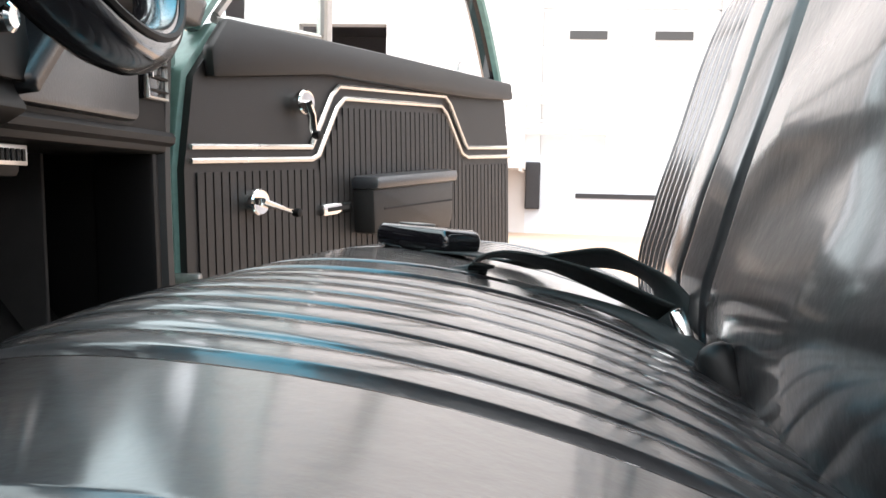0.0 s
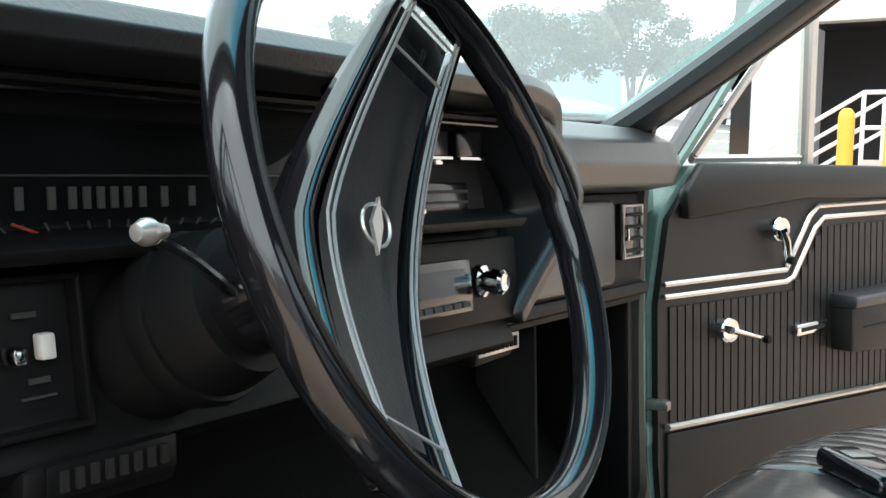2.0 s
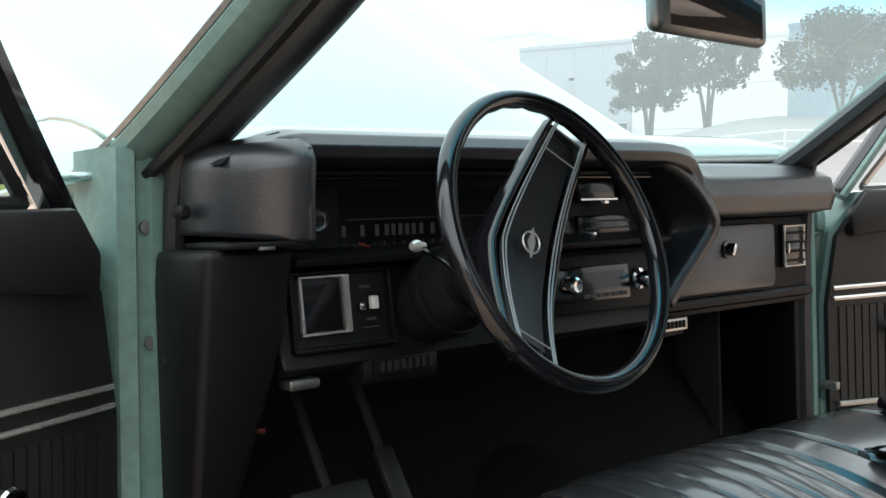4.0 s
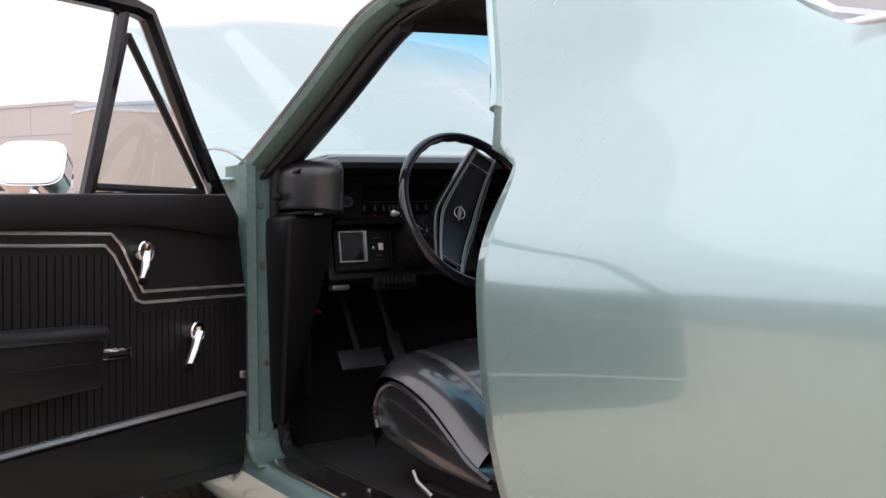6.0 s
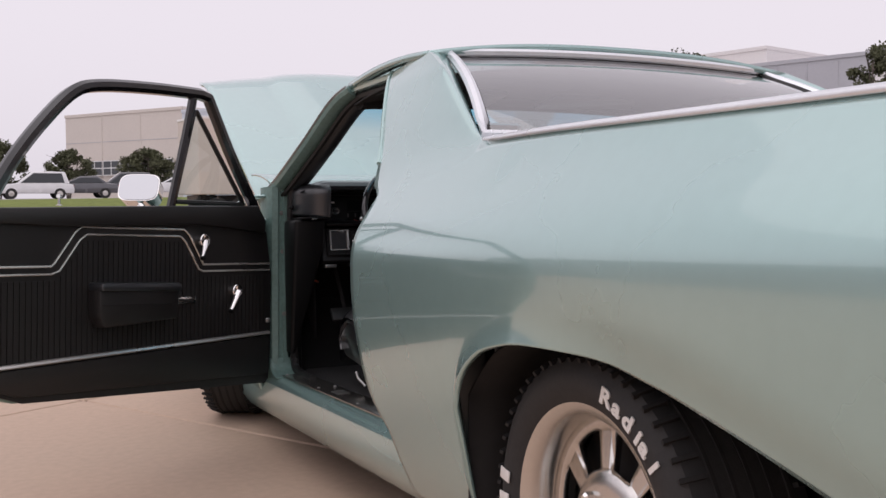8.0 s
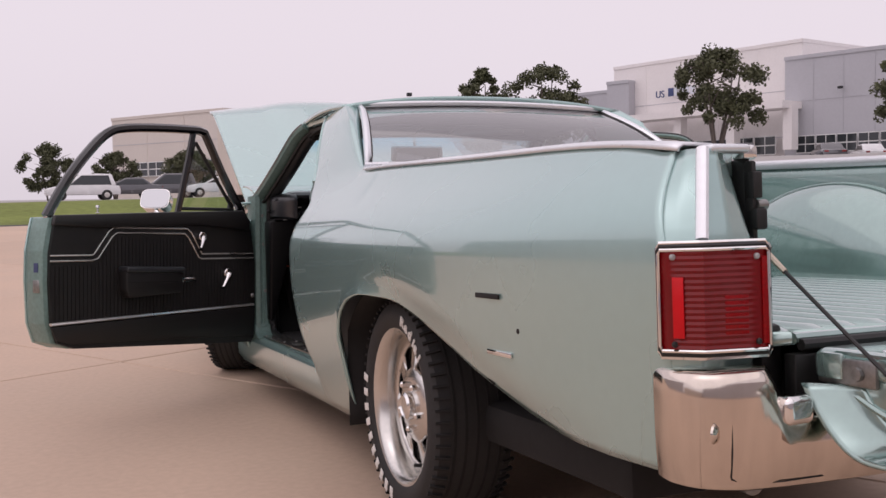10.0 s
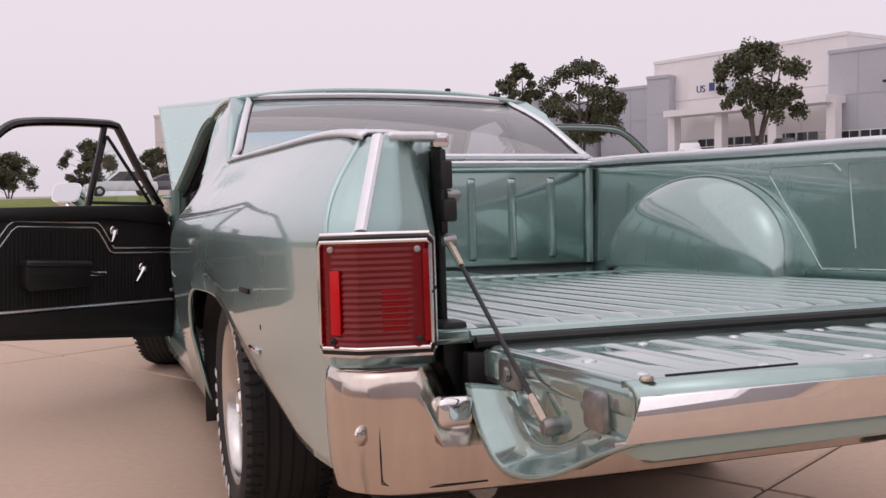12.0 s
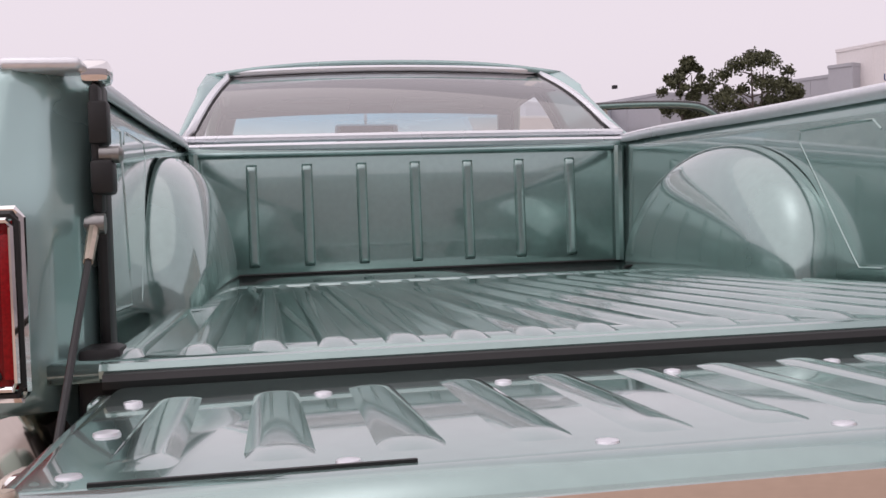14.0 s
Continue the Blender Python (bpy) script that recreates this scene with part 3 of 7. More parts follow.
def bumper():
    bm = bmn()
    plan = smooth_line([(-0.885, -1.47, 0), (-0.897, -1.535, 0), (-0.870, -1.60, 0), (-0.78, -1.640, 0), (-0.5, -1.665, 0), (0, -1.675, 0), (0.5, -1.665, 0), (0.78, -1.640, 0), (0.870, -1.60, 0), (0.897, -1.535, 0), (0.885, -1.47, 0)], 14)
    rows = []
    for p in plan:
        end = max(0.0, min(1.0, (abs(p.x) - 0.735) / 0.045))
        end = end * end * (3 - 2 * end)
        top = 0.560 + 0.080 * end
        prof = [(0.11, top - 0.004), (0.05, top), (0.018, top - 0.003), (0.006, top - 0.010), (0.0, top - 0.022), (-0.002, top - 0.05), (0.002, 0.52), (0.010, 0.475), (0.026, 0.435), (0.06, 0.425)]
        inward = Vector((-p.x * 0.9, 0.8, 0)).normalized()
        rows.append([bm.verts.new(p + inward * d + Vector((0, 0, z))) for d, z in prof])
    for a, b in zip(rows, rows[1:]):
        for j in range(9):
            bm.faces.new((a[j], b[j], b[j + 1], a[j + 1]))
    bmesh.ops.recalc_face_normals(bm, faces=bm.faces[:])
    ob = part("rear_bumper", bm, RUSTCHROME, car, "chrome rear bumper with light rust streaks", smooth=40, solid=0.006)
    for s in (-1, 1):
        part("bumper_bolt", lathed([(0.017, 0), (0.016, 0.004), (0.010, 0.008), (0, 0.009)], 14, pose(s * 0.862, -1.608, 0.535, 90, 0, s * -32)), RUSTCHROME, ob)
        cup = boxed((s * 0.716, -1.630, 0.566), (0.062, 0.052, 0.050), 0.014, seg=4)
        part("bumper_scoop", cup, CHROME, ob, "small chrome cup on the bumper")
        part("bumper_pad", boxed((s * 0.672, -1.615, 0.570), (0.030, 0.060, 0.028), 0.006), SEAL, ob, "black rubber block beside the scoop")
        part("bumper_seam", tubed([(s * 0.838, -1.6215, 0.62), (s * 0.836, -1.6235, 0.56), (s * 0.836, -1.622, 0.50), (s * 0.832, -1.612, 0.455), (s * 0.80, -1.607, 0.443), (s * 0.74, -1.630, 0.445), (s * 0.66, -1.638, 0.447)], 0.0012, 5), DARK, ob)
    pl = part("plate_bracket", boxed((0.34, -1.675, 0.445), (0.42, 0.012, 0.10), 0.004), PAINT_SHADED, ob, "painted plate bracket under the bumper")
    for x in (0.2, 0.31):
        part("bracket_bolt", lathed([(0.012, 0), (0.011, 0.006), (0, 0.008)], 8, pose(x, -1.681, 0.41, 90, 0, 0)), STEEL, ob)
    return ob


FLOOR_Z = 0.686


def floor_z(y):
    """The bed floor rises slightly towards the cab, more so over its front panel."""
    return FLOOR_Z + 0.003 * (y + 1.55) + (0.008 + 0.020 * (y + 0.08) if y > -0.08 else 0.0)


def bed():
    bm = bmn()
    sheet(bm, lambda u, v: Vector((0.715 * (2 * u - 1), -1.572 + 1.50 * v, floor_z(-1.572 + 1.495 * v))), 2, 12)
    floor = part("bed_floor", bm, BED, car, "ribbed green bed floor", solid=0.02)
    bm = bmn()
    sheet(bm, lambda u, v: Vector((0.715 * (2 * u - 1), -0.072 + 0.60 * v, floor_z(-0.072 + 0.60 * v))), 2, 4)
    front = part("front_panel", bm, BED, floor, "plain raised front panel of the bed floor", solid=0.014)
    for i in range(17):
        x = -0.644 + 0.0805 * i
        bm = bmn()

        def rib(u, v):
            y = -1.528 + 1.43 * v
            k = min(1.0, v / 0.022) ** 0.5 * min(1.0, (1 - v) / 0.012) ** 0.5
            a = 2 * u - 1
            half = 0.021 + 0.004 * (1 - min(1.0, v / 0.05))
            return Vector((x + half * a, y - 0.010 * (1 - a * a) * (v < 0.03), floor_z(y) - 0.001 + 0.009 * k * (1 - abs(a) ** 4)))

        sheet(bm, rib, 10, 60, flip=True)
        part("floor_rib", bm, BED, floor, smooth=60)
        if i < 16:
            bm = bmn()
            sheet(bm, lambda u, v: Vector((x + 0.040 + 0.020 * (2 * u - 1), -0.105 + 0.055 * v, floor_z(-0.105) + 0.002 + 0.011 * math.sin(math.pi * u) ** 0.6 * (0.35 + 0.65 * v))), 8, 4, flip=True)
            part("seam_tab", bm, BED, floor, smooth=60)
    part("floor_seam", boxed((0, -0.079, floor_z(-0.08) + 0.0045), (1.30, 0.004, 0.006)), SEAL, floor)
    part("rear_edge", tubed([(-0.66, -1.574, FLOOR_Z - 0.009), (0.66, -1.574, FLOOR_Z - 0.009)], 0.011, 8), BED, floor)
    part("edge_seal", tubed([(-0.655, -1.588, FLOOR_Z - 0.019), (0.655, -1.588, FLOOR_Z - 0.019)], 0.011, 8), SEAL, floor, "black rubber strip along the rear edge")
    # solid black filler in place of the shaded gap below the floor edge
    part("gap_shade_block", boxed((0, -1.575, FLOOR_Z - 0.090), (1.34, 0.03, 0.11), 0.004), SEAL, floor, "black block added as the shade of the gap behind the tailgate")
    # bulkhead with seven upright ribs
    bm = boxed((0, 0.535, 0.90), (1.46, 0.03, 0.44), 0.004)
    bulk = part("bed_bulkhead", bm, BED, car, "green ribbed front bulkhead of the bed")
    for i in range(7):
        x = -0.520 + 0.1745 * i
        bm = bmn()

        def stave(u, v):
            a = 2 * u - 1
            k = min(1.0, v / 0.03) ** 0.5 * min(1.0, (1 - v) / 0.05) ** 0.5
            return Vector((x + 0.018 * a, 0.521 - 0.014 * k * (1 - abs(a) ** 5), 0.738 + 0.328 * v))

        sheet(bm, stave, 10, 40)
        part("bulkhead_rib", bm, BED, bulk, smooth=60)
    # black line that draws the shade where bulkhead meets floor
    part("bulkhead_shade_line", tubed([(-0.70, 0.518, floor_z(0.52) + 0.002), (0.70, 0.518, floor_z(0.52) + 0.002)], 0.005, 6), SEAL, bulk)
    for s in (-1, 1):
        wall_y0, wall_y1 = -1.44, 0.53
        bm = bmn()
        sheet(bm, lambda u, v: Vector((s * (0.700 + 0.018 * v), wall_y0 + (wall_y1 - wall_y0) * u, FLOOR_Z - 0.01 + (rail_z(wall_y0 + (wall_y1 - wall_y0) * u) - FLOOR_Z + 0.01) * v)), 24, 8, flip=s < 0)
        wall = part("bed_side", bm, BED, car, "green inner side of the bed", solid=0.012, offset=1)
        # wheelhouse: a dome that leans out of the side wall
        bm = bmn()

        def house(u, v):
            a, b = math.pi * u, math.pi / 2 * v
            y = -0.25 - 0.515 * math.cos(a)
            reach, tall = 0.158 * math.sin(a) ** 0.42, 0.340 * math.sin(a) ** 0.85
            return Vector((s * (0.708 - reach * math.sin(b) ** 0.92), y, floor_z(min(y, -0.08)) - 0.006 + tall * max(0.0, math.cos(b)) ** 0.92))

        sheet(bm, house, 48, 28, flip=s > 0)
        part("wheelhouse", bm, BED, wall, "rounded green wheelhouse", smooth=80)
        part("wheelhouse_seam", tubed([house(0.04 + 0.92 * i / 30, 1.0) + Vector((-s * 0.002, 0, 0.006)) for i in range(31)], 0.004, 6), BED, wall)
        # pressed panels of the side wall
        for path in (
            [(-1.38, 1.00), (-1.36, 0.72), (-0.985, 0.718), (-0.945, 1.008), (-1.36, 0.995)],
            [(-0.925, 0.716), (-0.848, 0.716), (-0.830, 0.735), (-0.615, 0.995), (-0.62, 1.020), (-0.890, 1.012), (-0.918, 0.99)],
            [(0.300, 0.722), (0.293, 0.735), (0.300, 1.048)],
            [(0.29, 1.05), (0.04, 1.046)],
            [(0.42, 1.05), (0.42, 0.74), (0.30, 0.722)],
        ):
            pts = [Vector((s * (0.703 + 0.018 * (z - FLOOR_Z) / 0.4), y, z)) for y, z in path]
            fine = []
            for p, q in zip(pts, pts[1:]):
                fine += [p.lerp(q, t) for t in (0.0, 0.2, 0.5, 0.8)]
            part("pressed_edge", tubed(fine + [pts[-1]], 0.0042, 6), BED, wall)
        part("corner_post", tubed([(s * 0.690, 0.505, FLOOR_Z + 0.03), (s * 0.698, 0.505, 1.10)], 0.018, 8), BED, wall)


def tailgate():
    z = 0.668
    bm = boxed((0, -1.845, z - 0.03), (1.30, 0.484, 0.055), 0.022, seg=4)
    gate = part("tailgate", bm, BED, car, "lowered green tailgate with pressed ribs")
    for i in range(14):
        x = -0.565 + 0.0895 * i
        bm = bmn()

        def rib(u, v):
            a = 2 * u - 1
            k = min(1.0, v / 0.10, (1 - v) / 0.07) ** 0.7
            return Vector((x + (0.027 - 0.004 * v) * a, -2.035 + 0.325 * v, z - 0.0035 + 0.0045 * k * (1 - abs(a) ** 2.6)))

        sheet(bm, rib, 10, 30, flip=True)
        part("gate_rib", bm, BED, gate, smooth=60)
    for i in range(8):
        for y in (-1.75, -2.050):
            part("gate_screw", lathed([(0.009, 0), (0.008, 0.002), (0.0, 0.0035)], 10, Matrix.Translation((-0.606 + 0.1735 * i, y + (0.015 if i == 0 else 0.0), z - 0.003))), RAILCAP, gate)
    part("gate_screw", lathed([(0.011, 0), (0.010, 0.003), (0.0, 0.005)], 10, Matrix.Translation((-0.605, -1.893, z - 0.003))), RAILCAP, gate)
    part("gate_groove", boxed((-0.49, -2.064, z - 0.002), (0.20, 0.004, 0.003)), SEAL, gate)
    # outer skin edge: rounded green lip and the bright band behind it
    bm = bmn()
    prof = [(-2.066, z - 0.004), (-2.080, z - 0.001), (-2.096, z - 0.006), (-2.106, z - 0.018), (-2.104, z - 0.05)]
    rows = [[bm.verts.new((x, y, zz)) for y, zz in prof] for x in (-0.655, -0.3, 0, 0.3, 0.655)]
    for a, b in zip(rows, rows[1:]):
        for j in range(4):
            bm.faces.new((a[j], a[j + 1], b[j + 1], b[j]))
    bmesh.ops.recalc_face_normals(bm, faces=bm.faces[:])
    part("gate_lip", bm, BED, gate, solid=0.008)
    bm = bmn()
    prof = [(-2.100, z - 0.016), (-2.116, z - 0.018), (-2.112, z - 0.045), (-2.100, z - 0.074), (-2.085, z - 0.078)]
    rows = [[bm.verts.new((x, y, zz)) for y, zz in prof] for x in (-0.650, -0.3, 0, 0.3, 0.650)]
    for j, v in enumerate(rows[0] + rows[-1]):
        v.co.x *= 1 + 0.010 * (j % 5)
    for a, b in zip(rows, rows[1:]):
        for j in range(4):
            bm.faces.new((a[j], a[j + 1], b[j + 1], b[j]))
    bmesh.ops.recalc_face_normals(bm, faces=bm.faces[:])
    part("gate_trim", bm, CHROME, gate, "bright trim band along the tailgate", solid=0.004)
    part("gate_skin", boxed((0, -1.86, z - 0.085), (1.27, 0.44, 0.05), 0.02), PAINT, gate)
    for s in (-1, 1):
        # end flank of the gate with its curved skin, a pressed lip round its lower edge
        outline = [(-1.615, z - 0.02), (-1.66, z - 0.004), (-2.07, z - 0.004), (-2.098, z - 0.03), (-2.088, z - 0.075), (-2.01, z - 0.105), (-1.92, z - 0.145), (-1.82, z - 0.168), (-1.74, z - 0.165), (-1.68, z - 0.125), (-1.63, z - 0.06)]
        part("gate_flank", prismed(outline, lambda a, b, d: Vector((s * d, a, b)), 0.630, 0.645, 0.004), BED, gate)
        low = smooth_line([(s * 0.645, a, b) for a, b in outline[4:]], 4)
        bm = bmn()
        core = Vector((s * 0.645, -1.86, z - 0.06))

        def flare(u, v):
            q = low[int(round(u * (len(low) - 1)))]
            p = core.lerp(q, 0.60 + 0.42 * v)
            p.x = s * (0.6475 + 0.044 * v * v * min(1.0, u * 2.5))
            return p

        sheet(bm, flare, len(low) - 1, 10)
        part("flank_lip", bm, BED, gate, smooth=70, solid=0.005)
        part("flank_press", tubed(smooth_line([(s * 0.645, -1.64, z - 0.045), (s * 0.645, -1.70, z - 0.075), (s * 0.645, -1.78, z - 0.105), (s * 0.645, -1.86, z - 0.112)], 5), 0.007, 8), BED, gate)
        part("hinge_plate", boxed((s * 0.649, -1.69, z - 0.038), (0.012, 0.13, 0.046), 0.010), STEEL, gate)
        part("gate_hinge", boxed((s * 0.652, -1.655, z - 0.03), (0.010, 0.06, 0.045), 0.008), BED, gate)
        part("hinge_bolt", lathed([(0.012, 0), (0.011, 0.006), (0, 0.008)], 8, Matrix.Translation((s * 0.656, -1.72, z - 0.038)) @ Matrix.Rotation(s * math.pi / 2, 4, "Y")), STEEL, gate)
        part("gate_latch", boxed((s * 0.652, -2.0, z - 0.050), (0.022, 0.056, 0.056), 0.016), STEEL, gate)
        for dy, dz in ((-0.045, 0.01), (0.045, -0.005), (0.0, -0.045)):
            part("latch_bolt", lathed([(0.008, 0), (0.007, 0.005), (0, 0.006)], 8, Matrix.Translation((s * 0.645, -2.0 + dy, z - 0.045 + dz)) @ Matrix.Rotation(s * math.pi / 2, 4, "Y")), STEEL, gate)
        part("corner_bolt", lathed([(0.009, 0), (0.009, 0.003), (0.007, 0.006), (0.003, 0.005), (0, 0.004)], 12, Matrix.Translation((s * 0.632, -2.088, z - 0.002))), BRASS, gate)
        # stay cable
        top, low = Vector((s * 0.670, -1.512, 0.838)), Vector((s * 0.662, -1.872, 0.575))
        d = low - top
        cable = part("stay_cable", tubed([top + d * t for t in (0.14, 0.4, 0.7, 0.88)], 0.0038, 8), SEAL, gate, "black tailgate stay cable")
        part("cable_ferrule", tubed([top + d * 0.0, top + d * 0.06, top + d * 0.16], [0.0065, 0.0065, 0.0055], 8), BRASS, gate)
        part("cable_ferrule", tubed([top + d * 0.86, top + d * 0.93, top + d * 1.0], [0.0060, 0.0070, 0.0060], 8), BRASS, gate)
        part("cable_stud", lathed([(0.013, -0.020), (0.014, 0.0), (0.010, 0.008), (0, 0.010)], 12, Matrix.Translation(low) @ Matrix.Rotation(s * math.pi / 2, 4, "Y")), STEEL, gate)
        part("cable_stud", lathed([(0.012, -0.012), (0.012, 0.0), (0.008, 0.010), (0, 0.012)], 12, Matrix.Translation(top) @ Matrix.Rotation(s * math.pi / 2, 4, "Y")), STEEL, gate)


def rocker(s):
    bm = bmn()
    prof = [(0.70, 0.374), (0.765, 0.373), (0.81, 0.366), (0.836, 0.348), (0.846, 0.312), (0.838, 0.262), (0.80, 0.215), (0.72, 0.205)]
    ys = [0.42 + 0.05 * i for i in range(52)]
    rows = [[bm.verts.new((s * x, y, z)) for x, z in prof] for y in ys]
    for a, b in zip(rows, rows[1:]):
        for j in range(7):
            q = (a[j], a[j + 1], b[j + 1], b[j])
            bm.faces.new(q if s < 0 else q[::-1])
    ob = part("rocker_panel", bm, PAINT, car, smooth=35, solid=0.01)
    sp = part("sill_plate", boxed((s * 0.757, 1.62, 0.3855), (0.095, 1.18, 0.006), 0.002), ALLOY, ob, "scuffed metal sill plate")
    for y in (1.02, 1.4, 1.8, 2.2):
        for dx in (-0.03, 0.03):
            part("sill_screw", lathed([(0.006, 0), (0.005, 0.002), (0, 0.003)], 8, Matrix.Translation((s * (0.757 + dx), y, 0.3885))), STEEL, ob)
    part("sill_emblem", boxed((s * 0.757, 1.65, 0.3895), (0.045, 0.07, 0.003), 0.001), STEEL, ob)
    return ob


def hinge_pillar(s):
    """The painted pillar that carries the door, with its groove, seal, bolts and hinges."""
    outline = [(0.735, 2.40), (0.742, 2.318), (0.758, 2.296), (0.776, 2.294), (0.783, 2.306), (0.792, 2.306), (0.799, 2.292), (0.822, 2.296), (0.836, 2.318), (0.842, 2.40)]
    bm = prismed(outline, lambda a, b, d: Vector((s * (a - 0.10 * max(0, d - 0.95)), b - 0.06 * max(0, d - 0.95), d)), 0.34, 1.125, 0.0)
    ob = part("hinge_pillar", bm, PAINT_SHADED, car, "green painted door hinge pillar", smooth=30)
    seal = smooth_line([(0.730, 2.05, 0.385), (0.732, 2.20, 0.392), (0.736, 2.270, 0.44), (0.736, 2.284, 0.75), (0.735, 2.27, 1.03), (0.730, 2.25, 1.13)], 6)
    part("door_seal", tubed([Vector((s * p.x, p.y, p.z)) for p in seal], 0.016 if s < 0 else 0.021, 8), SEAL, ob, "black rubber door seal")
    part("pillar_trim", boxed((s * 0.717, 2.325, 0.70), (0.03, 0.10, 0.66), 0.008), PLASTIC, ob)
    for z in (0.867, 0.62, 1.02):
        part("pillar_bolt", lathed([(0.010, 0), (0.009, 0.005), (0, 0.006)], 8, pose(s * 0.766, 2.294, z, 90, 0, 0)), STEEL, ob)
    for z in (0.98, 0.54):
        part("door_hinge", boxed((s * 0.852, 2.318, z), (0.04, 0.05, 0.05), 0.012), PAINT_SHADED, ob, "painted steel door hinge")
    part("door_check", boxed((s * 0.842, 2.29, 0.60), (0.02, 0.07, 0.020), 0.005), STEEL, ob)
    bm = bmn()
    sheet(bm, lambda u, v: Vector((s * (0.73 + 0.10 * u), 2.300 - 0.10 * (1 - v) ** 2, 0.375 + 0.07 * v * v)), 6, 8, flip=s > 0)
    part("pillar_foot", bm, PAINT_SHADED, ob, solid=0.004)
    return ob


def front_fender(s):
    bm = bmn()

    def fn(u, v):
        y = 2.33 + 1.49 * u
        d = abs(y - 2.95)
        zb = 0.27 if d > 0.43 else 0.30 + 0.44 * (1 - (d / 0.43) ** 2.2) ** 0.5
        zt = 1.08 - 0.06 * u
        z = zb + (zt - zb) * v
        return Vector((s * (side_x(y, z) - (0.05 * max(0, v - 0.85) / 0.15)), y, z))

    sheet(bm, fn, 50, 16, flip=s < 0)
    ob = part("front_fender", bm, PAINT, car, smooth=45, solid=0.01)
    bm = bmn()
    sheet(bm, lambda u, v: Vector((s * (0.87 - 0.15 * v) * (0.99 - 0.03 * u), 2.33 + 1.49 * u, 1.085 - 0.06 * u)), 16, 4, flip=s > 0)
    part("fender_top", bm, PAINT, ob, solid=0.01)
    bm = bmn()
    sheet(bm, lambda u, v: Vector((s * (0.60 + 0.02 * u), 2.4 + 1.3 * u, 0.35 + 0.62 * v)), 8, 4)
    part("inner_fender", bm, DARK, ob, solid=0.01)
    return ob


def cowl_and_hood():
    bm = bmn()

    def top(u, v):
        a = 2 * u - 1
        return Vector((0.80 * a, 2.50 - 0.19 * a * a + (0.13 + 0.19 * a * a) * v, 1.128 + 0.060 * v * (2 - v)))

    sheet(bm, top, 24, 4, flip=True)
    cowl = part("cowl_panel", bm, PAINT, car, "green cowl panel with air slots", solid=0.01)
    for i in range(60):
        a = -0.9 + 1.8 * i / 59
        if abs(a) < 0.03:
            continue
        p = top((a + 1) / 2, 0.45)
        part("cowl_slot", boxed((p.x, p.y, p.z + 0.003), (0.007, 0.05, 0.004), 0, Matrix.Rotation(radians(18), 3, 'X')), DARK, cowl)
    part("firewall", boxed((0, 2.53, 0.74), (1.44, 0.02, 0.70)), CARPET, car, "dark firewall under the dash")
    part("radiator_support", boxed((0, 3.75, 0.65), (1.5, 0.05, 0.55), 0.01), DARK, car)
    part("front_grille", boxed((0, 3.86, 0.68), (1.6, 0.06, 0.36), 0.03), CHROME, car, "front grille below the raised hood")
    part("front_bumper", boxed((0, 3.95, 0.48), (1.8, 0.10, 0.14), 0.04), CHROME, car, "chrome front bumper")
    part("engine_block", boxed((0, 3.0, 0.68), (0.55, 0.75, 0.42), 0.06), DARK, car, "engine under the raised hood")
    bm = bmn()
    tilt = radians(30.5)

    def hood(u, v):
        a = 2 * u - 1
        length = 1.50 + 0.05 * (1 - a * a)
        w = 0.790 - 0.02 * v
        bulge = 0.022 * max(0, 1 - (a / 0.55) ** 4) if abs(a) < 0.55 else 0
        crown = 0.045 * (1 - a * a) + bulge * min(1, v * 4)
        curl = -0.05 * max(0, v - 0.9) / 0.1
        d = v * length
        h = crown + curl
        return Vector((w * a, 2.52 + d * math.cos(tilt) - h * math.sin(tilt), 1.055 + d * math.sin(tilt) + h * math.cos(tilt)))

    sheet(bm, hood, 40, 24)
    ob = part("hood", bm, PAINT, car, "raised pale green hood", smooth=50, solid=0.018, offset=-1)
    for s in (-1, 1):
        part("hood_hinge", boxed((s * 0.72, 2.50, 1.0), (0.03, 0.12, 0.06), 0.01), DARK, ob)


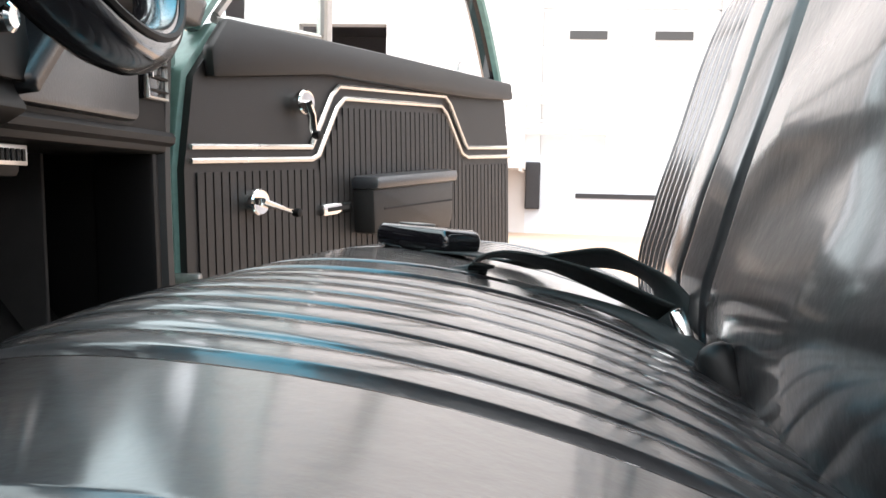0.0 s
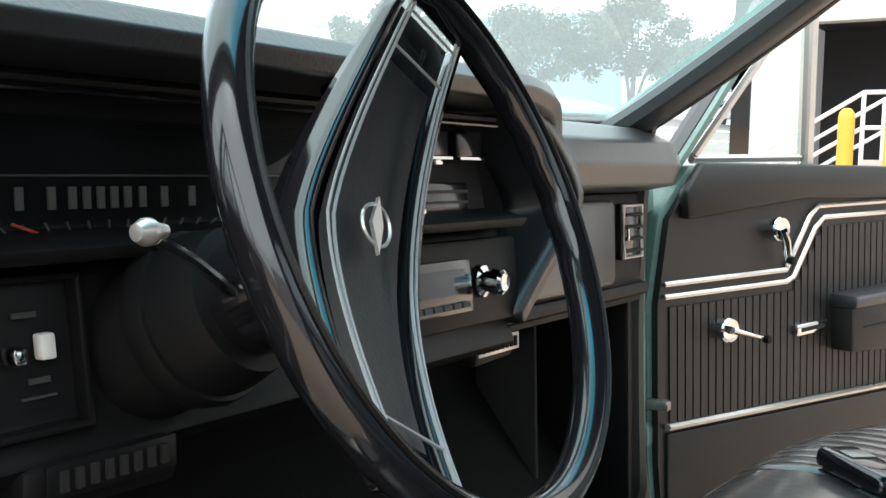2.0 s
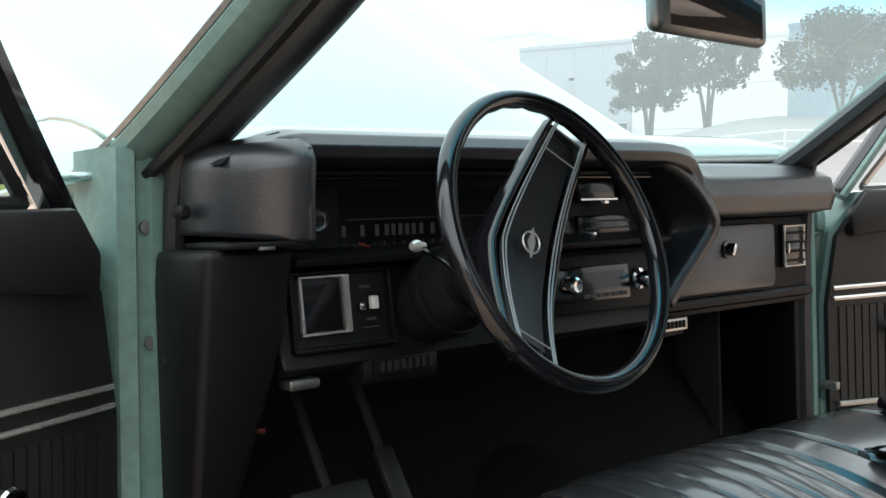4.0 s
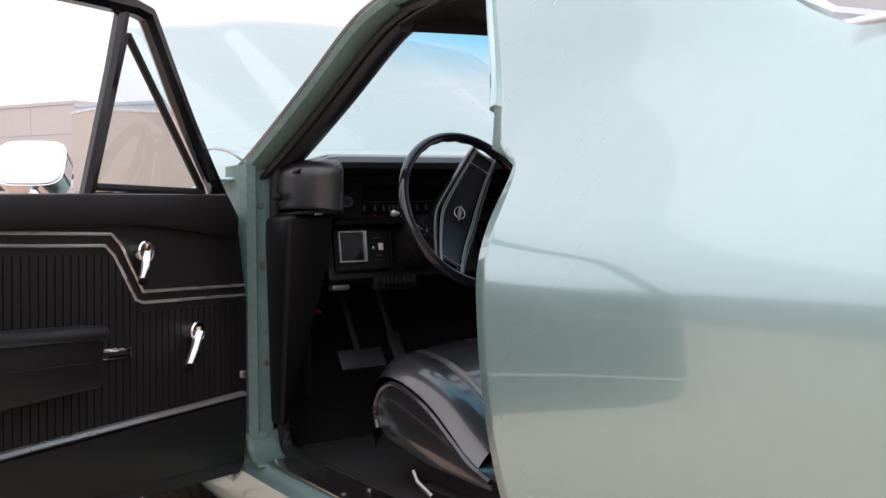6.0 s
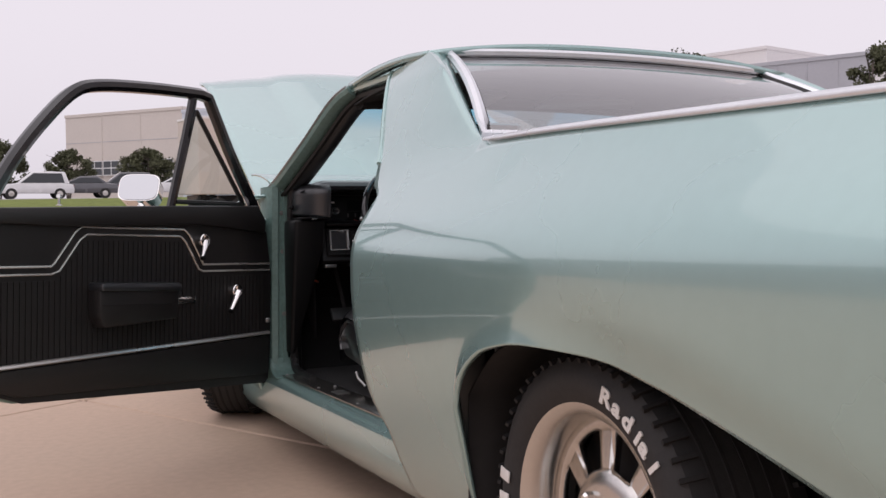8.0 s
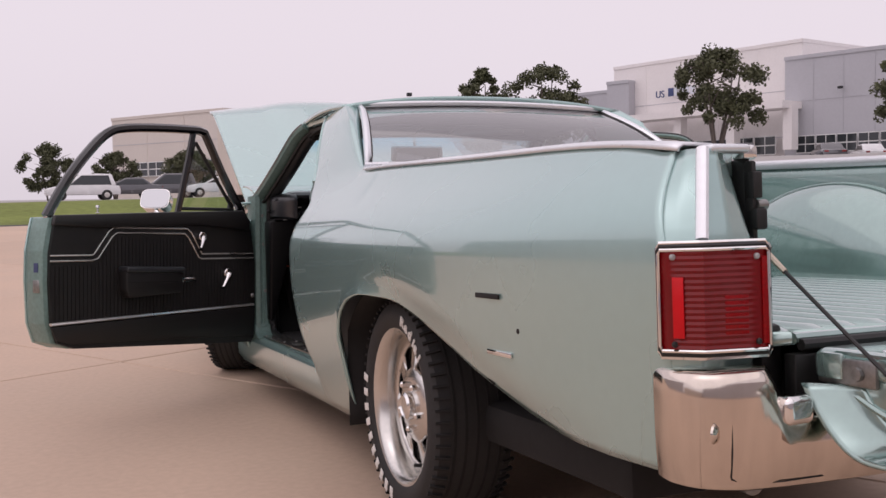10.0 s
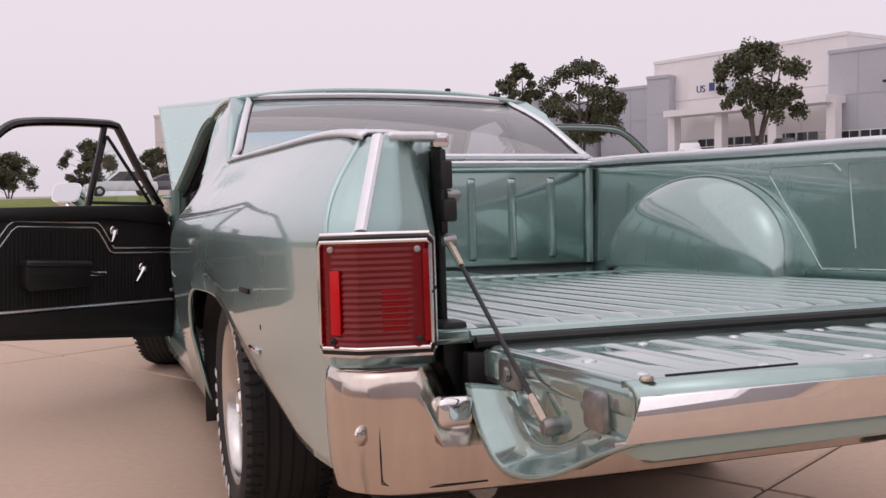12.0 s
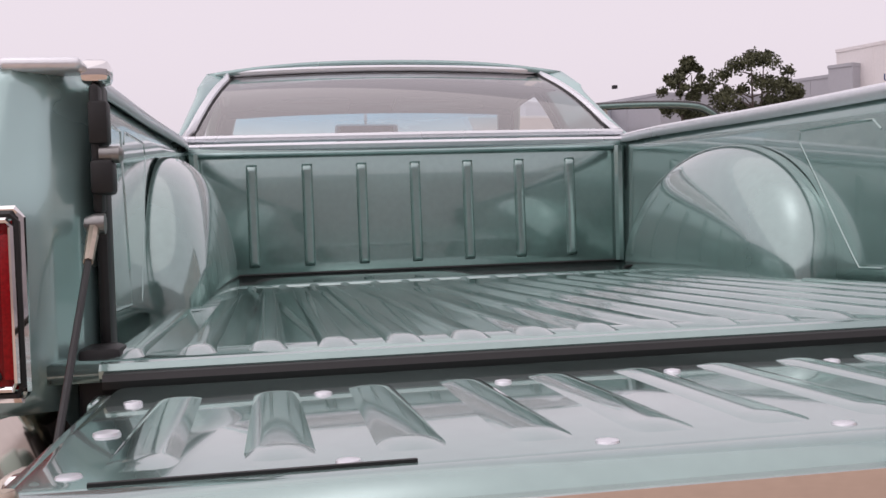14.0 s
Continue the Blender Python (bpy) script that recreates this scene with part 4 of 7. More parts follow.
def wheel(x, y, r, width, s, rim_r):
    """A slotted alloy wheel on a wide tyre with raised white letters; s: the side that its face looks to."""
    zc = r / math.cos(RAKE) - y * math.tan(RAKE)
    hub = new("wheel")
    hub.parent = car
    hub.matrix_basis = Matrix.Translation((s * x, y, zc)) @ Matrix.Rotation(radians(-27 if y > 1 else 0), 4, "Z") @ Matrix.Rotation(s * math.pi / 2, 4, "Y")
    w = width / 2
    prof = [(rim_r - 0.005, -w * 0.80), (rim_r + 0.012, -w * 0.95), (rim_r + 0.05, -w * 1.04), (r - 0.035, -w * 1.0), (r - 0.010, -w * 0.88), (r - 0.002, -w * 0.6), (r, 0), (r - 0.002, w * 0.6), (r - 0.010, w * 0.88), (r - 0.035, w * 1.0), (rim_r + 0.05, w * 1.04), (rim_r + 0.012, w * 0.95), (rim_r - 0.005, w * 0.80)]
    tyre = part("tyre", lathed(prof, 72, None, False), RUBBER, hub, "wide black tyre with white letters", smooth=45)
    grooves = bmn()
    for k in (-0.55, -0.28, 0.0, 0.28, 0.55):
        lathe(grooves, [(r - 0.004, w * k - 0.005), (r + 0.0012, w * k - 0.004), (r + 0.0012, w * k + 0.004), (r - 0.004, w * k + 0.005)], 72, None, False)
    part("tread_groove", grooves, DARK, hub, smooth=0)
    bm = bmn()
    for i in range(60):
        a = 2 * math.pi * i / 60
        for side in (-1, 1):
            m = Matrix.Rotation(a, 4, "Z") @ Matrix.Translation((r - 0.006, 0, side * w * 0.82)) @ Matrix.Rotation(radians(-20 * side), 4, "Y")
            bmesh.ops.create_cube(bm, size=1, matrix=m @ Matrix.Diagonal((0.010, 0.008, 0.045, 1)))
    tagged(part("tread_lug", bm, DARK, hub, smooth=0), kind="stuff")
    rim = part("rim", lathed([(rim_r - 0.022, -w * 0.8), (rim_r - 0.024, w * 0.55), (rim_r - 0.016, w * 0.80), (rim_r - 0.004, w * 0.90), (rim_r + 0.010, w * 0.93), (rim_r + 0.014, w * 0.88), (rim_r - 0.012, w * 0.6), (rim_r - 0.012, -w * 0.8)], 72, None, False), ALLOY, hub, "polished alloy rim")
    # slotted centre: a pressed disc with trapezoid windows near the rim
    n = 8
    inner, outer = rim_r * 0.47, rim_r - 0.018
    zf = w * 0.42
    radii = [(0.0, 0.026), (0.05, 0.026), (0.085, 0.022), (inner, 0.016), (inner + 0.008, 0.008), (outer - 0.032, -0.004), (outer - 0.024, 0.002), (outer, 0.006)]
    steps = (0.0, 0.12, 0.5, 0.88, 1.0)
    bm = bmn()
    grid = []
    for i in range(n):
        for f0, f1, count in ((0.0, 0.36, 4), (0.36, 1.0, 5)):
            for j in range(count):
                a = 2 * math.pi * (i + f0 + (f1 - f0) * j / count) / n
                grid.append((f0 > 0, [bm.verts.new((r2 * math.cos(a), r2 * math.sin(a), zf + h)) for r2, h in radii]))
    for i, (gap, p) in enumerate(grid):
        q = grid[(i + 1) % len(grid)][1]
        for j in range(len(radii) - 1):
            if gap and j == 4:
                continue
            bm.faces.new((p[j], q[j], q[j + 1], p[j + 1]))
    bmesh.ops.remove_doubles(bm, verts=bm.verts[:], dist=1e-6)
    bmesh.ops.recalc_face_normals(bm, faces=bm.faces[:])
    part("rim_disc", bm, ALLOY, hub, "slotted alloy wheel disc", smooth=35, solid=0.022)
    part("brake_drum", lathed([(outer - 0.01, zf - 0.055), (outer - 0.01, zf - 0.05), (0, zf - 0.05)], 32), DARK, hub)
    part("hub_cap", lathed([(0.045, zf + 0.02), (0.043, zf + 0.045), (0.034, zf + 0.052), (0.030, zf + 0.047), (0, zf + 0.047)], 32), CHROME, hub, "chrome hub cap")
    for i in range(5):
        a = 2 * math.pi * (i + 0.5) / 5
        part("lug_nut", lathed([(0.011, zf + 0.02), (0.011, zf + 0.038), (0.006, zf + 0.044), (0, zf + 0.044)], 6, Matrix.Translation((0.075 * math.cos(a), 0.075 * math.sin(a), 0))), CHROME, hub)
    part("valve_stem", tubed([(rim_r - 0.045, 0, zf + 0.0), (rim_r - 0.052, 0, zf + 0.045)], 0.006, 8), SEAL, hub, m=Matrix.Rotation(radians(200), 4, "Z"))
    return hub, tyre, w


def sidewall_text(tyre, text, r, zface, start, size):
    """Raised white letters bent round the sidewall, one mesh a letter."""
    a = start
    for ch in text:
        c = bpy.data.curves.new("letter", "FONT")
        c.body, c.size, c.align_x, c.extrude, c.offset = ch, size, "CENTER", 0.0015, 0.0018
        tmp = bpy.data.objects.new("letter", c)
        me = bpy.data.meshes.new_from_object(tmp)
        bpy.data.objects.remove(tmp)
        me.materials.append(WHITE)
        ob = new("white_letter", me)
        ob.parent = tyre.parent
        ob.matrix_basis = Matrix.Rotation(a, 4, "Z") @ Matrix.Translation((0, r, zface)) @ Matrix.Diagonal((1.2, 0.9, 1, 1))
        a -= size * (0.46 if ch in "il" else 0.76) / r


def sidewall_bars(tyre, r, zface, start, size, count):
    """Outlined lettering that names a maker: plain white bars."""
    for i in range(count):
        a = start - i * radians(10)
        part("white_bar", boxed((0, 0, 0), (size * 0.52, size * 0.78, 0.003), 0.001), WHITE, tyre.parent, m=Matrix.Rotation(a, 4, "Z") @ Matrix.Translation((0, r + size * 0.33, zface)) )


for s in (-1, 1):
    marker(quarter(s), s)
    a_pillar(s)
    rail_cap(s)
    rear_post(s)
    tail_lamp(s)
    rocker(s)
    hinge_pillar(s)
    front_fender(s)
    # dark liner round the rear wheel arch
    part("wheel_well", boxed((s * 0.56, -0.15, 0.48), (0.02, 1.15, 0.28)), DARK, car, "dark wheel well")
    rim_line = [Vector((0, -0.80 + 0.06 * i, glide(ARCH, -0.80 + 0.06 * i) + 0.012)) for i in range(20)] + [Vector((0, 0.404, 0.56)), Vector((0, 0.412, 0.45)), Vector((0, 0.415, 0.30)), Vector((0, 0.418, 0.22))]
    bm = bmn()
    sheet(bm, lambda u, v: Vector((s * (0.885 - 0.32 * v), rim_line[int(round(u * 23))].y, rim_line[int(round(u * 23))].z)), 23, 3, flip=s < 0)
    part("arch_liner", bm, DARK, car, smooth=60, solid=0.006)
    for yy, rr, ww, xx, rim_r in ((0.0, 0.343, 0.262, 0.725, 0.240), (2.945, 0.345, 0.225, 0.790, 0.215)):
        hub, tyre, w = wheel(xx, yy, rr, ww, s, rim_r)
        if yy == 0.0 or s < 0:
            sidewall_text(tyre, "Radial", rim_r + 0.036, w * 1.035, radians(-109 if s < 0 else 100), 0.046)
            sidewall_bars(tyre, rim_r + 0.036, w * 1.035, radians(78), 0.048, 10)
roof()
wshield()
rear_glass()
bumper()
bed()
tailgate()
cowl_and_hood()
part("underbody", boxed((0, 1.2, 0.33), (1.40, 4.6, 0.12), 0.03), DARK, car, "dark underbody")
part("frame_rear", boxed((0, -1.0, 0.545), (1.30, 1.1, 0.12), 0.03), DARK, car, "dark rear frame below the bed")
part("rear_axle", tubed([(-0.66, 0.0, 0.37), (0, 0.0, 0.37), (0.66, 0.0, 0.37)], [0.05, 0.12, 0.05], 12), DARK, car)
part("tail_pipe", tubed([(-0.50, -0.4, 0.36), (-0.52, -0.9, 0.36), (-0.53, -1.30, 0.345)], 0.028, 12), STEEL, car, "steel tail pipe")

# ---- the car: doors ----


def door(s, hinge, angle, tilt):
    """A door swung open about its hinge line. u runs back along the door, w into the cabin, z up."""
    out = Vector((s * math.sin(angle), -math.cos(angle), 0))
    inn = Vector((-s * math.cos(angle), -math.sin(angle), 0))
    k = 1 if s < 0 else -1
    m = Matrix.Identity(4)
    m.col[0][:3], m.col[1][:3], m.col[2][:3], m.col[3][:3] = out, inn * k, (0, 0, 1), hinge
    m = m @ Matrix.Rotation(-tilt, 4, "Y")
    place = LEVEL @ m

    def D(u, z, w):
        return Vector((u, w * k, z))

    def T(u, z, w):
        """Fittings of the trim panel; those of the driver's door sit further back."""
        return D(u + 0.062, z, w) if s < 0 else D(u + 0.010, z, w)

    def P(name, outline, w0, w1, material, label="", bevel=0.0, parent=None, put=D):
        return part(name, prismed(outline, put, w0, w1, bevel), material, parent or shell, label)

    edge = [(0.0, 0.285), (0.02, 0.265), (1.14, 0.325), (1.225, 0.355), (1.255, 0.44), (1.265, 0.62), (1.262, 0.75), (1.245, 0.84), (1.232, 0.895), (0.10, 0.95), (0.02, 0.86), (-0.01, 0.70), (-0.01, 0.40)]
    shell = part("door", prismed(edge, D, -0.130, -0.012, 0.006), PAINT_SHADED, car, "open car door with black vinyl trim and a vent window", m=place, smooth=30)
    part("outer_skin", prismed([(0.65 + (u - 0.65) * 1.006, 0.60 + (z - 0.60) * 1.006) for u, z in edge], D, -0.142, -0.1305, 0.004), PAINT, shell, smooth=30)
    inset = [(0.012 + 0.982 * u * 0.99, 0.29 + (z - 0.29) * 0.985) for u, z in edge]
    panel = P("trim_panel", inset, -0.012, 0.004, PANEL, "black ribbed vinyl door trim")
    roll = [(0.055, 0.90), (0.10, 0.955), (0.6, 0.935), (1.225, 0.905), (1.235, 0.86), (1.0, 0.855), (0.4, 0.875), (0.06, 0.85)]
    P("upper_roll", roll, 0.0, 0.026, PANEL, bevel=0.008)
    lower = [(0.02, 0.30), (1.14, 0.345), (1.215, 0.37), (1.238, 0.425), (0.02, 0.45)]
    P("kick_panel", lower, 0.0, 0.012, PANEL, bevel=0.004)
    # fluted field: upright ribs between the lower band and the bright line
    def top(u):
        return curve([(0.0, 0.690), (0.365, 0.690), (0.452, 0.815), (0.882, 0.815), (0.985, 0.690), (1.31, 0.690)], u)

    bm = bmn()
    u = 0.03
    while u < 1.225:
        zt, zb = top(u) - 0.002, 0.470 - 0.020 * u
        prism(bm, [(u, zb), (u + 0.0165, zb), (u + 0.0165, zt), (u, zt)], D, 0.003, 0.0075)
        u += 0.0205
    part("trim_fluting", bm, PANEL, shell, "upright fluted ribs", smooth=0)
    line = [(0.015, 0.708), (0.350, 0.708), (0.372, 0.716), (0.437, 0.812), (0.464, 0.832), (0.866, 0.832), (0.892, 0.815), (0.968, 0.718), (0.998, 0.708), (1.24, 0.708)]
    for dz, w in ((0.0, 0.0055), (0.024, 0.0055)):
        pts = []
        for i, (a, b) in enumerate(line):
            shift = dz
            da = -0.018 if 2 <= i <= 4 else (0.018 if 5 <= i <= 7 else 0)
            pts.append(D(a + (da if dz else 0) + (0.028 if s < 0 and 0 < i < 9 else 0), b + shift, 0.008))
        part("trim_line", tubed(pts, w if s > 0 else 0.0038, 6, flat=1.0), SILVER, shell, "thin bright trim line")
    part("lower_strip", tubed([D(0.02, 0.462, 0.010), D(0.65, 0.450, 0.010), D(1.24, 0.437, 0.010)], 0.011, 6, flat=0.6), SILVER, shell, "bright lower trim strip")
    # armrest with its pull, door release, window winder, lock pin
    P("armrest", [(0.485, 0.55), (0.80, 0.535), (0.82, 0.57), (0.82, 0.665), (0.806, 0.675), (0.495, 0.66), (0.48, 0.645)], 0.0, 0.060, PANEL, "black moulded armrest", 0.014, put=T)
    P("armrest_pad", [(0.475, 0.643), (0.824, 0.652), (0.824, 0.680), (0.48, 0.672)], 0.0, 0.074, VINYL, bevel=0.010, put=T)
    P("armrest_line", [(0.52, 0.600), (0.81, 0.606), (0.81, 0.610), (0.52, 0.604)], 0.058, 0.062, DARK, put=T)
    P("pull_cup", [(0.362, 0.593), (0.462, 0.597), (0.462, 0.622), (0.362, 0.618)], 0.004, 0.020, CHROME, "chrome door pull", 0.005, put=T)
    P("pull_slot", [(0.375, 0.602), (0.445, 0.605), (0.445, 0.613), (0.375, 0.610)], 0.018, 0.022, DARK, put=T)
    vs = 0.028 if s < 0 else 0.0
    for (cu, cz, pts, nm, lab) in (
        (0.300 + vs, 0.818, [(0.300 + vs, 0.818, 0.028), (0.308 + vs, 0.793, 0.034), (0.314 + vs, 0.771, 0.032), (0.320 + vs, 0.755, 0.030)], "vent_winder", "chrome vent window winder"),
        (0.157, 0.632, [(0.157, 0.632, 0.03), (0.178, 0.604, 0.038), (0.206, 0.569, 0.044), (0.216, 0.559, 0.044)] if s < 0 else [(0.157, 0.632, 0.03), (0.190, 0.622, 0.038), (0.224, 0.612, 0.044), (0.234, 0.609, 0.044)], "window_winder", "chrome window winder"),
    ):
        mm = Matrix.Translation(T(cu, cz, 0.004)) @ Matrix.Rotation(-k * math.pi / 2, 4, "X")
        part(nm, lathed([(0.020, 0), (0.020, 0.012), (0.0245, 0.015), (0.0245, 0.024), (0.022, 0.0275), (0.018, 0.0265), (0, 0.028)], 28, mm), CHROME, shell, lab)
        part("winder_arm", tubed([T(a, b, c) for a, b, c in pts], [0.014, 0.0095, 0.008, 0.007], 10, flat=0.55), CHROME, shell)
        a, b, c = pts[-1]
        part("winder_knob", lathed([(0.007, 0), (0.009, 0.006), (0.008, 0.015), (0, 0.018)], 12, Matrix.Translation(T(a, b, c)) @ Matrix.Rotation(-k * math.pi / 2, 4, "X")), PLASTIC, shell)
    part("lock_pin", lathed([(0.010, 0), (0.010, 0.002), (0.004, 0.004), (0.004, 0.022), (0.009, 0.026), (0.008, 0.034), (0, 0.036)], 12, Matrix.Translation(D(0.985, 0.920, -0.01))), CHROME, shell, "chrome lock pin")
    # window frame of the door: leaning in towards the roof
    def F(u, z):
        return D(u, z, -0.035 + 0.08 * max(0, z - 0.93))

    frame_line = smooth_line([F(0.06, 0.945), F(0.20, 1.12), F(0.335, 1.312), F(0.355, 1.338)], 4) + smooth_line([F(0.40, 1.345), F(0.62, 1.334), F(0.84, 1.312), F(0.94, 1.278), F(1.04, 1.18), F(1.14, 1.05), F(1.228, 0.90)], 5)
    part("window_frame", tubed(frame_line, 0.024, 8, flat=0.9), GLOSSB, shell, "slim black window frame")
    if s > 0:
        part("frame_edge", tubed([p + Vector((0, 0.018 * k, -0.004)) for p in frame_line], 0.012, 6), PAINT_SHADED, shell)
    part("frame_edge", tubed([p + Vector((0, -0.020 * k, 0.006)) for p in frame_line], 0.006, 6), PAINT_SHADED, shell)
    ub, ut = (0.497, 0.425) if s < 0 else (0.457, 0.435)
    part("vent_post", tubed([F(ub, 0.935), F(ub + (ut - ub) * 0.33, 1.06), F(ub + (ut - ub) * 0.7, 1.20), F(ut, 1.338)], 0.017, 8), GLOSSB if s < 0 else SILVER, shell)
    bm = bmn()
    tri = [F(0.125, 0.96), F(ub - 0.014, 0.955), F(ut - 0.012, 1.29)]
    tube(bm, [tri[0].lerp(tri[1], t) for t in (0, 0.5, 0.98)] + [tri[1].lerp(tri[2], t) for t in (0.02, 0.5, 0.98)] + [tri[2].lerp(tri[0], t) for t in (0.02, 0.5, 0.98)], 0.009, 6, closed=True)
    part("vent_frame", bm, SEAL if s < 0 else SILVER, shell)
    bm = bmn()
    bm.faces.new([bm.verts.new(p) for p in tri])
    g = part("vent_glass", bm, CLEAR, shell, "clear triangular vent glass", smooth=0)
    g.visible_shadow = False
    P("sill_moulding", [(0.08, 0.935), (1.228, 0.89), (1.228, 0.905), (0.08, 0.953)], -0.06, -0.03, CHROME, bevel=0.003)
    if s < 0:
        mm = Matrix.Translation(D(0.525, 1.000, -0.16)) @ Matrix.Rotation(radians(-62), 4, "Z") @ Matrix.Rotation(radians(24), 4, "X")
        bm = bmn()
        rounded = [(0.073 * abs(math.cos(q)) ** 0.5 * (1 if math.cos(q) > 0 else -1), 0.053 * abs(math.sin(q)) ** 0.5 * (1 if math.sin(q) > 0 else -1)) for q in [2 * math.pi * (i + 0.5) / 96 for i in range(96)]]
        prism(bm, rounded, lambda a, b, d: Vector((a * (1 + 1.2 * min(0, d)), d, b * (1 + 1.2 * min(0, d)))), -0.05, 0.012)
        part("door_mirror", bm, CHROME, shell, "chrome door mirror", m=mm)
        part("mirror_stalk", tubed([D(0.545, 0.92, -0.11), D(0.54, 0.95, -0.15), D(0.525, 0.97, -0.165)], 0.012, 8), CHROME, shell)
        part("mirror_face", prismed([(a * 0.95, b * 0.94) for a, b in rounded], lambda a, b, d: Vector((a, d, b)), 0.012, 0.0145), MIRROR, shell, m=mm)
        part("door_sticker", boxed((1.2655, k * -0.055, 0.68), (0.002, 0.028, 0.04)), SIGNBLUE, shell, "small blue sticker on the door edge")
        part("door_latch", boxed((1.257, k * -0.055, 0.60), (0.02, 0.05, 0.06), 0.008), STEEL, shell)
    else:
        part("door_latch", boxed((1.257, k * -0.055, 0.60), (0.02, 0.05, 0.06), 0.008), STEEL, shell)
    return shell


door(-1, Vector((-0.845, 2.290, 0.018)), radians(55.5), radians(2.4))
door(1, Vector((0.862, 2.294, 0.020)), radians(65.9), radians(2.2))

# ---- the car: cabin ----
part("cabin_floor", boxed((0, 1.62, 0.345), (1.40, 1.75, 0.03), 0.005), CARPET, car, "black carpet floor")
bm = bmn()
sheet(bm, lambda u, v: Vector((-0.22 + 0.44 * u, 1.3 + 1.2 * v, 0.36 + (0.12 + 0.10 * v) * math.sin(math.pi * u) ** 0.6)), 14, 10, flip=True)
part("transmission_hump", bm, CARPET, car, "carpeted transmission hump")
bm = bmn()
sheet(bm, lambda u, v: Vector((-0.70 + 1.40 * u, 2.29 + 0.23 * v, 0.36 + 0.30 * v)), 4, 4, flip=True)
part("toe_board", bm, CARPET, car)
for s in (-1, 1):
    part("kick_trim", boxed((s * 0.725, 2.41, 0.67), (0.02, 0.26, 0.60), 0.006), PLASTIC, car, "black kick panel")
    part("rear_quarter_trim", boxed((s * 0.70, 0.86, 0.75), (0.03, 0.42, 0.78), 0.01), PLASTIC, car)
part("cab_back_wall", boxed((0, 0.60, 0.80), (1.42, 0.03, 0.66), 0.01), VINYL, car, "black rear wall of the cab")
part("package_shelf", boxed((0, 0.70, 1.10), (1.38, 0.22, 0.02), 0.005), VINYL, car)


# bench seat
bench = new("bench_seat")
bench.parent = car
tagged(bench, "black vinyl bench seat with pleats")
bm = bmn()


def seam_depth(x, v, vmax):
    """How far pleats and seams dip below the padding."""
    zone = v < vmax and (-0.423 < x < -0.06 or 0.26 < x < 0.60)
    n = (0.0055 if x < 0.1 else 0.0035) * (abs(math.sin(math.pi * (x + 0.423) / 0.0519 if x < 0.1 else math.pi * (x - 0.26) / 0.034)) ** 0.22 - 1) if zone else 0.0
    n -= 0.007 * max(0, 1 - abs(x - 0.03) / 0.011)
    for seam in (-0.58, -0.423, -0.06, 0.03, 0.26, 0.60):
        n -= 0.010 * max(0, 1 - abs(x - seam) / 0.011)
    return n


def rounded_off(keys, v):
    """Both coordinates of a soft cross-section, averaged over a short stretch."""
    near = [min(1.0, max(0.0, v + d)) for d in (-0.09, -0.06, -0.03, 0.0, 0.03, 0.06, 0.09)] if 0.0 < v < 1.0 else [v] * 7
    wt = (1, 2, 3, 4, 3, 2, 1)
    return [sum(w * glide([(k[0], k[j]) for k in keys], q) for w, q in zip(wt, near)) / 16 for j in (1, 2)]


def seat_top(u, v):
    x = -0.69 + 1.38 * u
    ys = [(0.0, 1.46, 0.53), (0.10, 1.54, 0.575), (0.22, 1.62, 0.618), (0.36, 1.70, 0.645), (0.50, 1.78, 0.662), (0.64, 1.86, 0.668), (0.76, 1.915, 0.656), (0.86, 1.945, 0.620), (0.94, 1.965, 0.56), (1.0, 1.955, 0.50)]
    y, z = rounded_off(ys, v)
    corner = max(0.0, (abs(x) - 0.36) / 0.33) ** 2.2
    y += 0.050 * v * v * max(0.0, 1 - (x / 0.60) ** 2) - 0.115 * corner * (0.35 + 0.65 * v)
    e = max(0, (abs(x) - 0.62) / 0.07)
    z += 0.018 * (1 - (x / 0.69) ** 2) - 0.035 * e * e + 0.010 * math.exp(-((x + 0.30) / 0.2) ** 2) * v
    return Vector((x, y, z + seam_depth(x, v, 0.97)))


sheet(bm, seat_top, 480, 34, flip=True)
part("seat_cushion", bm, SEAT, bench, "pleated black vinyl cushion", smooth=60)
for s in (-1, 1):
    side = [(1.37, 0.465), (1.37, 0.485), (1.44, 0.505), (1.52, 0.548), (1.60, 0.588), (1.72, 0.620), (1.785, 0.606), (1.815, 0.578), (1.830, 0.548), (1.818, 0.515), (1.78, 0.495), (1.6, 0.47)]
    part("cushion_side", prismed(side, lambda a, b, d: Vector((s * d, a, b)), 0.60, 0.692, 0.012), SEAT, bench)
    part("seat_piping", tubed(smooth_line([(s * 0.692, a, b) for a, b in side[1:10]], 4), 0.006, 6), SEAT, bench)
part("seat_base", boxed((0, 1.60, 0.44), (1.22, 0.42, 0.10), 0.02), DARK, bench)
part("seat_track", boxed((-0.60, 1.55, 0.375), (0.05, 0.40, 0.04), 0.006), STEEL, bench, "steel seat track")
part("seat_lever", tubed([(-0.685, 1.60, 0.41), (-0.70, 1.63, 0.435), (-0.70, 1.645, 0.455)], 0.005, 6), STEEL, bench)
bm = bmn()


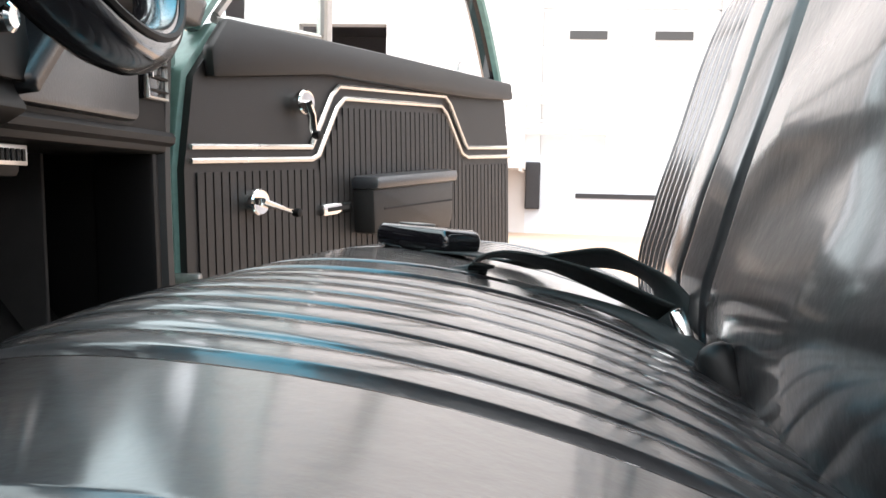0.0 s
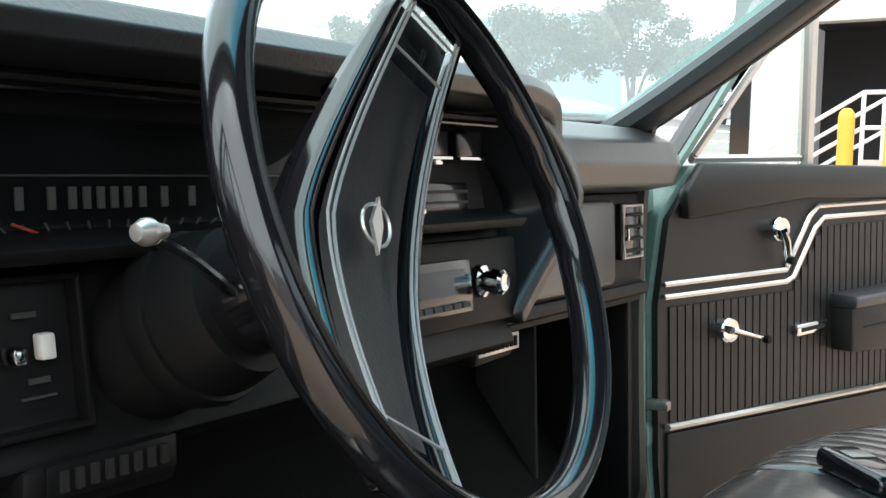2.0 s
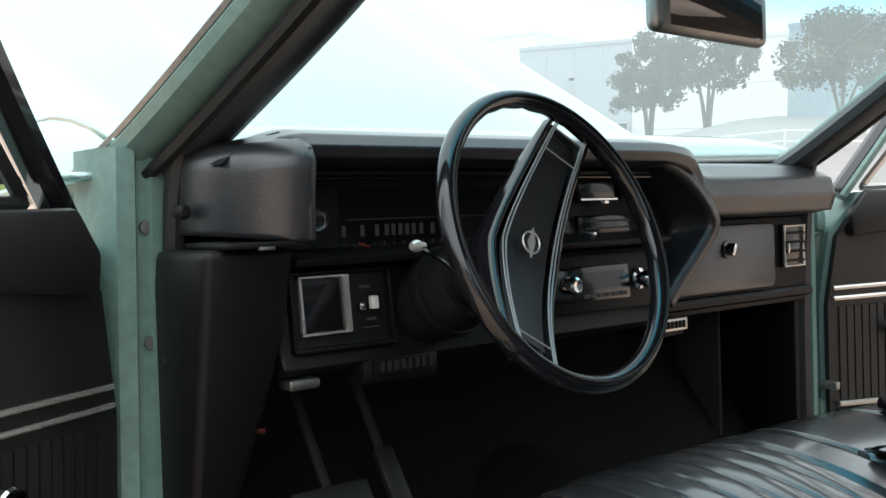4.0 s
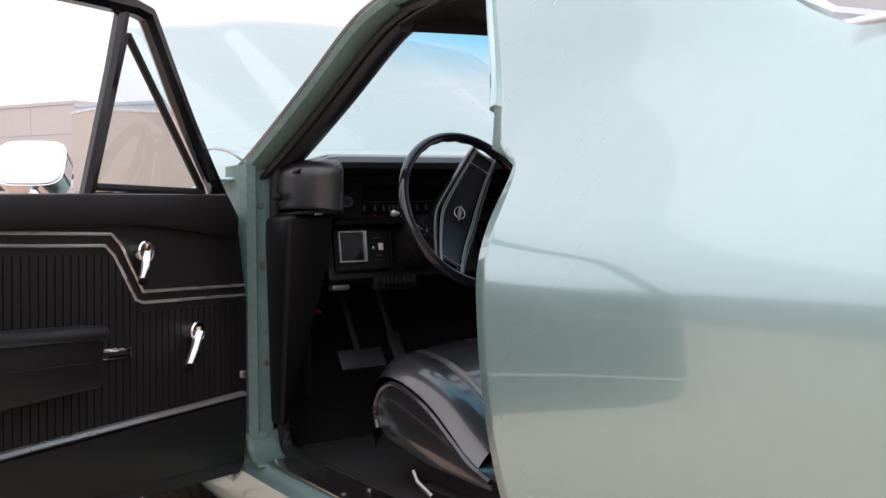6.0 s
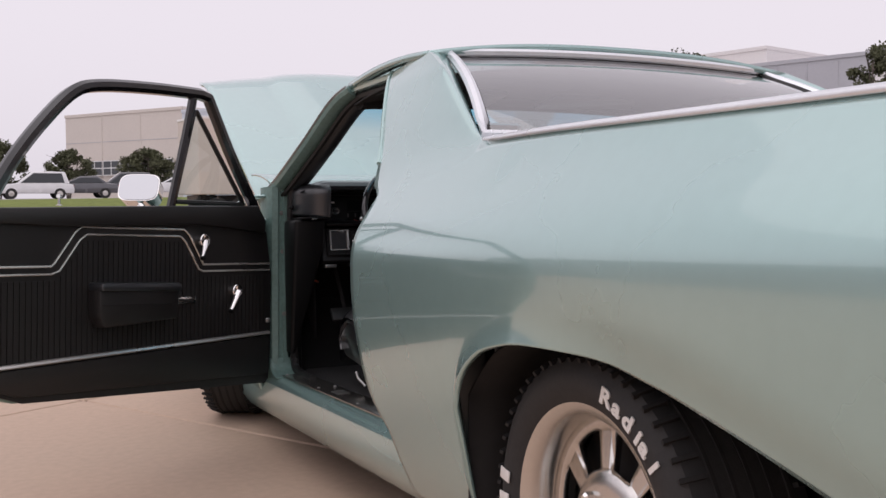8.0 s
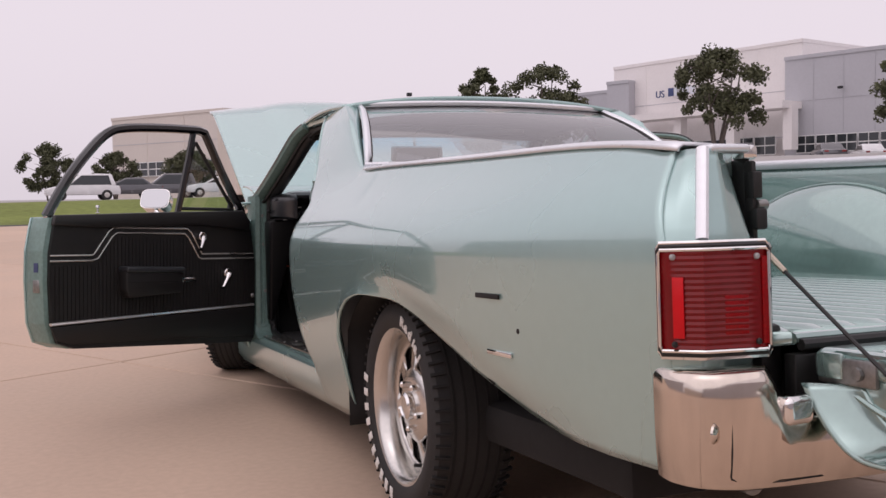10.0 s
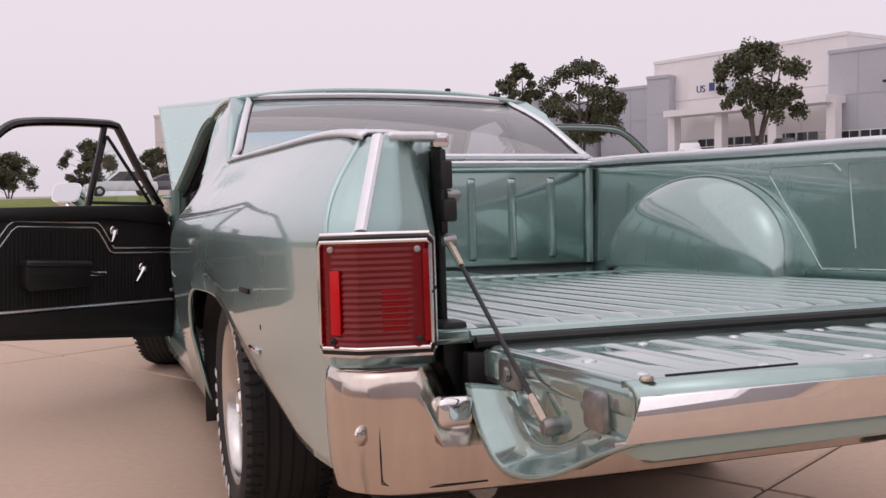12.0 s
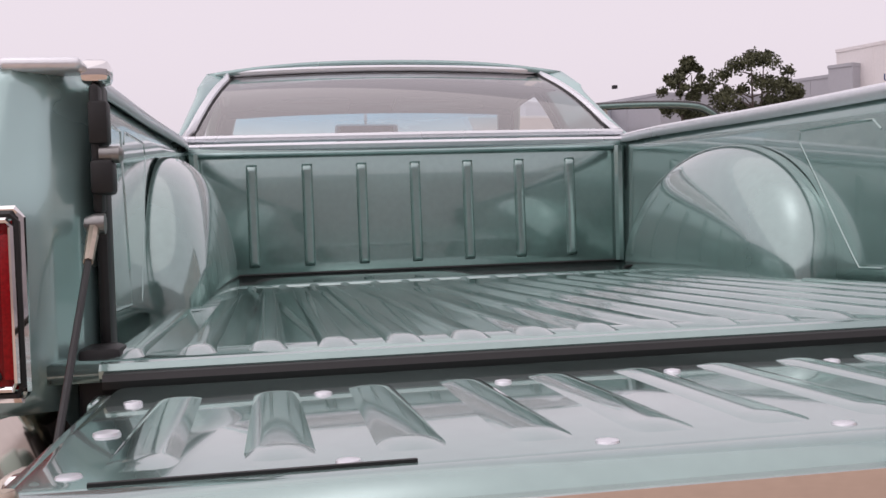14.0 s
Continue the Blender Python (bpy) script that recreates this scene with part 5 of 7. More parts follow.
def seat_back(u, v):
    x = -0.69 + 1.38 * u
    ys = [(0.0, 1.54, 0.52), (0.10, 1.548, 0.62), (0.25, 1.530, 0.70), (0.5, 1.495, 0.80), (0.84, 1.435, 0.96), (0.92, 1.405, 1.000), (0.97, 1.35, 1.012), (1.0, 1.29, 0.995)]
    y, z = glide([(q[0], q[1]) for q in ys], v), glide([(q[0], q[2]) for q in ys], v)
    e = max(0, (abs(x) - 0.61) / 0.08)
    y -= 0.035 * e * e + 0.15 * max(0.0, (-x - 0.22) / 0.47) ** 1.5
    z -= 0.03 * e * e * (v > 0.8)
    n = 0.005 * (abs(math.sin(math.pi * (x - 0.33) / 0.045)) ** 0.5 - 1) if v < 0.86 and 0.33 < x < 0.60 else 0.0
    for seam, deep in ((-0.372, 0.010), (0.05, 0.024), (0.16, 0.012), (0.33, 0.012), (0.60, 0.010)):
        n -= deep * max(0, 1 - abs(x - seam) / 0.013)
    if 0.05 < x < 0.33:
        n += 0.010 * math.sin(math.pi * (x - 0.05) / 0.28) ** 0.7 * min(1, v * 6)
    # broad soft folds of the worn part behind the wheel
    n += 0.006 * math.sin(17 * v + 5 * x) * math.sin(3.1 * v) * max(0.0, min(1.0, (0.05 - x) / 0.1))
    return Vector((x, y + n, z))


sheet(bm, seat_back, 480, 30)
part("seat_backrest", bm, SEAT, bench, "pleated black vinyl backrest", smooth=60)
for s in (-1, 1):
    d_ = 0.10 if s > 0 else 0.0
    side = [(a + d_, b) for a, b in ((1.40, 0.58), (1.365, 0.66), (1.30, 0.79), (1.215, 0.945), (1.17, 0.98), (1.10, 0.975), (1.06, 0.62))]
    part("backrest_side", prismed(side, lambda a, b, d: Vector((s * d, a, b)), 0.63, 0.692, 0.015), SEAT, bench)
part("backrest_shell", boxed((0, 1.15, 0.78), (1.32, 0.06, 0.40), 0.02), VINYL, bench)

# lap belts lying on the seat
belt = tagged(new("seat_belt"), "grey-green webbing lap belt looped on the black seat", "seat belt")
belt.matrix_basis = car.matrix_basis
WEB = mat("dark_webbing", (0.020, 0.026, 0.027), 0.6, scale=300, vary=0.2, bump=0.5, bump_scale=900)


def ribbon(pts, w, n=6, twist=None):
    line = smooth_line(pts, n)
    b = bmn()
    rows = []
    for i, p in enumerate(line):
        d = (line[min(i + 1, len(line) - 1)] - line[max(i - 1, 0)]).normalized()
        t = 0.0 if twist is None else twist * i / (len(line) - 1)
        side = d.cross(Vector((math.sin(t), 0, math.cos(t)))).normalized()
        rows.append([b.verts.new(p + side * w * k) for k in (-0.5, -0.25, 0, 0.25, 0.5)])
    for p, q in zip(rows, rows[1:]):
        for j in range(4):
            b.faces.new((p[j], p[j + 1], q[j + 1], q[j]))
    return b


part("webbing", ribbon([(0.235, 1.785, 0.680), (0.20, 1.745, 0.676), (0.175, 1.70, 0.668), (0.165, 1.655, 0.672), (0.155, 1.61, 0.672), (0.13, 1.575, 0.650), (0.11, 1.555, 0.61)], 0.052, twist=0.7), WEB, belt, solid=0.002)
part("webbing", ribbon([(0.045, 1.735, 0.664), (0.030, 1.705, 0.662), (0.030, 1.66, 0.652), (0.025, 1.615, 0.638), (0.010, 1.575, 0.618), (-0.01, 1.555, 0.600)], 0.048), WEB, belt, solid=0.002)
part("webbing", ribbon([(0.045, 1.735, 0.664), (0.052, 1.742, 0.676), (0.055, 1.715, 0.686), (0.062, 1.665, 0.674), (0.070, 1.615, 0.652), (0.072, 1.575, 0.632)], 0.046, twist=0.4), WEB, belt, solid=0.002)
b = boxed((0, 0, 0), (0.115, 0.055, 0.026), 0.010, seg=3)
part("buckle_body", b, GLOSSB, belt, "black buckle with a bright button", m=pose(0.255, 1.800, 0.690, 4, -4, 48))
part("buckle_button", boxed((0, 0, 0), (0.025, 0.032, 0.004), 0.001), STEEL, belt, m=pose(0.268, 1.812, 0.704, 4, -4, 48))
part("anchor_sleeve", boxed((0, 0, 0), (0.14, 0.030, 0.060), 0.012, seg=3), PLASTIC, belt, m=pose(-0.035, 1.545, 0.590, -25, 12, -8))
part("anchor_tongue", boxed((0, 0, 0), (0.010, 0.012, 0.036), 0.004), CHROME, belt, m=pose(0.035, 1.566, 0.622, -20, 15, 0))

# ---- the car: dashboard ----
dash = new("dashboard")
dash.parent = car
tagged(dash, "black padded dashboard with gauges and vents")


def Y(a, b, d):
    return Vector((a, 2.205 + d, b))


# padded top: a long roll with a hood over the gauges
bm = bmn()


def pad(u, v):
    x = -0.725 + 1.500 * u
    over = glide([(-0.735, 1.0), (0.06, 1.0), (0.14, 0.9), (0.22, 0.5), (0.28, 0.1), (0.34, 0.0), (0.80, 0.0)], x)
    prof_a = [(2.46, 1.095), (2.27, 1.138), (2.17, 1.142), (2.118, 1.132), (2.106, 1.116), (2.114, 1.102), (2.19, 1.094)]
    prof_b = [(2.46, 1.090), (2.33, 1.112), (2.255, 1.104), (2.205, 1.076), (2.193, 1.040), (2.205, 1.006), (2.29, 0.992)]
    k = v * 6
    i = min(int(k), 5)
    f = k - i
    a = [prof_a[i][j] + (prof_a[i + 1][j] - prof_a[i][j]) * f for j in (0, 1)]
    b2 = [prof_b[i][j] + (prof_b[i + 1][j] - prof_b[i][j]) * f for j in (0, 1)]
    y, z = b2[0] + (a[0] - b2[0]) * over, b2[1] + (a[1] - b2[1]) * over
    left = max(0.0, (-0.62 - x) / 0.105)
    y, z = y + 0.10 * left ** 2 * (v > 0.4), z - 0.045 * left ** 2
    e = max(0.0, (x - 0.735) / 0.0405)
    k = max(0.0, 1 - e * e) ** 0.5
    y, z = 2.30 + (y - 2.30) * k, 1.05 + (z - 1.05) * k
    return Vector((x, y - 0.02 * (x / 0.8) ** 2 * (v < 0.3), z))


sheet(bm, pad, 90, 36)
part("dash_pad", bm, VINYL, dash, "grained black padded dash top", smooth=70)
# rounded left end of the gauge pod, and its curved right end
bm = bmn()


def cheek(u, v):
    z = 0.996 + 0.128 * v
    x0, x1 = -0.724, -0.626
    round_top = max(0.0, (v - 0.70) / 0.30)
    q = math.pi / 2 * u
    front = 2.096 + 0.018 * (1 - v) + 0.05 * round_top ** 3
    return Vector((x1 + (x0 - x1) * math.sin(q), front + 0.16 * (1 - math.cos(q)) ** 1.1, z + 0.012 * math.sin(q) * (1 - v) - 0.012 * math.sin(q) * v))


sheet(bm, cheek, 18, 14)
part("pod_cheek", bm, VINYL, dash, smooth=70, solid=0.012)
part("pod_wall", boxed((-0.630, 2.17, 1.056), (0.012, 0.15, 0.118), 0.005), VINYL, dash)
part("cheek_foot", boxed((-0.685, 2.17, 0.994), (0.11, 0.13, 0.008), 0.003), PLASTIC, dash)
bm = bmn()
edge_line = smooth_line([(0.10, 0, 1.118), (0.165, 0, 1.088), (0.222, 0, 1.040), (0.246, 0, 1.004), (0.246, 0, 0.975), (0.217, 0, 0.932), (0.177, 0, 0.885), (0.146, 0, 0.845)], 5)
sheet(bm, lambda u, v: Vector((edge_line[int(round(u * 35))].x - 0.03 * v * v, 2.135 + 0.10 * v + 0.28 * max(0, 1.0 - edge_line[int(round(u * 35))].z) ** 1.2, edge_line[int(round(u * 35))].z - 0.01 * v)), 35, 6)
part("pod_cheek", bm, VINYL, dash, smooth=70, solid=0.022)
part("pod_return", prismed([(0.10, 1.10), (0.15, 1.075), (0.225, 1.004), (0.228, 0.975), (0.155, 0.885), (0.12, 0.87), (0.115, 0.97)], lambda a, b, d: Vector((a, 2.225 + d, b)), 0.0, 0.06, 0.006), DARK, dash, smooth=60)
part("gauge_recess", boxed((-0.26, 2.275, 1.04), (0.80, 0.02, 0.13), 0.002), DARK, dash)
part("gauge_face", prismed([(-0.625, 0.965), (0.115, 0.965), (0.115, 1.10), (-0.625, 1.10)], lambda a, b, d: Vector((a, 2.196 + d + 0.20 * (b - 0.965), b)), 0.0, 0.01), PLASTIC, dash)
gl = part("gauge_lens", prismed([(-0.528, 0.986), (-0.075, 0.986), (-0.075, 1.064), (-0.517, 1.064)], lambda a, b, d: Vector((a, 2.190 + d + 0.20 * (b - 0.965), b)), 0.0, 0.002), GAUGELENS, dash, "clear gauge lens", smooth=0)
gl.visible_shadow = False
part("gauge_moulding", tubed([(-0.62, 2.176, 1.086), (0.10, 2.176, 1.086)], 0.004, 6), PLASTIC, dash)
part("gauge_moulding", tubed([(-0.62, 2.172, 1.078), (0.10, 2.172, 1.078)], 0.002, 6), GLOSSB, dash)
part("lens_line", tubed([(-0.52, 2.193, 1.021), (-0.09, 2.193, 1.021)], 0.0008, 5), GREYPAINT, dash)
for x in (-0.522, -0.491, -0.466, -0.449, -0.437, -0.425, -0.413, -0.401, -0.387, -0.366, -0.338):
    part("gauge_mark", boxed((x, 2.196, 1.005), (0.006, 0.002, 0.016)), GREYPAINT, dash)
for i in range(15):
    part("gauge_tick", boxed((-0.54 + 0.017 * i, 2.193, 0.984), (0.0012, 0.002, 0.009), rot=Matrix.Rotation(radians(-66 + 9.4 * i), 3, "Y")), GREYPAINT, dash)
part("gauge_needle", boxed((-0.487, 2.190, 0.983), (0.030, 0.002, 0.002), rot=Matrix.Rotation(radians(20), 3, "Y")), REDPAINT, dash)
part("warning_lamp", boxed((-0.258, 2.196, 0.998), (0.009, 0.002, 0.010)), REDPAINT, dash)
part("pod_shelf", prismed([(2.150, 0.962), (2.142, 0.972), (2.20, 0.984), (2.22, 0.962)], lambda a, b, d: Vector((d, a, b)), -0.628, 0.12, 0.003), PLASTIC, dash)
# head lamp switch with its ring
mm = Matrix.Translation((-0.588, 2.170, 1.022)) @ Matrix.Rotation(math.pi / 2, 4, "X")
part("lamp_switch", lathed([(0.017, -0.03), (0.017, 0.016), (0.0155, 0.019), (0.0135, 0.015), (0, 0.015)], 24, mm), CHROME, dash, "chrome ringed lamp switch")
part("switch_face", lathed([(0.013, 0.0145), (0.010, 0.0175), (0, 0.018)], 20, mm), GLOSSB, dash)
part("switch_lettering", boxed((-0.585, 2.205, 1.057), (0.019, 0.002, 0.006)), WHITE, dash)
part("switch_arc", tubed([(-0.594 + 0.024 * math.cos(a), 2.190, 1.015 + 0.022 * math.sin(a)) for a in [math.pi * (1.1 + 0.06 * i) for i in range(10)]], 0.0016, 5), CHROME, dash)
# lower fascia below the pod: a nearly upright board with a recessed switch bay
fas = prismed([(2.200, 0.962), (2.190, 0.955), (2.180, 0.85), (2.165, 0.826), (2.19, 0.812), (2.36, 0.812), (2.36, 0.962)], lambda a, b, d: Vector((d, a, b)), -0.640, 0.13, 0.008)
part("lower_fascia", fas, PLASTIC, dash, smooth=40)


def tilt_panel(name, x0, x1, z0, z1, d0, d1, material, label="", bevel=0.0):
    """A plate on the lower fascia."""
    return part(name, prismed([(x0, z0), (x1, z0), (x1, z1), (x0, z1)], lambda a, b, d: Vector((a, 2.1795 + 0.10 * (b - 0.85) - d, b)), d0, d1, bevel), material, dash, label)


tilt_panel("switch_surround", -0.622, -0.460, 0.846, 0.852, 0.0, 0.014, PLASTIC, "", 0.002)
tilt_panel("switch_surround", -0.622, -0.460, 0.949, 0.954, 0.0, 0.014, PLASTIC, "", 0.002)
tilt_panel("switch_surround", -0.622, -0.616, 0.846, 0.954, 0.0, 0.014, PLASTIC, "", 0.002)
tilt_panel("switch_surround", -0.464, -0.458, 0.846, 0.954, 0.0, 0.014, PLASTIC, "", 0.002)
tilt_panel("blank_plate", -0.603, -0.536, 0.872, 0.944, 0.001, 0.006, GLOSSB)
tilt_panel("frame_bar", -0.606, -0.602, 0.869, 0.947, 0.003, 0.010, SILVER, "bright square trim frame")
tilt_panel("frame_bar", -0.537, -0.529, 0.869, 0.947, 0.003, 0.012, SILVER)
tilt_panel("frame_bar", -0.606, -0.530, 0.868, 0.8715, 0.003, 0.010, SILVER)
tilt_panel("frame_bar", -0.606, -0.530, 0.9445, 0.947, 0.003, 0.010, SILVER)
tilt_panel("rocker_switch", -0.518, -0.508, 0.896, 0.908, 0.002, 0.020, CHROME, "small chrome switch lever", 0.003)
tilt_panel("slide_switch", -0.494, -0.482, 0.896, 0.914, 0.002, 0.012, WHITE, "white slide switch", 0.002)
tilt_panel("switch_label", -0.508, -0.490, 0.925, 0.929, 0.002, 0.004, GREYPAINT)
tilt_panel("switch_label", -0.500, -0.484, 0.880, 0.884, 0.002, 0.004, GREYPAINT)
tilt_panel("switch_label", -0.506, -0.480, 0.870, 0.8715, 0.002, 0.004, GREYPAINT)
for i in range(5):
    tilt_panel("column_button", -0.545 + 0.032 * i, -0.520 + 0.032 * i, 0.964, 0.974, 0.012, 0.030, GLOSSB, "", 0.002)
tilt_panel("indicator_lamp", -0.428, -0.414, 0.964, 0.973, 0.026, 0.032, REDPAINT)
# centre: vents, sound system, knobs
tilt_panel("centre_plate", -0.185, 0.150, 0.853, 0.950, 0.001, 0.010, PLASTIC, "", 0.006)
tilt_panel("radio", -0.145, 0.032, 0.872, 0.930, 0.008, 0.020, GLOSSB, "black car radio with chrome knobs", 0.003)
for i in range(6):
    tilt_panel("radio_button", -0.085 + 0.018 * i, -0.071 + 0.018 * i, 0.878, 0.884, 0.018, 0.023, GREYPAINT)
tilt_panel("radio_display", -0.090, 0.018, 0.893, 0.920, 0.018, 0.021, GAUGELENS)
for x in (-0.118, 0.062):
    mm = Matrix.Translation((x, 2.176, 0.902)) @ Matrix.Rotation(math.pi / 2, 4, "X")
    part("radio_knob", lathed([(0.019, 0), (0.018, 0.008), (0.012, 0.011), (0.011, 0.018), (0.015, 0.021), (0.014, 0.032), (0.010, 0.035), (0.0, 0.032)], 24, mm), CHROME, dash, "stepped chrome radio knob")
for z0, x0, x1 in ((1.057, -0.054, 0.036), (1.057, 0.052, 0.105)):
    part("centre_vent", boxed(((x0 + x1) / 2, 2.206, z0), (x1 - x0, 0.02, 0.032), 0.003), GLOSSB, dash)
    part("vent_trim", boxed(((x0 + x1) / 2, 2.194, z0 - 0.016), (x1 - x0, 0.006, 0.003)), CHROME, dash)
part("heater_panel", boxed((0.008, 2.21, 0.993), (0.13, 0.03, 0.042), 0.004), GLOSSB, dash)
for z in (0.980, 0.992, 1.004):
    part("heater_slot", boxed((0.012, 2.194, z), (0.11, 0.004, 0.003)), GREYPAINT, dash)
part("heater_lever", boxed((-0.03, 2.19, 0.982), (0.012, 0.01, 0.008), 0.002), CHROME, dash)
part("column_wiper_lever", boxed((0.0, 2.19, 1.036), (0.018, 0.01, 0.006), 0.002), CHROME, dash)
# passenger side: glove box door, round lock, corner vent
part("glove_surround", prismed([(0.15, 0.832), (0.735, 0.832), (0.735, 0.995), (0.24, 0.995)], Y, 0.058, 0.14, 0.006), PLASTIC, dash)
part("glove_door", prismed([(0.205, 0.848), (0.578, 0.848), (0.588, 0.858), (0.588, 0.974), (0.578, 0.984), (0.285, 0.984)], Y, 0.040, 0.075, 0.006), VINYL, dash, "black glove box door")
mm = Matrix.Translation((0.417, 2.247, 0.934)) @ Matrix.Rotation(math.pi / 2, 4, "X")
part("glove_lock", lathed([(0.019, 0), (0.018, 0.006), (0.013, 0.008), (0.012, 0.004), (0, 0.004)], 20, mm), GLOSSB, dash)
part("lock_knob", boxed((0.417, 2.233, 0.934), (0.010, 0.018, 0.026), 0.003, Matrix.Rotation(0.5, 3, "Y")), CHROME, dash, "chrome glove box latch")
part("corner_vent", boxed((0.665, 2.281, 0.931), (0.080, 0.06, 0.094), 0.004), GLOSSB, dash, "louvred corner vent")
part("vent_bezel", tubed([(0.629, 2.250, 0.888), (0.701, 2.250, 0.888), (0.701, 2.250, 0.974), (0.629, 2.250, 0.974)], 0.004, 6, closed=True), SILVER, dash)
for i in range(4):
    part("vent_blade", boxed((0.665, 2.252, 0.901 + 0.020 * i), (0.070, 0.014, 0.003), rot=Matrix.Rotation(0.5, 3, "X")), PLASTIC, dash)
part("vent_lever", boxed((0.636, 2.246, 0.926), (0.005, 0.006, 0.02), 0.001), CHROME, dash)
part("lower_edge", tubed([(0.14, 2.262, 0.830), (0.735, 2.262, 0.830)], 0.012, 8), PLASTIC, dash)
part("lower_tray", boxed((0.45, 2.34, 0.822), (0.56, 0.16, 0.03), 0.01), PLASTIC, dash)
for x0, y0, z0, tiltz in ((-0.453, 2.165, 0.817, -4), (0.275, 2.29, 0.792, 6)):
    v = part("under_vent", boxed((0, 0, 0), (0.125, 0.09, 0.036), 0.008), PLASTIC, dash, "under-dash air vent", m=pose(x0, y0 + 0.04, z0 - 0.002, 8, 0, tiltz))
    part("vent_rim", boxed((x0, y0 - 0.010, z0), (0.108, 0.004, 0.024), 0.001), SILVER if x0 > 0 else PLASTIC, dash)
    for i in range(8):
        part("vent_fin", boxed((x0 - 0.042 + 0.012 * i, y0 - 0.013, z0), (0.006, 0.003, 0.014)), DARK, dash)
part("brake_release", boxed((-0.605, 2.19, 0.805), (0.048, 0.035, 0.015), 0.005), STEEL, dash, "grey brake release handle")
part("dash_side", prismed([(-0.76, 0.990), (-0.636, 0.990), (-0.640, 0.88), (-0.662, 0.78), (-0.70, 0.62), (-0.735, 0.46), (-0.76, 0.46)], lambda a, b, d: Vector((a, 2.128 + d + 0.22 * (0.99 - b), b)), 0.0, 0.16, 0.014), PLASTIC, dash, smooth=60)
part("pillar_knob", lathed([(0.010, 0), (0.010, 0.016), (0.005, 0.02), (0, 0.02)], 12, pose(-0.748, 2.228, 1.038, 90, 0, 0)), PLASTIC, dash)
part("bracket_screw", boxed((-0.690, 2.108, 0.990), (0.022, 0.010, 0.005), 0.002), STEEL, dash)

# ---- steering wheel and column ----
steer = new("steering_wheel")
steer.parent = car
tagged(steer, "black steering wheel with a broad padded spoke")
TILT, SWING = radians(20.0), radians(6.0)
axis = Vector((math.sin(SWING) * math.cos(TILT), -math.cos(SWING) * math.cos(TILT), math.sin(TILT)))
hub_c = Vector((-0.366, 1.985, 0.971)) + axis * 0.012
ax_x = Vector((math.cos(SWING), math.sin(SWING), 0))
ax_y = axis.cross(ax_x).normalized()
SM = Matrix.Identity(4)
SM.col[0][:3], SM.col[1][:3], SM.col[2][:3], SM.col[3][:3] = ax_x, ax_y, axis, hub_c
steer.matrix_basis = SM
R = 0.194
bm = bmn()
rows = []
N = 96
for i in range(N):
    a = 2 * math.pi * i / N
    ring = []
    for j in range(12):
        b2 = 2 * math.pi * j / 12
        notch = 0.0035 * max(0, math.sin(a * 26)) if math.cos(b2) < -0.3 and math.sin(b2) < 0.4 and -0.25 < math.sin(a) else 0
        rr = R + (0.0122 - notch) * math.cos(b2)
        ring.append(bm.verts.new((rr * math.cos(a), rr * math.sin(a), 0.044 + 0.0145 * math.sin(b2))))
    rows.append(ring)
for i in range(N):
    p, q = rows[i], rows[(i + 1) % N]
    for j in range(12):
        bm.faces.new((p[j], q[j], q[(j + 1) % 12], p[(j + 1) % 12]))
bmesh.ops.recalc_face_normals(bm, faces=bm.faces[:])
part("rim", bm, GLOSSB, steer, "glossy black rim with finger grips", smooth=50)
part("rim_groove", tubed([(R * math.cos(2 * math.pi * i / 72), R * math.sin(2 * math.pi * i / 72), 0.0585) for i in range(72)], 0.0022, 6, closed=True), PLASTIC, steer)
SPK = radians(-33.3)
spoke = [(-0.196, 0.034), (-0.12, 0.042), (-0.03, 0.054), (0.0, 0.057), (0.03, 0.054), (0.12, 0.042), (0.196, 0.034)]


def S(a, b, d):
    c, sn = math.cos(SPK + math.pi / 2), math.sin(SPK + math.pi / 2)
    return Vector((a * c - b * sn, a * sn + b * c, d - 0.0435 + 0.058 * abs(a / 0.197) ** 1.6))


def spoke_sheet(name, k, m0, material, label="", lo=-0.19, hi=0.19, dz=0.0):
    b = bmn()
    def half(a):
        return curve(spoke, a) * k
    def fn(u, v):
        a = lo + (hi - lo) * u
        return S(a, half(a) * (2 * v - 1), m0 + dz)
    sheet(b, fn, 30, 4)
    bmesh.ops.solidify(b, geom=b.faces[:], thickness=0.012)
    bmesh.ops.recalc_face_normals(b, faces=b.faces[:])
    return part(name, b, material, steer, label, smooth=30)


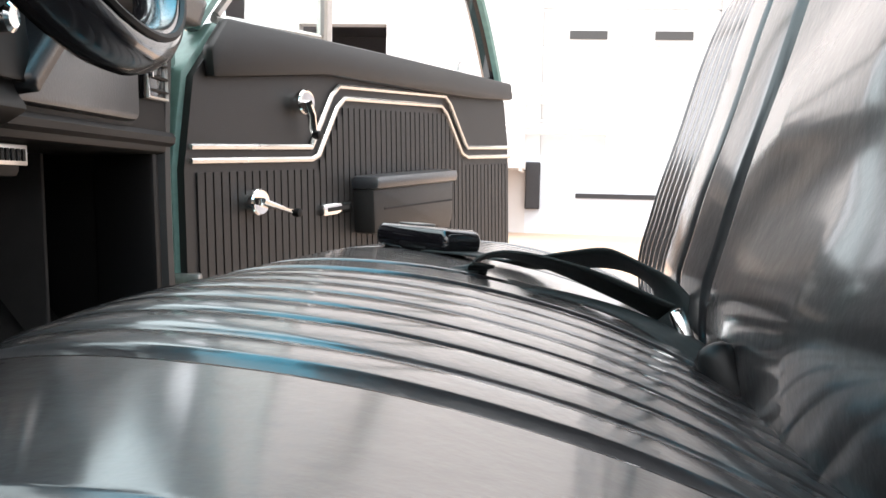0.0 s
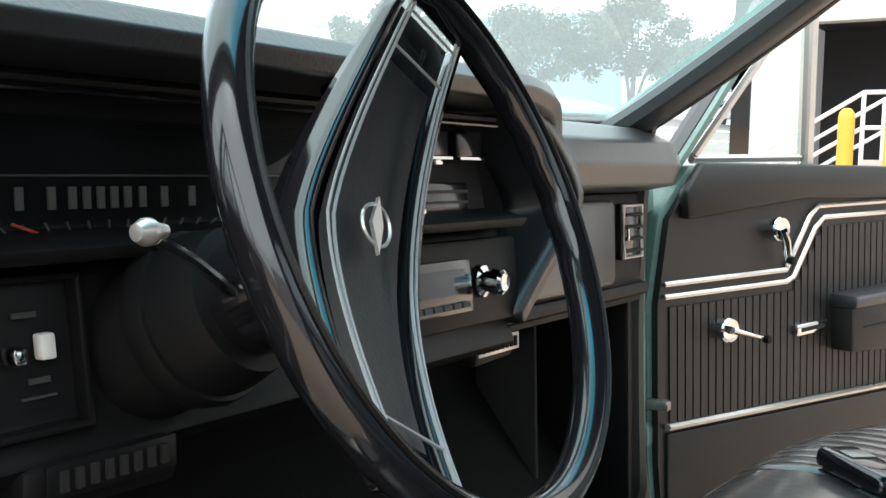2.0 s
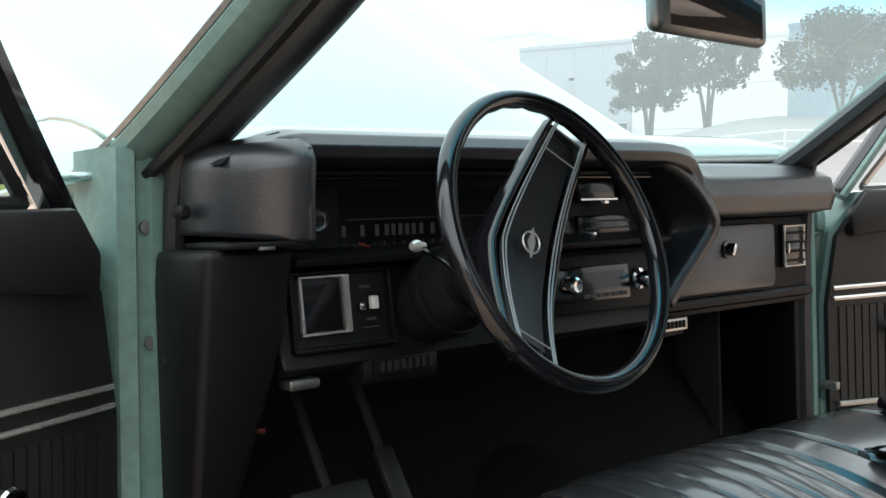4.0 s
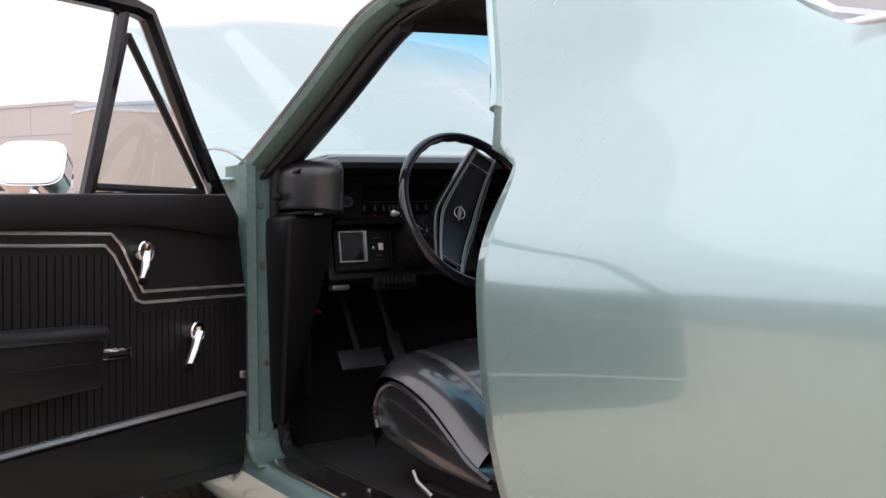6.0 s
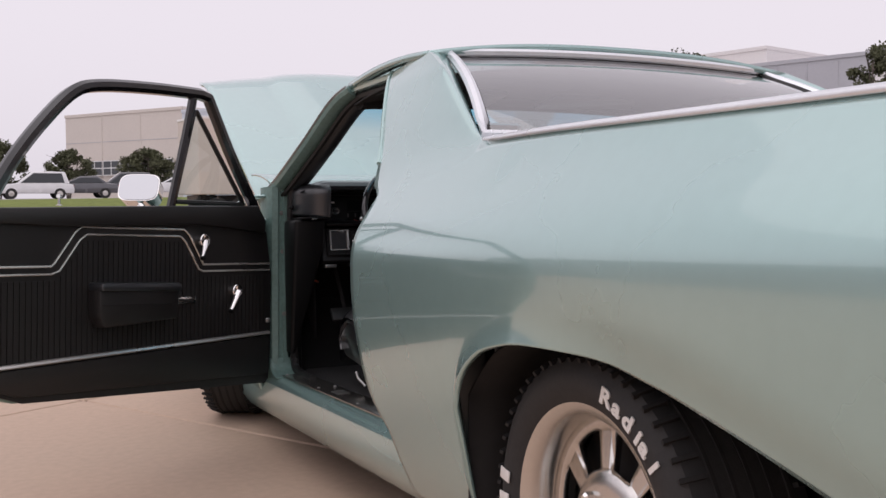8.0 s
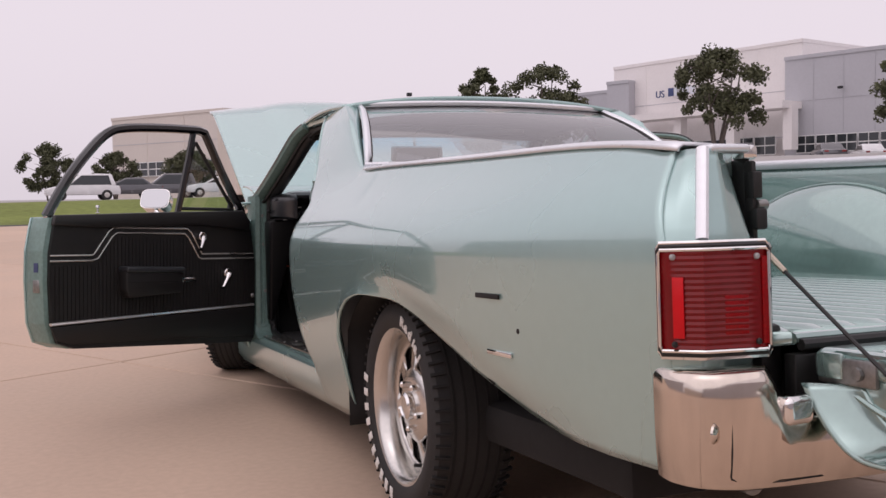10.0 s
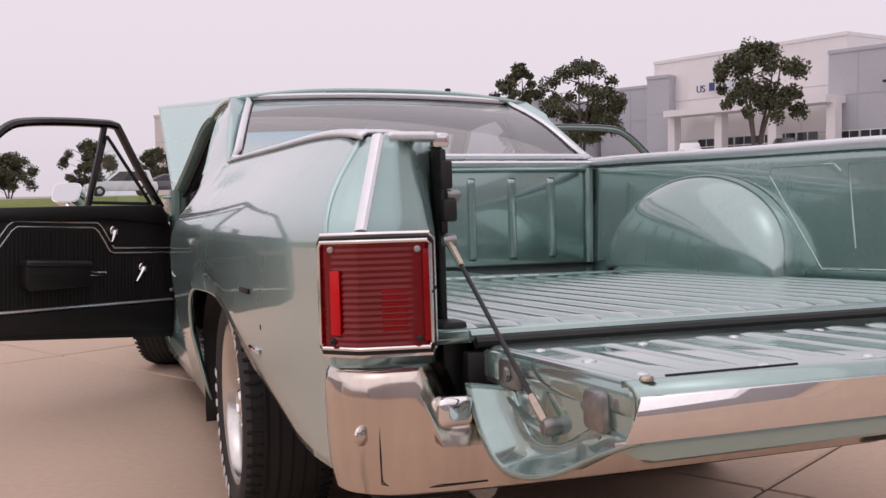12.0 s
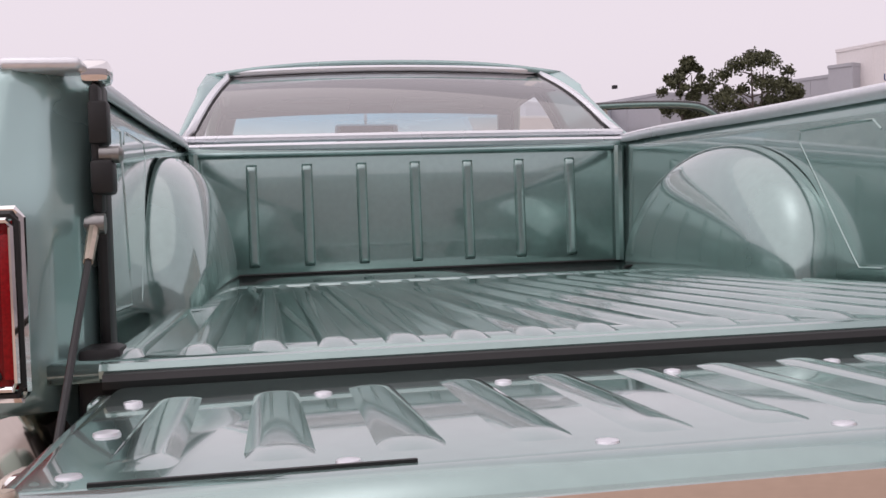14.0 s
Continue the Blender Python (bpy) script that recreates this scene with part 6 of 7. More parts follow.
spoke_sheet("spoke_body", 1.0, 0.010, GLOSSB, "glossy black spoke")
for sg in (-1, 1):
    b = bmn()
    sheet(b, lambda u, v: S(-0.19 + 0.38 * u, sg * curve(spoke, -0.19 + 0.38 * u) * (1.0 + 0.08 * v), 0.020 - (0.012 + 0.022 * (1 - abs(1 - 2 * u) ** 2)) * v), 30, 3)
    part("spoke_side", b, GLOSSB, steer, "glossy rolled edge of the spoke", smooth=60, solid=0.006)
spoke_sheet("spoke_pad", 0.74, 0.016, VINYL, "grained black horn pad", -0.145, 0.145)
for sg in (-1, 1):
    for k, r in ((0.74, 0.0013), (0.84, 0.0011)):
        part("spoke_line", tubed([S(-0.183 + 0.366 * i / 24, sg * curve(spoke, -0.183 + 0.366 * i / 24) * k, 0.0285) for i in range(25)], r, 5), DULLSILVER, steer)
    part("spoke_line", tubed([S(sg * 0.145, curve(spoke, 0.145) * 0.74 * t, 0.0285) for t in (-1, -0.3, 0.3, 1)], 0.0012, 5), DULLSILVER, steer)
    part("spoke_line", tubed([S(sg * 0.175, curve(spoke, 0.175) * 0.74 * t, 0.0285) for t in (-1, -0.3, 0.3, 1)], 0.0012, 5), DULLSILVER, steer)
part("horn_emblem", tubed([S(0.016 + 0.015 * math.cos(2 * math.pi * i / 24), 0.015 * math.sin(2 * math.pi * i / 24), 0.0285) for i in range(24)], 0.0014, 6, closed=True), SILVER, steer, "round bright emblem, plain")
part("emblem_bar", prismed([(-0.006, -0.004), (0.018, -0.006), (0.037, 0.003), (0.016, 0.006)], S, 0.027, 0.030), SILVER, steer)
part("hub_shroud", lathed([(0.042, -0.14), (0.048, -0.09), (0.052, -0.058), (0.044, -0.036), (0.0, -0.030)], 32), GLOSSB, steer)
part("column", lathed([(0.062, -0.40), (0.062, -0.16), (0.055, -0.13), (0.0, -0.13)], 28), PLASTIC, steer, "black steering column")
part("column_ring", lathed([(0.066, -0.19), (0.068, -0.18), (0.066, -0.17), (0.0, -0.17)], 28), PLASTIC, steer)
knob_at = SM.inverted() @ Vector((-0.530, 2.017, 0.986))
root = Vector((-0.05, 0.0, -0.10))
part("signal_lever", tubed([root, root.lerp(knob_at, 0.5) + Vector((0, 0.004, 0)), root.lerp(knob_at, 0.92)], [0.0042, 0.0038, 0.0045], 8), CHROME, steer, "chrome turn signal lever")
part("lever_knob", lathed([(0.0, -0.009), (0.005, -0.008), (0.008, -0.002), (0.008, 0.002), (0.005, 0.008), (0.004, 0.014), (0.0, 0.015)], 16, Matrix.Translation(knob_at) @ Matrix.Rotation(math.pi / 2, 4, "Y")), SILVER, steer, "round lever knob")
part("shift_lever", tubed([(0.05, 0.0, -0.10), (0.10, 0.06, -0.10), (0.152, 0.145, -0.10)], 0.005, 8), CHROME, steer)
part("shift_knob", lathed([(0, -0.012), (0.012, -0.006), (0.013, 0.004), (0.009, 0.018), (0, 0.022)], 14, Matrix.Translation((0.154, 0.158, -0.10))), GLOSSB, steer)

# pedals
for x, y, z, w, h, nm in ((-0.52, 2.25, 0.608, 0.13, 0.06, "brake_pedal"), (-0.408, 2.26, 0.622, 0.036, 0.11, "throttle_pedal")):
    part(nm, boxed((0, 0, 0), (w, 0.016, h), 0.006), SEAL, car, "black rubber pedal", m=pose(x, y, z, -35, 0, 0))
    part("pedal_arm", tubed([(x, y + 0.02, z + 0.02), (x, y + 0.10, z + 0.14), (x, y + 0.18, z + 0.24)], 0.008, 6), DARK, car)
part("loose_wire", tubed(smooth_line([(-0.69, 2.24, 0.76), (-0.68, 2.20, 0.752), (-0.66, 2.20, 0.748), (-0.645, 2.22, 0.742)], 5), 0.0035, 6), ORANGE, car, "loose orange wire under the dash")
part("floor_mat", boxed((-0.42, 2.0, 0.365), (0.46, 0.42, 0.008), 0.003), SEAL, car)
# interior mirror
mir = part("rearview_mirror", boxed((0, 0, 0), (0.30, 0.03, 0.088), 0.020, seg=3), STEEL, car, "rear-view mirror on a stalk", m=pose(0.0, 1.965, 1.318, 0, 0, 4))
part("mirror_glass", boxed((0, -0.016, 0), (0.25, 0.002, 0.068)), MIRROR, mir)
part("mirror_stalk", tubed([(0, 0.01, 0.02), (0, 0.03, 0.06), (0, 0.02, 0.10)], 0.007, 8), STEEL, mir)
for s in (-1, 1):
    part("sun_visor", boxed((s * 0.33, 1.70, 1.415), (0.46, 0.17, 0.018), 0.008, Matrix.Rotation(radians(-8), 3, "X")), VINYL, car, "black sun visor")

# ---- ground, lawn bank and distance ----
EYE0 = Vector((-1.5, -2.5, 0))


def bank_height(az):
    return curve([(-60, 0.4), (-5, 0.85), (12, 1.05), (22, 2.2), (30, 2.9), (47, 2.9), (53, 4.3), (62, 4.0), (72, 3.0), (80, 0.0), (100, 0.0)], az)


def land(x, y):
    d = Vector((x, y, 0)) - EYE0
    r, az = d.length, math.degrees(math.atan2(d.x, d.y))
    if az < -60 or az > 80:
        return -0.03
    t = max(0.0, min(1.0, (r - 44) / 16))
    return -0.03 + (bank_height(az) + 0.03) * t * t * (3 - 2 * t)


bm = bmn()
radii = [0, 8, 16, 24, 32, 40, 44, 47, 50, 53, 56, 60, 66, 75, 90, 120, 200, 500, 1500, 4000]
rows = []
for i in range(180):
    a = radians(2 * i)
    rows.append([bm.verts.new((EYE0.x + r * math.sin(a), EYE0.y + r * math.cos(a), land(EYE0.x + r * math.sin(a), EYE0.y + r * math.cos(a)))) for r in radii[1:]])
mid = bm.verts.new((EYE0.x, EYE0.y, -0.03))
for i in range(180):
    p, q = rows[i], rows[(i + 1) % 180]
    bm.faces.new((mid, q[0], p[0]))
    for j in range(len(radii) - 2):
        bm.faces.new((p[j], q[j], q[j + 1], p[j + 1]))
bmesh.ops.recalc_face_normals(bm, faces=bm.faces[:])
for f in bm.faces:
    c0 = f.calc_center_median() - EYE0
    az0 = math.degrees(math.atan2(c0.x, c0.y))
    if az0 > 19 or c0.length > 62:
        f.material_index = 1
ground = tagged(part("ground", bm, GRASS, None, "mown lawn rising to a low bank", smooth=60), "mown lawn rising to a low bank", "ground", kind="structure")
ground.data.materials.append(LOTGREY)
lot = bmn()
box(lot, (0, 0, -0.02), (84, 80, 0.02))
filler = tagged(part("yard_base", lot, GROUT, None, "dark joints between the concrete slabs", smooth=0, m=pose(0, 4, 0)), "dark joints between concrete slabs", "joint", kind="structure")
pavement = tagged(new("pavement"), "pinkish concrete yard cast in square slabs", "pavement", kind="structure")
E1, E2 = Vector((0.871, 0.491, 0)), Vector((-0.491, 0.871, 0))
P0 = Vector((-0.83, 2.48, 0)) - E2 * (E2.dot(Vector((-0.83, 2.48, 0)) - Vector((0.90, -0.38, 0))))
SL = 4.55
slab_bm = boxed((0, 0, -0.05), (SL - 0.014, SL - 0.014, 0.10), 0.006, seg=1)
slab_me = bpy.data.meshes.new("slab")
slab_bm.to_mesh(slab_me)
slab_bm.free()
slab_me.materials.append(CONC)
turn = Matrix.Rotation(math.atan2(E1.y, E1.x), 4, "Z")
for i in range(-8, 9):
    for j in range(-7, 9):
        c = P0 + E1 * SL * (i + 0.5) + E2 * SL * (j + 0.5)
        if abs(c.x) > 36 or abs(c.y - 4) > 34:
            continue
        ob = new("slab", slab_me)
        ob.parent = pavement
        ob.matrix_basis = Matrix.Translation(c + Vector((0, 0, random.uniform(-0.002, 0.0)))) @ turn


# ---- buildings ----
def polar(az, d, z=0.0):
    return Vector((EYE0.x + d * math.sin(radians(az)), EYE0.y + d * math.cos(radians(az)), z))


def wall_block(parent, a, b, z0, z1, depth, material, name="wall", joints=0, cap=0.35):
    """A tall tilt-up wall between the ground points a and b, with upright joints and a coping."""
    d = (b - a)
    n = Vector((d.y, -d.x, 0)).normalized()
    if n.dot(EYE0 - a) > 0:
        n = -n
    mid_, ln = (a + b) / 2 + n * depth / 2, d.length
    rot = Matrix.Rotation(math.atan2(d.y, d.x), 3, "Z")
    w = part(name, boxed((mid_.x, mid_.y, (z0 + z1) / 2), (ln, depth, z1 - z0), 0, rot), material, parent, smooth=0)
    part("coping", boxed((mid_.x - n.x * 0.05, mid_.y - n.y * 0.05, z1 + cap / 2), (ln + 0.1, depth + 0.1, cap), 0, rot), material, parent, smooth=0)
    for i in range(1, joints + 1):
        p = a + d * (i / (joints + 1)) - n * 0.01
        part("wall_joint", boxed((p.x, p.y, (z0 + z1) / 2), (0.05, 0.06, z1 - z0 - 0.2), 0, rot), material, parent, smooth=0)
    for z in (z0 + (z1 - z0) * 0.36, z0 + (z1 - z0) * 0.68):
        p = (a + b) / 2 - n * 0.01
        part("wall_joint", boxed((p.x, p.y, z), (ln - 0.2, 0.05, 0.06), 0, rot), WALLG, parent, smooth=0)
    return n, rot


def window_row(parent, a, b, z, h, count, out):
    d = b - a
    rot = Matrix.Rotation(math.atan2(d.y, d.x), 3, "Z")
    w = d.length / count
    for i in range(count):
        p = a + d * ((i + 0.5) / count) + out
        f = part("window", boxed((p.x, p.y, z), (w * 0.94, 0.10, h), 0, rot), RAILW, parent, smooth=0)
        q = p + out.normalized() * 0.04
        for k in (-1, 1):
            e = q + d.normalized() * k * w * 0.235
            part("pane", boxed((e.x, e.y, z + h * 0.24), (w * 0.43, 0.06, h * 0.42), 0, rot), WINDARK, f, smooth=0)
            part("pane", boxed((e.x, e.y, z - h * 0.24), (w * 0.43, 0.06, h * 0.42), 0, rot), WINDARK, f, smooth=0)


us = tagged(new("warehouse"), "long white and grey tilt-up warehouse beyond the bank", "building")
A1, A2, A3 = polar(32.2, 119), polar(42.3, 103), polar(47.5, 97)
A4, A5 = polar(55.5, 93), polar(63.5, 88)
n1, r1 = wall_block(us, A1, A2, 1.0, 15.2, 30, WALLW, joints=4)
n2, r2 = wall_block(us, polar(41.4, 102.5), A3, 1.0, 13.4, 20, WALLG, joints=3)
wall_block(us, A3, A4, 1.0, 13.0, 20, WALLW, joints=3)
wall_block(us, A4, A5, 1.0, 13.6, 20, WALLD, joints=3)
wall_block(us, A5, polar(75, 84), 1.0, 12.0, 20, WALLW, joints=3)
wall_block(us, polar(29.2, 128), polar(32.6, 122), 1.0, 13.0, 20, WALLG, joints=1)
wall_block(us, polar(31.8, 117), polar(33.0, 115.5), 1.0, 13.3, 6, WALLG)
# entrance canopy, recess and windows
mid_c = (polar(33.5, 114) + polar(41.5, 100)) / 2
d_c = polar(41.6, 99.5) - polar(33.0, 113)
rot_c = Matrix.Rotation(math.atan2(d_c.y, d_c.x), 3, "Z")
part("canopy", boxed((mid_c.x, mid_c.y, 9.0), (d_c.length, 3.0, 0.7), 0, rot_c), WALLW, us, smooth=0)
for k in (-0.5, -0.17, 0.17, 0.5):
    p = mid_c + d_c * k * 0.98
    part("canopy_pier", boxed((p.x, p.y, 6.8), (1.0, 1.0, 4.2), 0, rot_c), WALLW, us, smooth=0)
window_row(us, polar(34.6, 114.2), polar(41.0, 103.2), 5.3, 1.9, 6, -n1 * 0.1)
window_row(us, polar(42.0, 101.5), polar(47.3, 96.8), 5.2, 1.7, 5, -n2 * 0.1)
part("wall_lamp", boxed(tuple(polar(44.2, 99.2, 10.3)), (0.3, 0.4, 0.22)), DOCKDARK, us, smooth=0)
part("coping_lamp", boxed(tuple(polar(20.5, 120, 13.0)), (0.5, 0.6, 0.4)), DOCKDARK, us, smooth=0)
# sign: two letters that can be read, the rest as plain bars
sd = (A2 - A1).normalized()
sp_ = polar(34.5, 113.8, 11.3)
c = bpy.data.curves.new("sign_letters", "FONT")
c.body, c.size, c.extrude = "US", 1.1, 0.05
tmp = bpy.data.objects.new("sign_letters", c)
me = bpy.data.meshes.new_from_object(tmp)
bpy.data.objects.remove(tmp)
me.materials.append(SIGNBLUE)
ob = new("sign_letters", me)
ob.parent = us
sm = Matrix.Identity(4)
sm.col[0][:3], sm.col[1][:3], sm.col[2][:3], sm.col[3][:3] = sd, (0, 0, 1), sd.cross(Vector((0, 0, 1))), sp_
ob.matrix_basis = sm
tagged(ob, "dark blue wall sign letters")
for i, w_ in enumerate((0.7, 0.5, 0.6, 0.55, 0.6)):
    q = sp_ + sd * (2.2 + 0.75 * i)
    part("sign_bar", boxed((q.x, q.y, q.z + 0.48), (w_, 0.12, 0.9), 0, Matrix.Rotation(math.atan2(sd.y, sd.x), 3, "Z")), WALLB if i else SIGNBLUE, us, smooth=0)

far = tagged(new("office_building"), "low beige office building beyond the lawn", "building")
wall_block(far, polar(4.0, 135), polar(10.0, 118), 1.0, 11.0, 20, WALLT, joints=2)
wall_block(far, polar(10.0, 118), polar(15.5, 110), 1.0, 10.6, 20, WALLB, joints=2)
fa = polar(5.0, 131.5)
window_row(far, fa, polar(9.5, 118.8), 4.6, 1.8, 5, (EYE0 - fa).normalized() * 0.3)
far2 = tagged(new("grey_warehouse"), "grey warehouse in the distance", "building")
wall_block(far2, polar(16.5, 140), polar(23.0, 118), 1.0, 11.6, 25, WALLG, joints=3)

truck = tagged(new("box_trailer"), "plain beige box trailer parked on the far side of the yard", "trailer")
ta, tb = polar(9.8, 41), polar(19.5, 44)
d_t = tb - ta
rot_t = Matrix.Rotation(math.atan2(d_t.y, d_t.x), 3, "Z")
mt = (ta + tb) / 2
part("box_body", boxed((mt.x, mt.y, 2.55), (d_t.length, 2.4, 2.9), 0.04, rot_t), WALLT, truck, smooth=0)
part("box_edge", boxed((mt.x, mt.y, 4.03), (d_t.length + 0.04, 2.44, 0.10), 0.02, rot_t), RAILW, truck, smooth=0)
part("chassis", boxed((mt.x, mt.y, 0.95), (d_t.length * 0.95, 1.6, 0.25), 0.03, rot_t), DARK, truck, smooth=0)
for k in (-0.40, -0.28, 0.36):
    for e in (-1, 1):
        p = mt + d_t * k + Vector((-d_t.y, d_t.x, 0)).normalized() * e * 0.95
        part("trailer_wheel", lathed([(0.30, -0.14), (0.48, -0.13), (0.5, -0.10), (0.5, 0.10), (0.48, 0.13), (0.30, 0.14), (0.28, 0.08), (0, 0.08)], 20, Matrix.Translation((p.x, p.y, 0.5)) @ rot_t.to_4x4() @ Matrix.Rotation(math.pi / 2, 4, "X")), RUBBER, truck)

# ---- the loading dock beside the car ----
dock = tagged(new("dock_building"), "white loading dock building with tall roll-up doors", "building")
dock.matrix_basis = Matrix.Translation((0, 1.0, -0.16))
DX = 14.2


def dock_box(name, y0, y1, z0, z1, x0, x1, material, label="", bevel=0.0):
    return part(name, boxed(((x0 + x1) / 2, (y0 + y1) / 2, (z0 + z1) / 2), (x1 - x0, y1 - y0, z1 - z0), bevel), material, dock, label, smooth=0)


dock_box("wall", 4.45, 5.6, 0, 9.5, DX, DX + 0.3, DOCKWALL)
dock_box("wall", 3.10, 4.45, 3.25, 9.5, DX, DX + 0.3, DOCKWALL)
dock_box("wall", 0.95, 3.10, 0, 9.5, DX, DX + 0.3, DOCKWALL)
dock_box("dock_base", -30, 0.95, 0, 1.30, DX, DX + 0.3, WALLB)
dock_box("wall", -30, 0.95, 4.6, 9.5, DX, DX + 0.3, DOCKWALL)
dock_box("side_wall", 5.3, 5.6, 0, 9.5, DX, DX + 20, DOCKWALL)
# walls and ceiling inside the opening, their colour darkened to stand for shade
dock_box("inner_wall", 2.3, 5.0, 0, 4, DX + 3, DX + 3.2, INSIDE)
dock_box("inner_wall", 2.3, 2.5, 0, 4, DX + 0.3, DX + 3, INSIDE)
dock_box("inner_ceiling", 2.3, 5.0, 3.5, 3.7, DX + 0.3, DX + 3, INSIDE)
for k in range(7):
    y1 = 0.75 - 4.2 * k
    y0 = y1 - 2.6
    for i in range(6):
        dock_box("door_slat", y0, y1, 1.32 + 0.545 * i, 1.32 + 0.545 * (i + 1) - 0.02, DX + 0.06, DX + 0.12, DOORW, bevel=0.01)
    dock_box("door_window", y0 + 0.4, y0 + 0.95, 3.06, 3.18, DX + 0.045, DX + 0.062, GREYPAINT)
    dock_box("door_window", y1 - 0.95, y1 - 0.40, 3.06, 3.18, DX + 0.045, DX + 0.062, GREYPAINT)
    dock_box("wall", y0 - 1.6, y0, 1.30, 4.6, DX, DX + 0.3, DOCKWALL)
    for y in (y1 - 0.02, y0 - 0.18):
        dock_box("dock_bumper", y, y + 0.22, 0.52, 1.22, DX - 0.14, DX, DOCKDARK, "black rubber dock bumper", 0.02)
    dock_box("leveller_slot", y0 + 0.75, y1 - 0.55, 0.70, 0.77, DX - 0.02, DX + 0.01, DOCKDARK)
dock_box("wall", 0.75, 0.95, 1.30, 4.6, DX, DX + 0.3, DOCKWALL)
dock_box("roof", -30, 5.6, 9.5, 9.8, DX - 0.1, DX + 20, WALLG)
dock_box("personnel_door", 2.03, 2.62, 1.3, 3.25, DX - 0.04, DX, RAILW, "white steel door")
dock_box("landing", 0.95, 3.4, 1.10, 1.25, DX - 1.5, DX, DOCKWALL)
stairs = tagged(new("dock_stair"), "white steel handrails on the dock stair", "stair")
stairs.matrix_basis = Matrix.Translation((0, -0.2, -0.3))
for i in range(7):
    part("step", boxed((DX - 0.75, 4.6 + 0.28 * (i + 0.5), 1.18 - 0.17 * (i + 1)), (1.4, 0.29, 0.05), 0.005), DOCKWALL, stairs, smooth=0)
for xx in (DX - 1.45, DX - 0.1):
    for h in (0.55, 1.0):
        part("handrail", tubed([(xx, 0.95, 1.25 + h), (xx, 4.6, 1.25 + h), (xx, 6.56, 0.05 + h), (xx, 6.8, 0.05 + h)], 0.03, 8), RAILW, stairs)
    for y in (0.95, 2.2, 3.4, 4.6):
        part("rail_post", tubed([(xx, y, 1.2), (xx, y, 2.25)], 0.028, 8), RAILW, stairs)
    part("rail_post", tubed([(xx, 6.56, 0.0), (xx, 6.56, 1.05)], 0.028, 8), RAILW, stairs)
for y in (3.95, 4.5):
    b_ = tagged(part("bollard", lathed([(0.10, 0), (0.10, 1.60), (0.09, 1.67), (0.05, 1.72), (0, 1.73)], 18, Matrix.Translation((DX - 1.9, y, 0))), YELLOW, None), "yellow steel bollard beside the dock", "bollard", group="bollards by the dock")

# unseen walls added beside and behind the car, to be reflected in its paint
reflection_wall = tagged(new("reflection_wall"), "unseen plain grey and beige walls added for reflections in the car", "wall", kind="structure")
part("wall", boxed((-24, 26, 3.0), (0.4, 40, 6.0)), WALLG, reflection_wall, smooth=0)
part("wall", boxed((-24, -20, 2.0), (0.4, 50, 4.0)), WALLT, reflection_wall, smooth=0)
part("wall", boxed((-2, -17, 3.5), (43.5, 0.4, 7.0)), WALLG, reflection_wall, smooth=0)

# white fence rail along the foot of the bank
fence = tagged(new("white_rail_fence"), "low white rail fence along the bank", "fence")
pts = [polar(a, 52) + Vector((0, 0, land(*polar(a, 52)[:2]))) for a in range(50, 79, 4)]
for p, q in zip(pts, pts[1:]):
    for h in (0.5, 1.0):
        part("rail", tubed([p + Vector((0, 0, h)), q + Vector((0, 0, h))], 0.05, 6), RAILW, fence)
    part("post", tubed([p, p + Vector((0, 0, 1.1))], 0.06, 6), RAILW, fence)


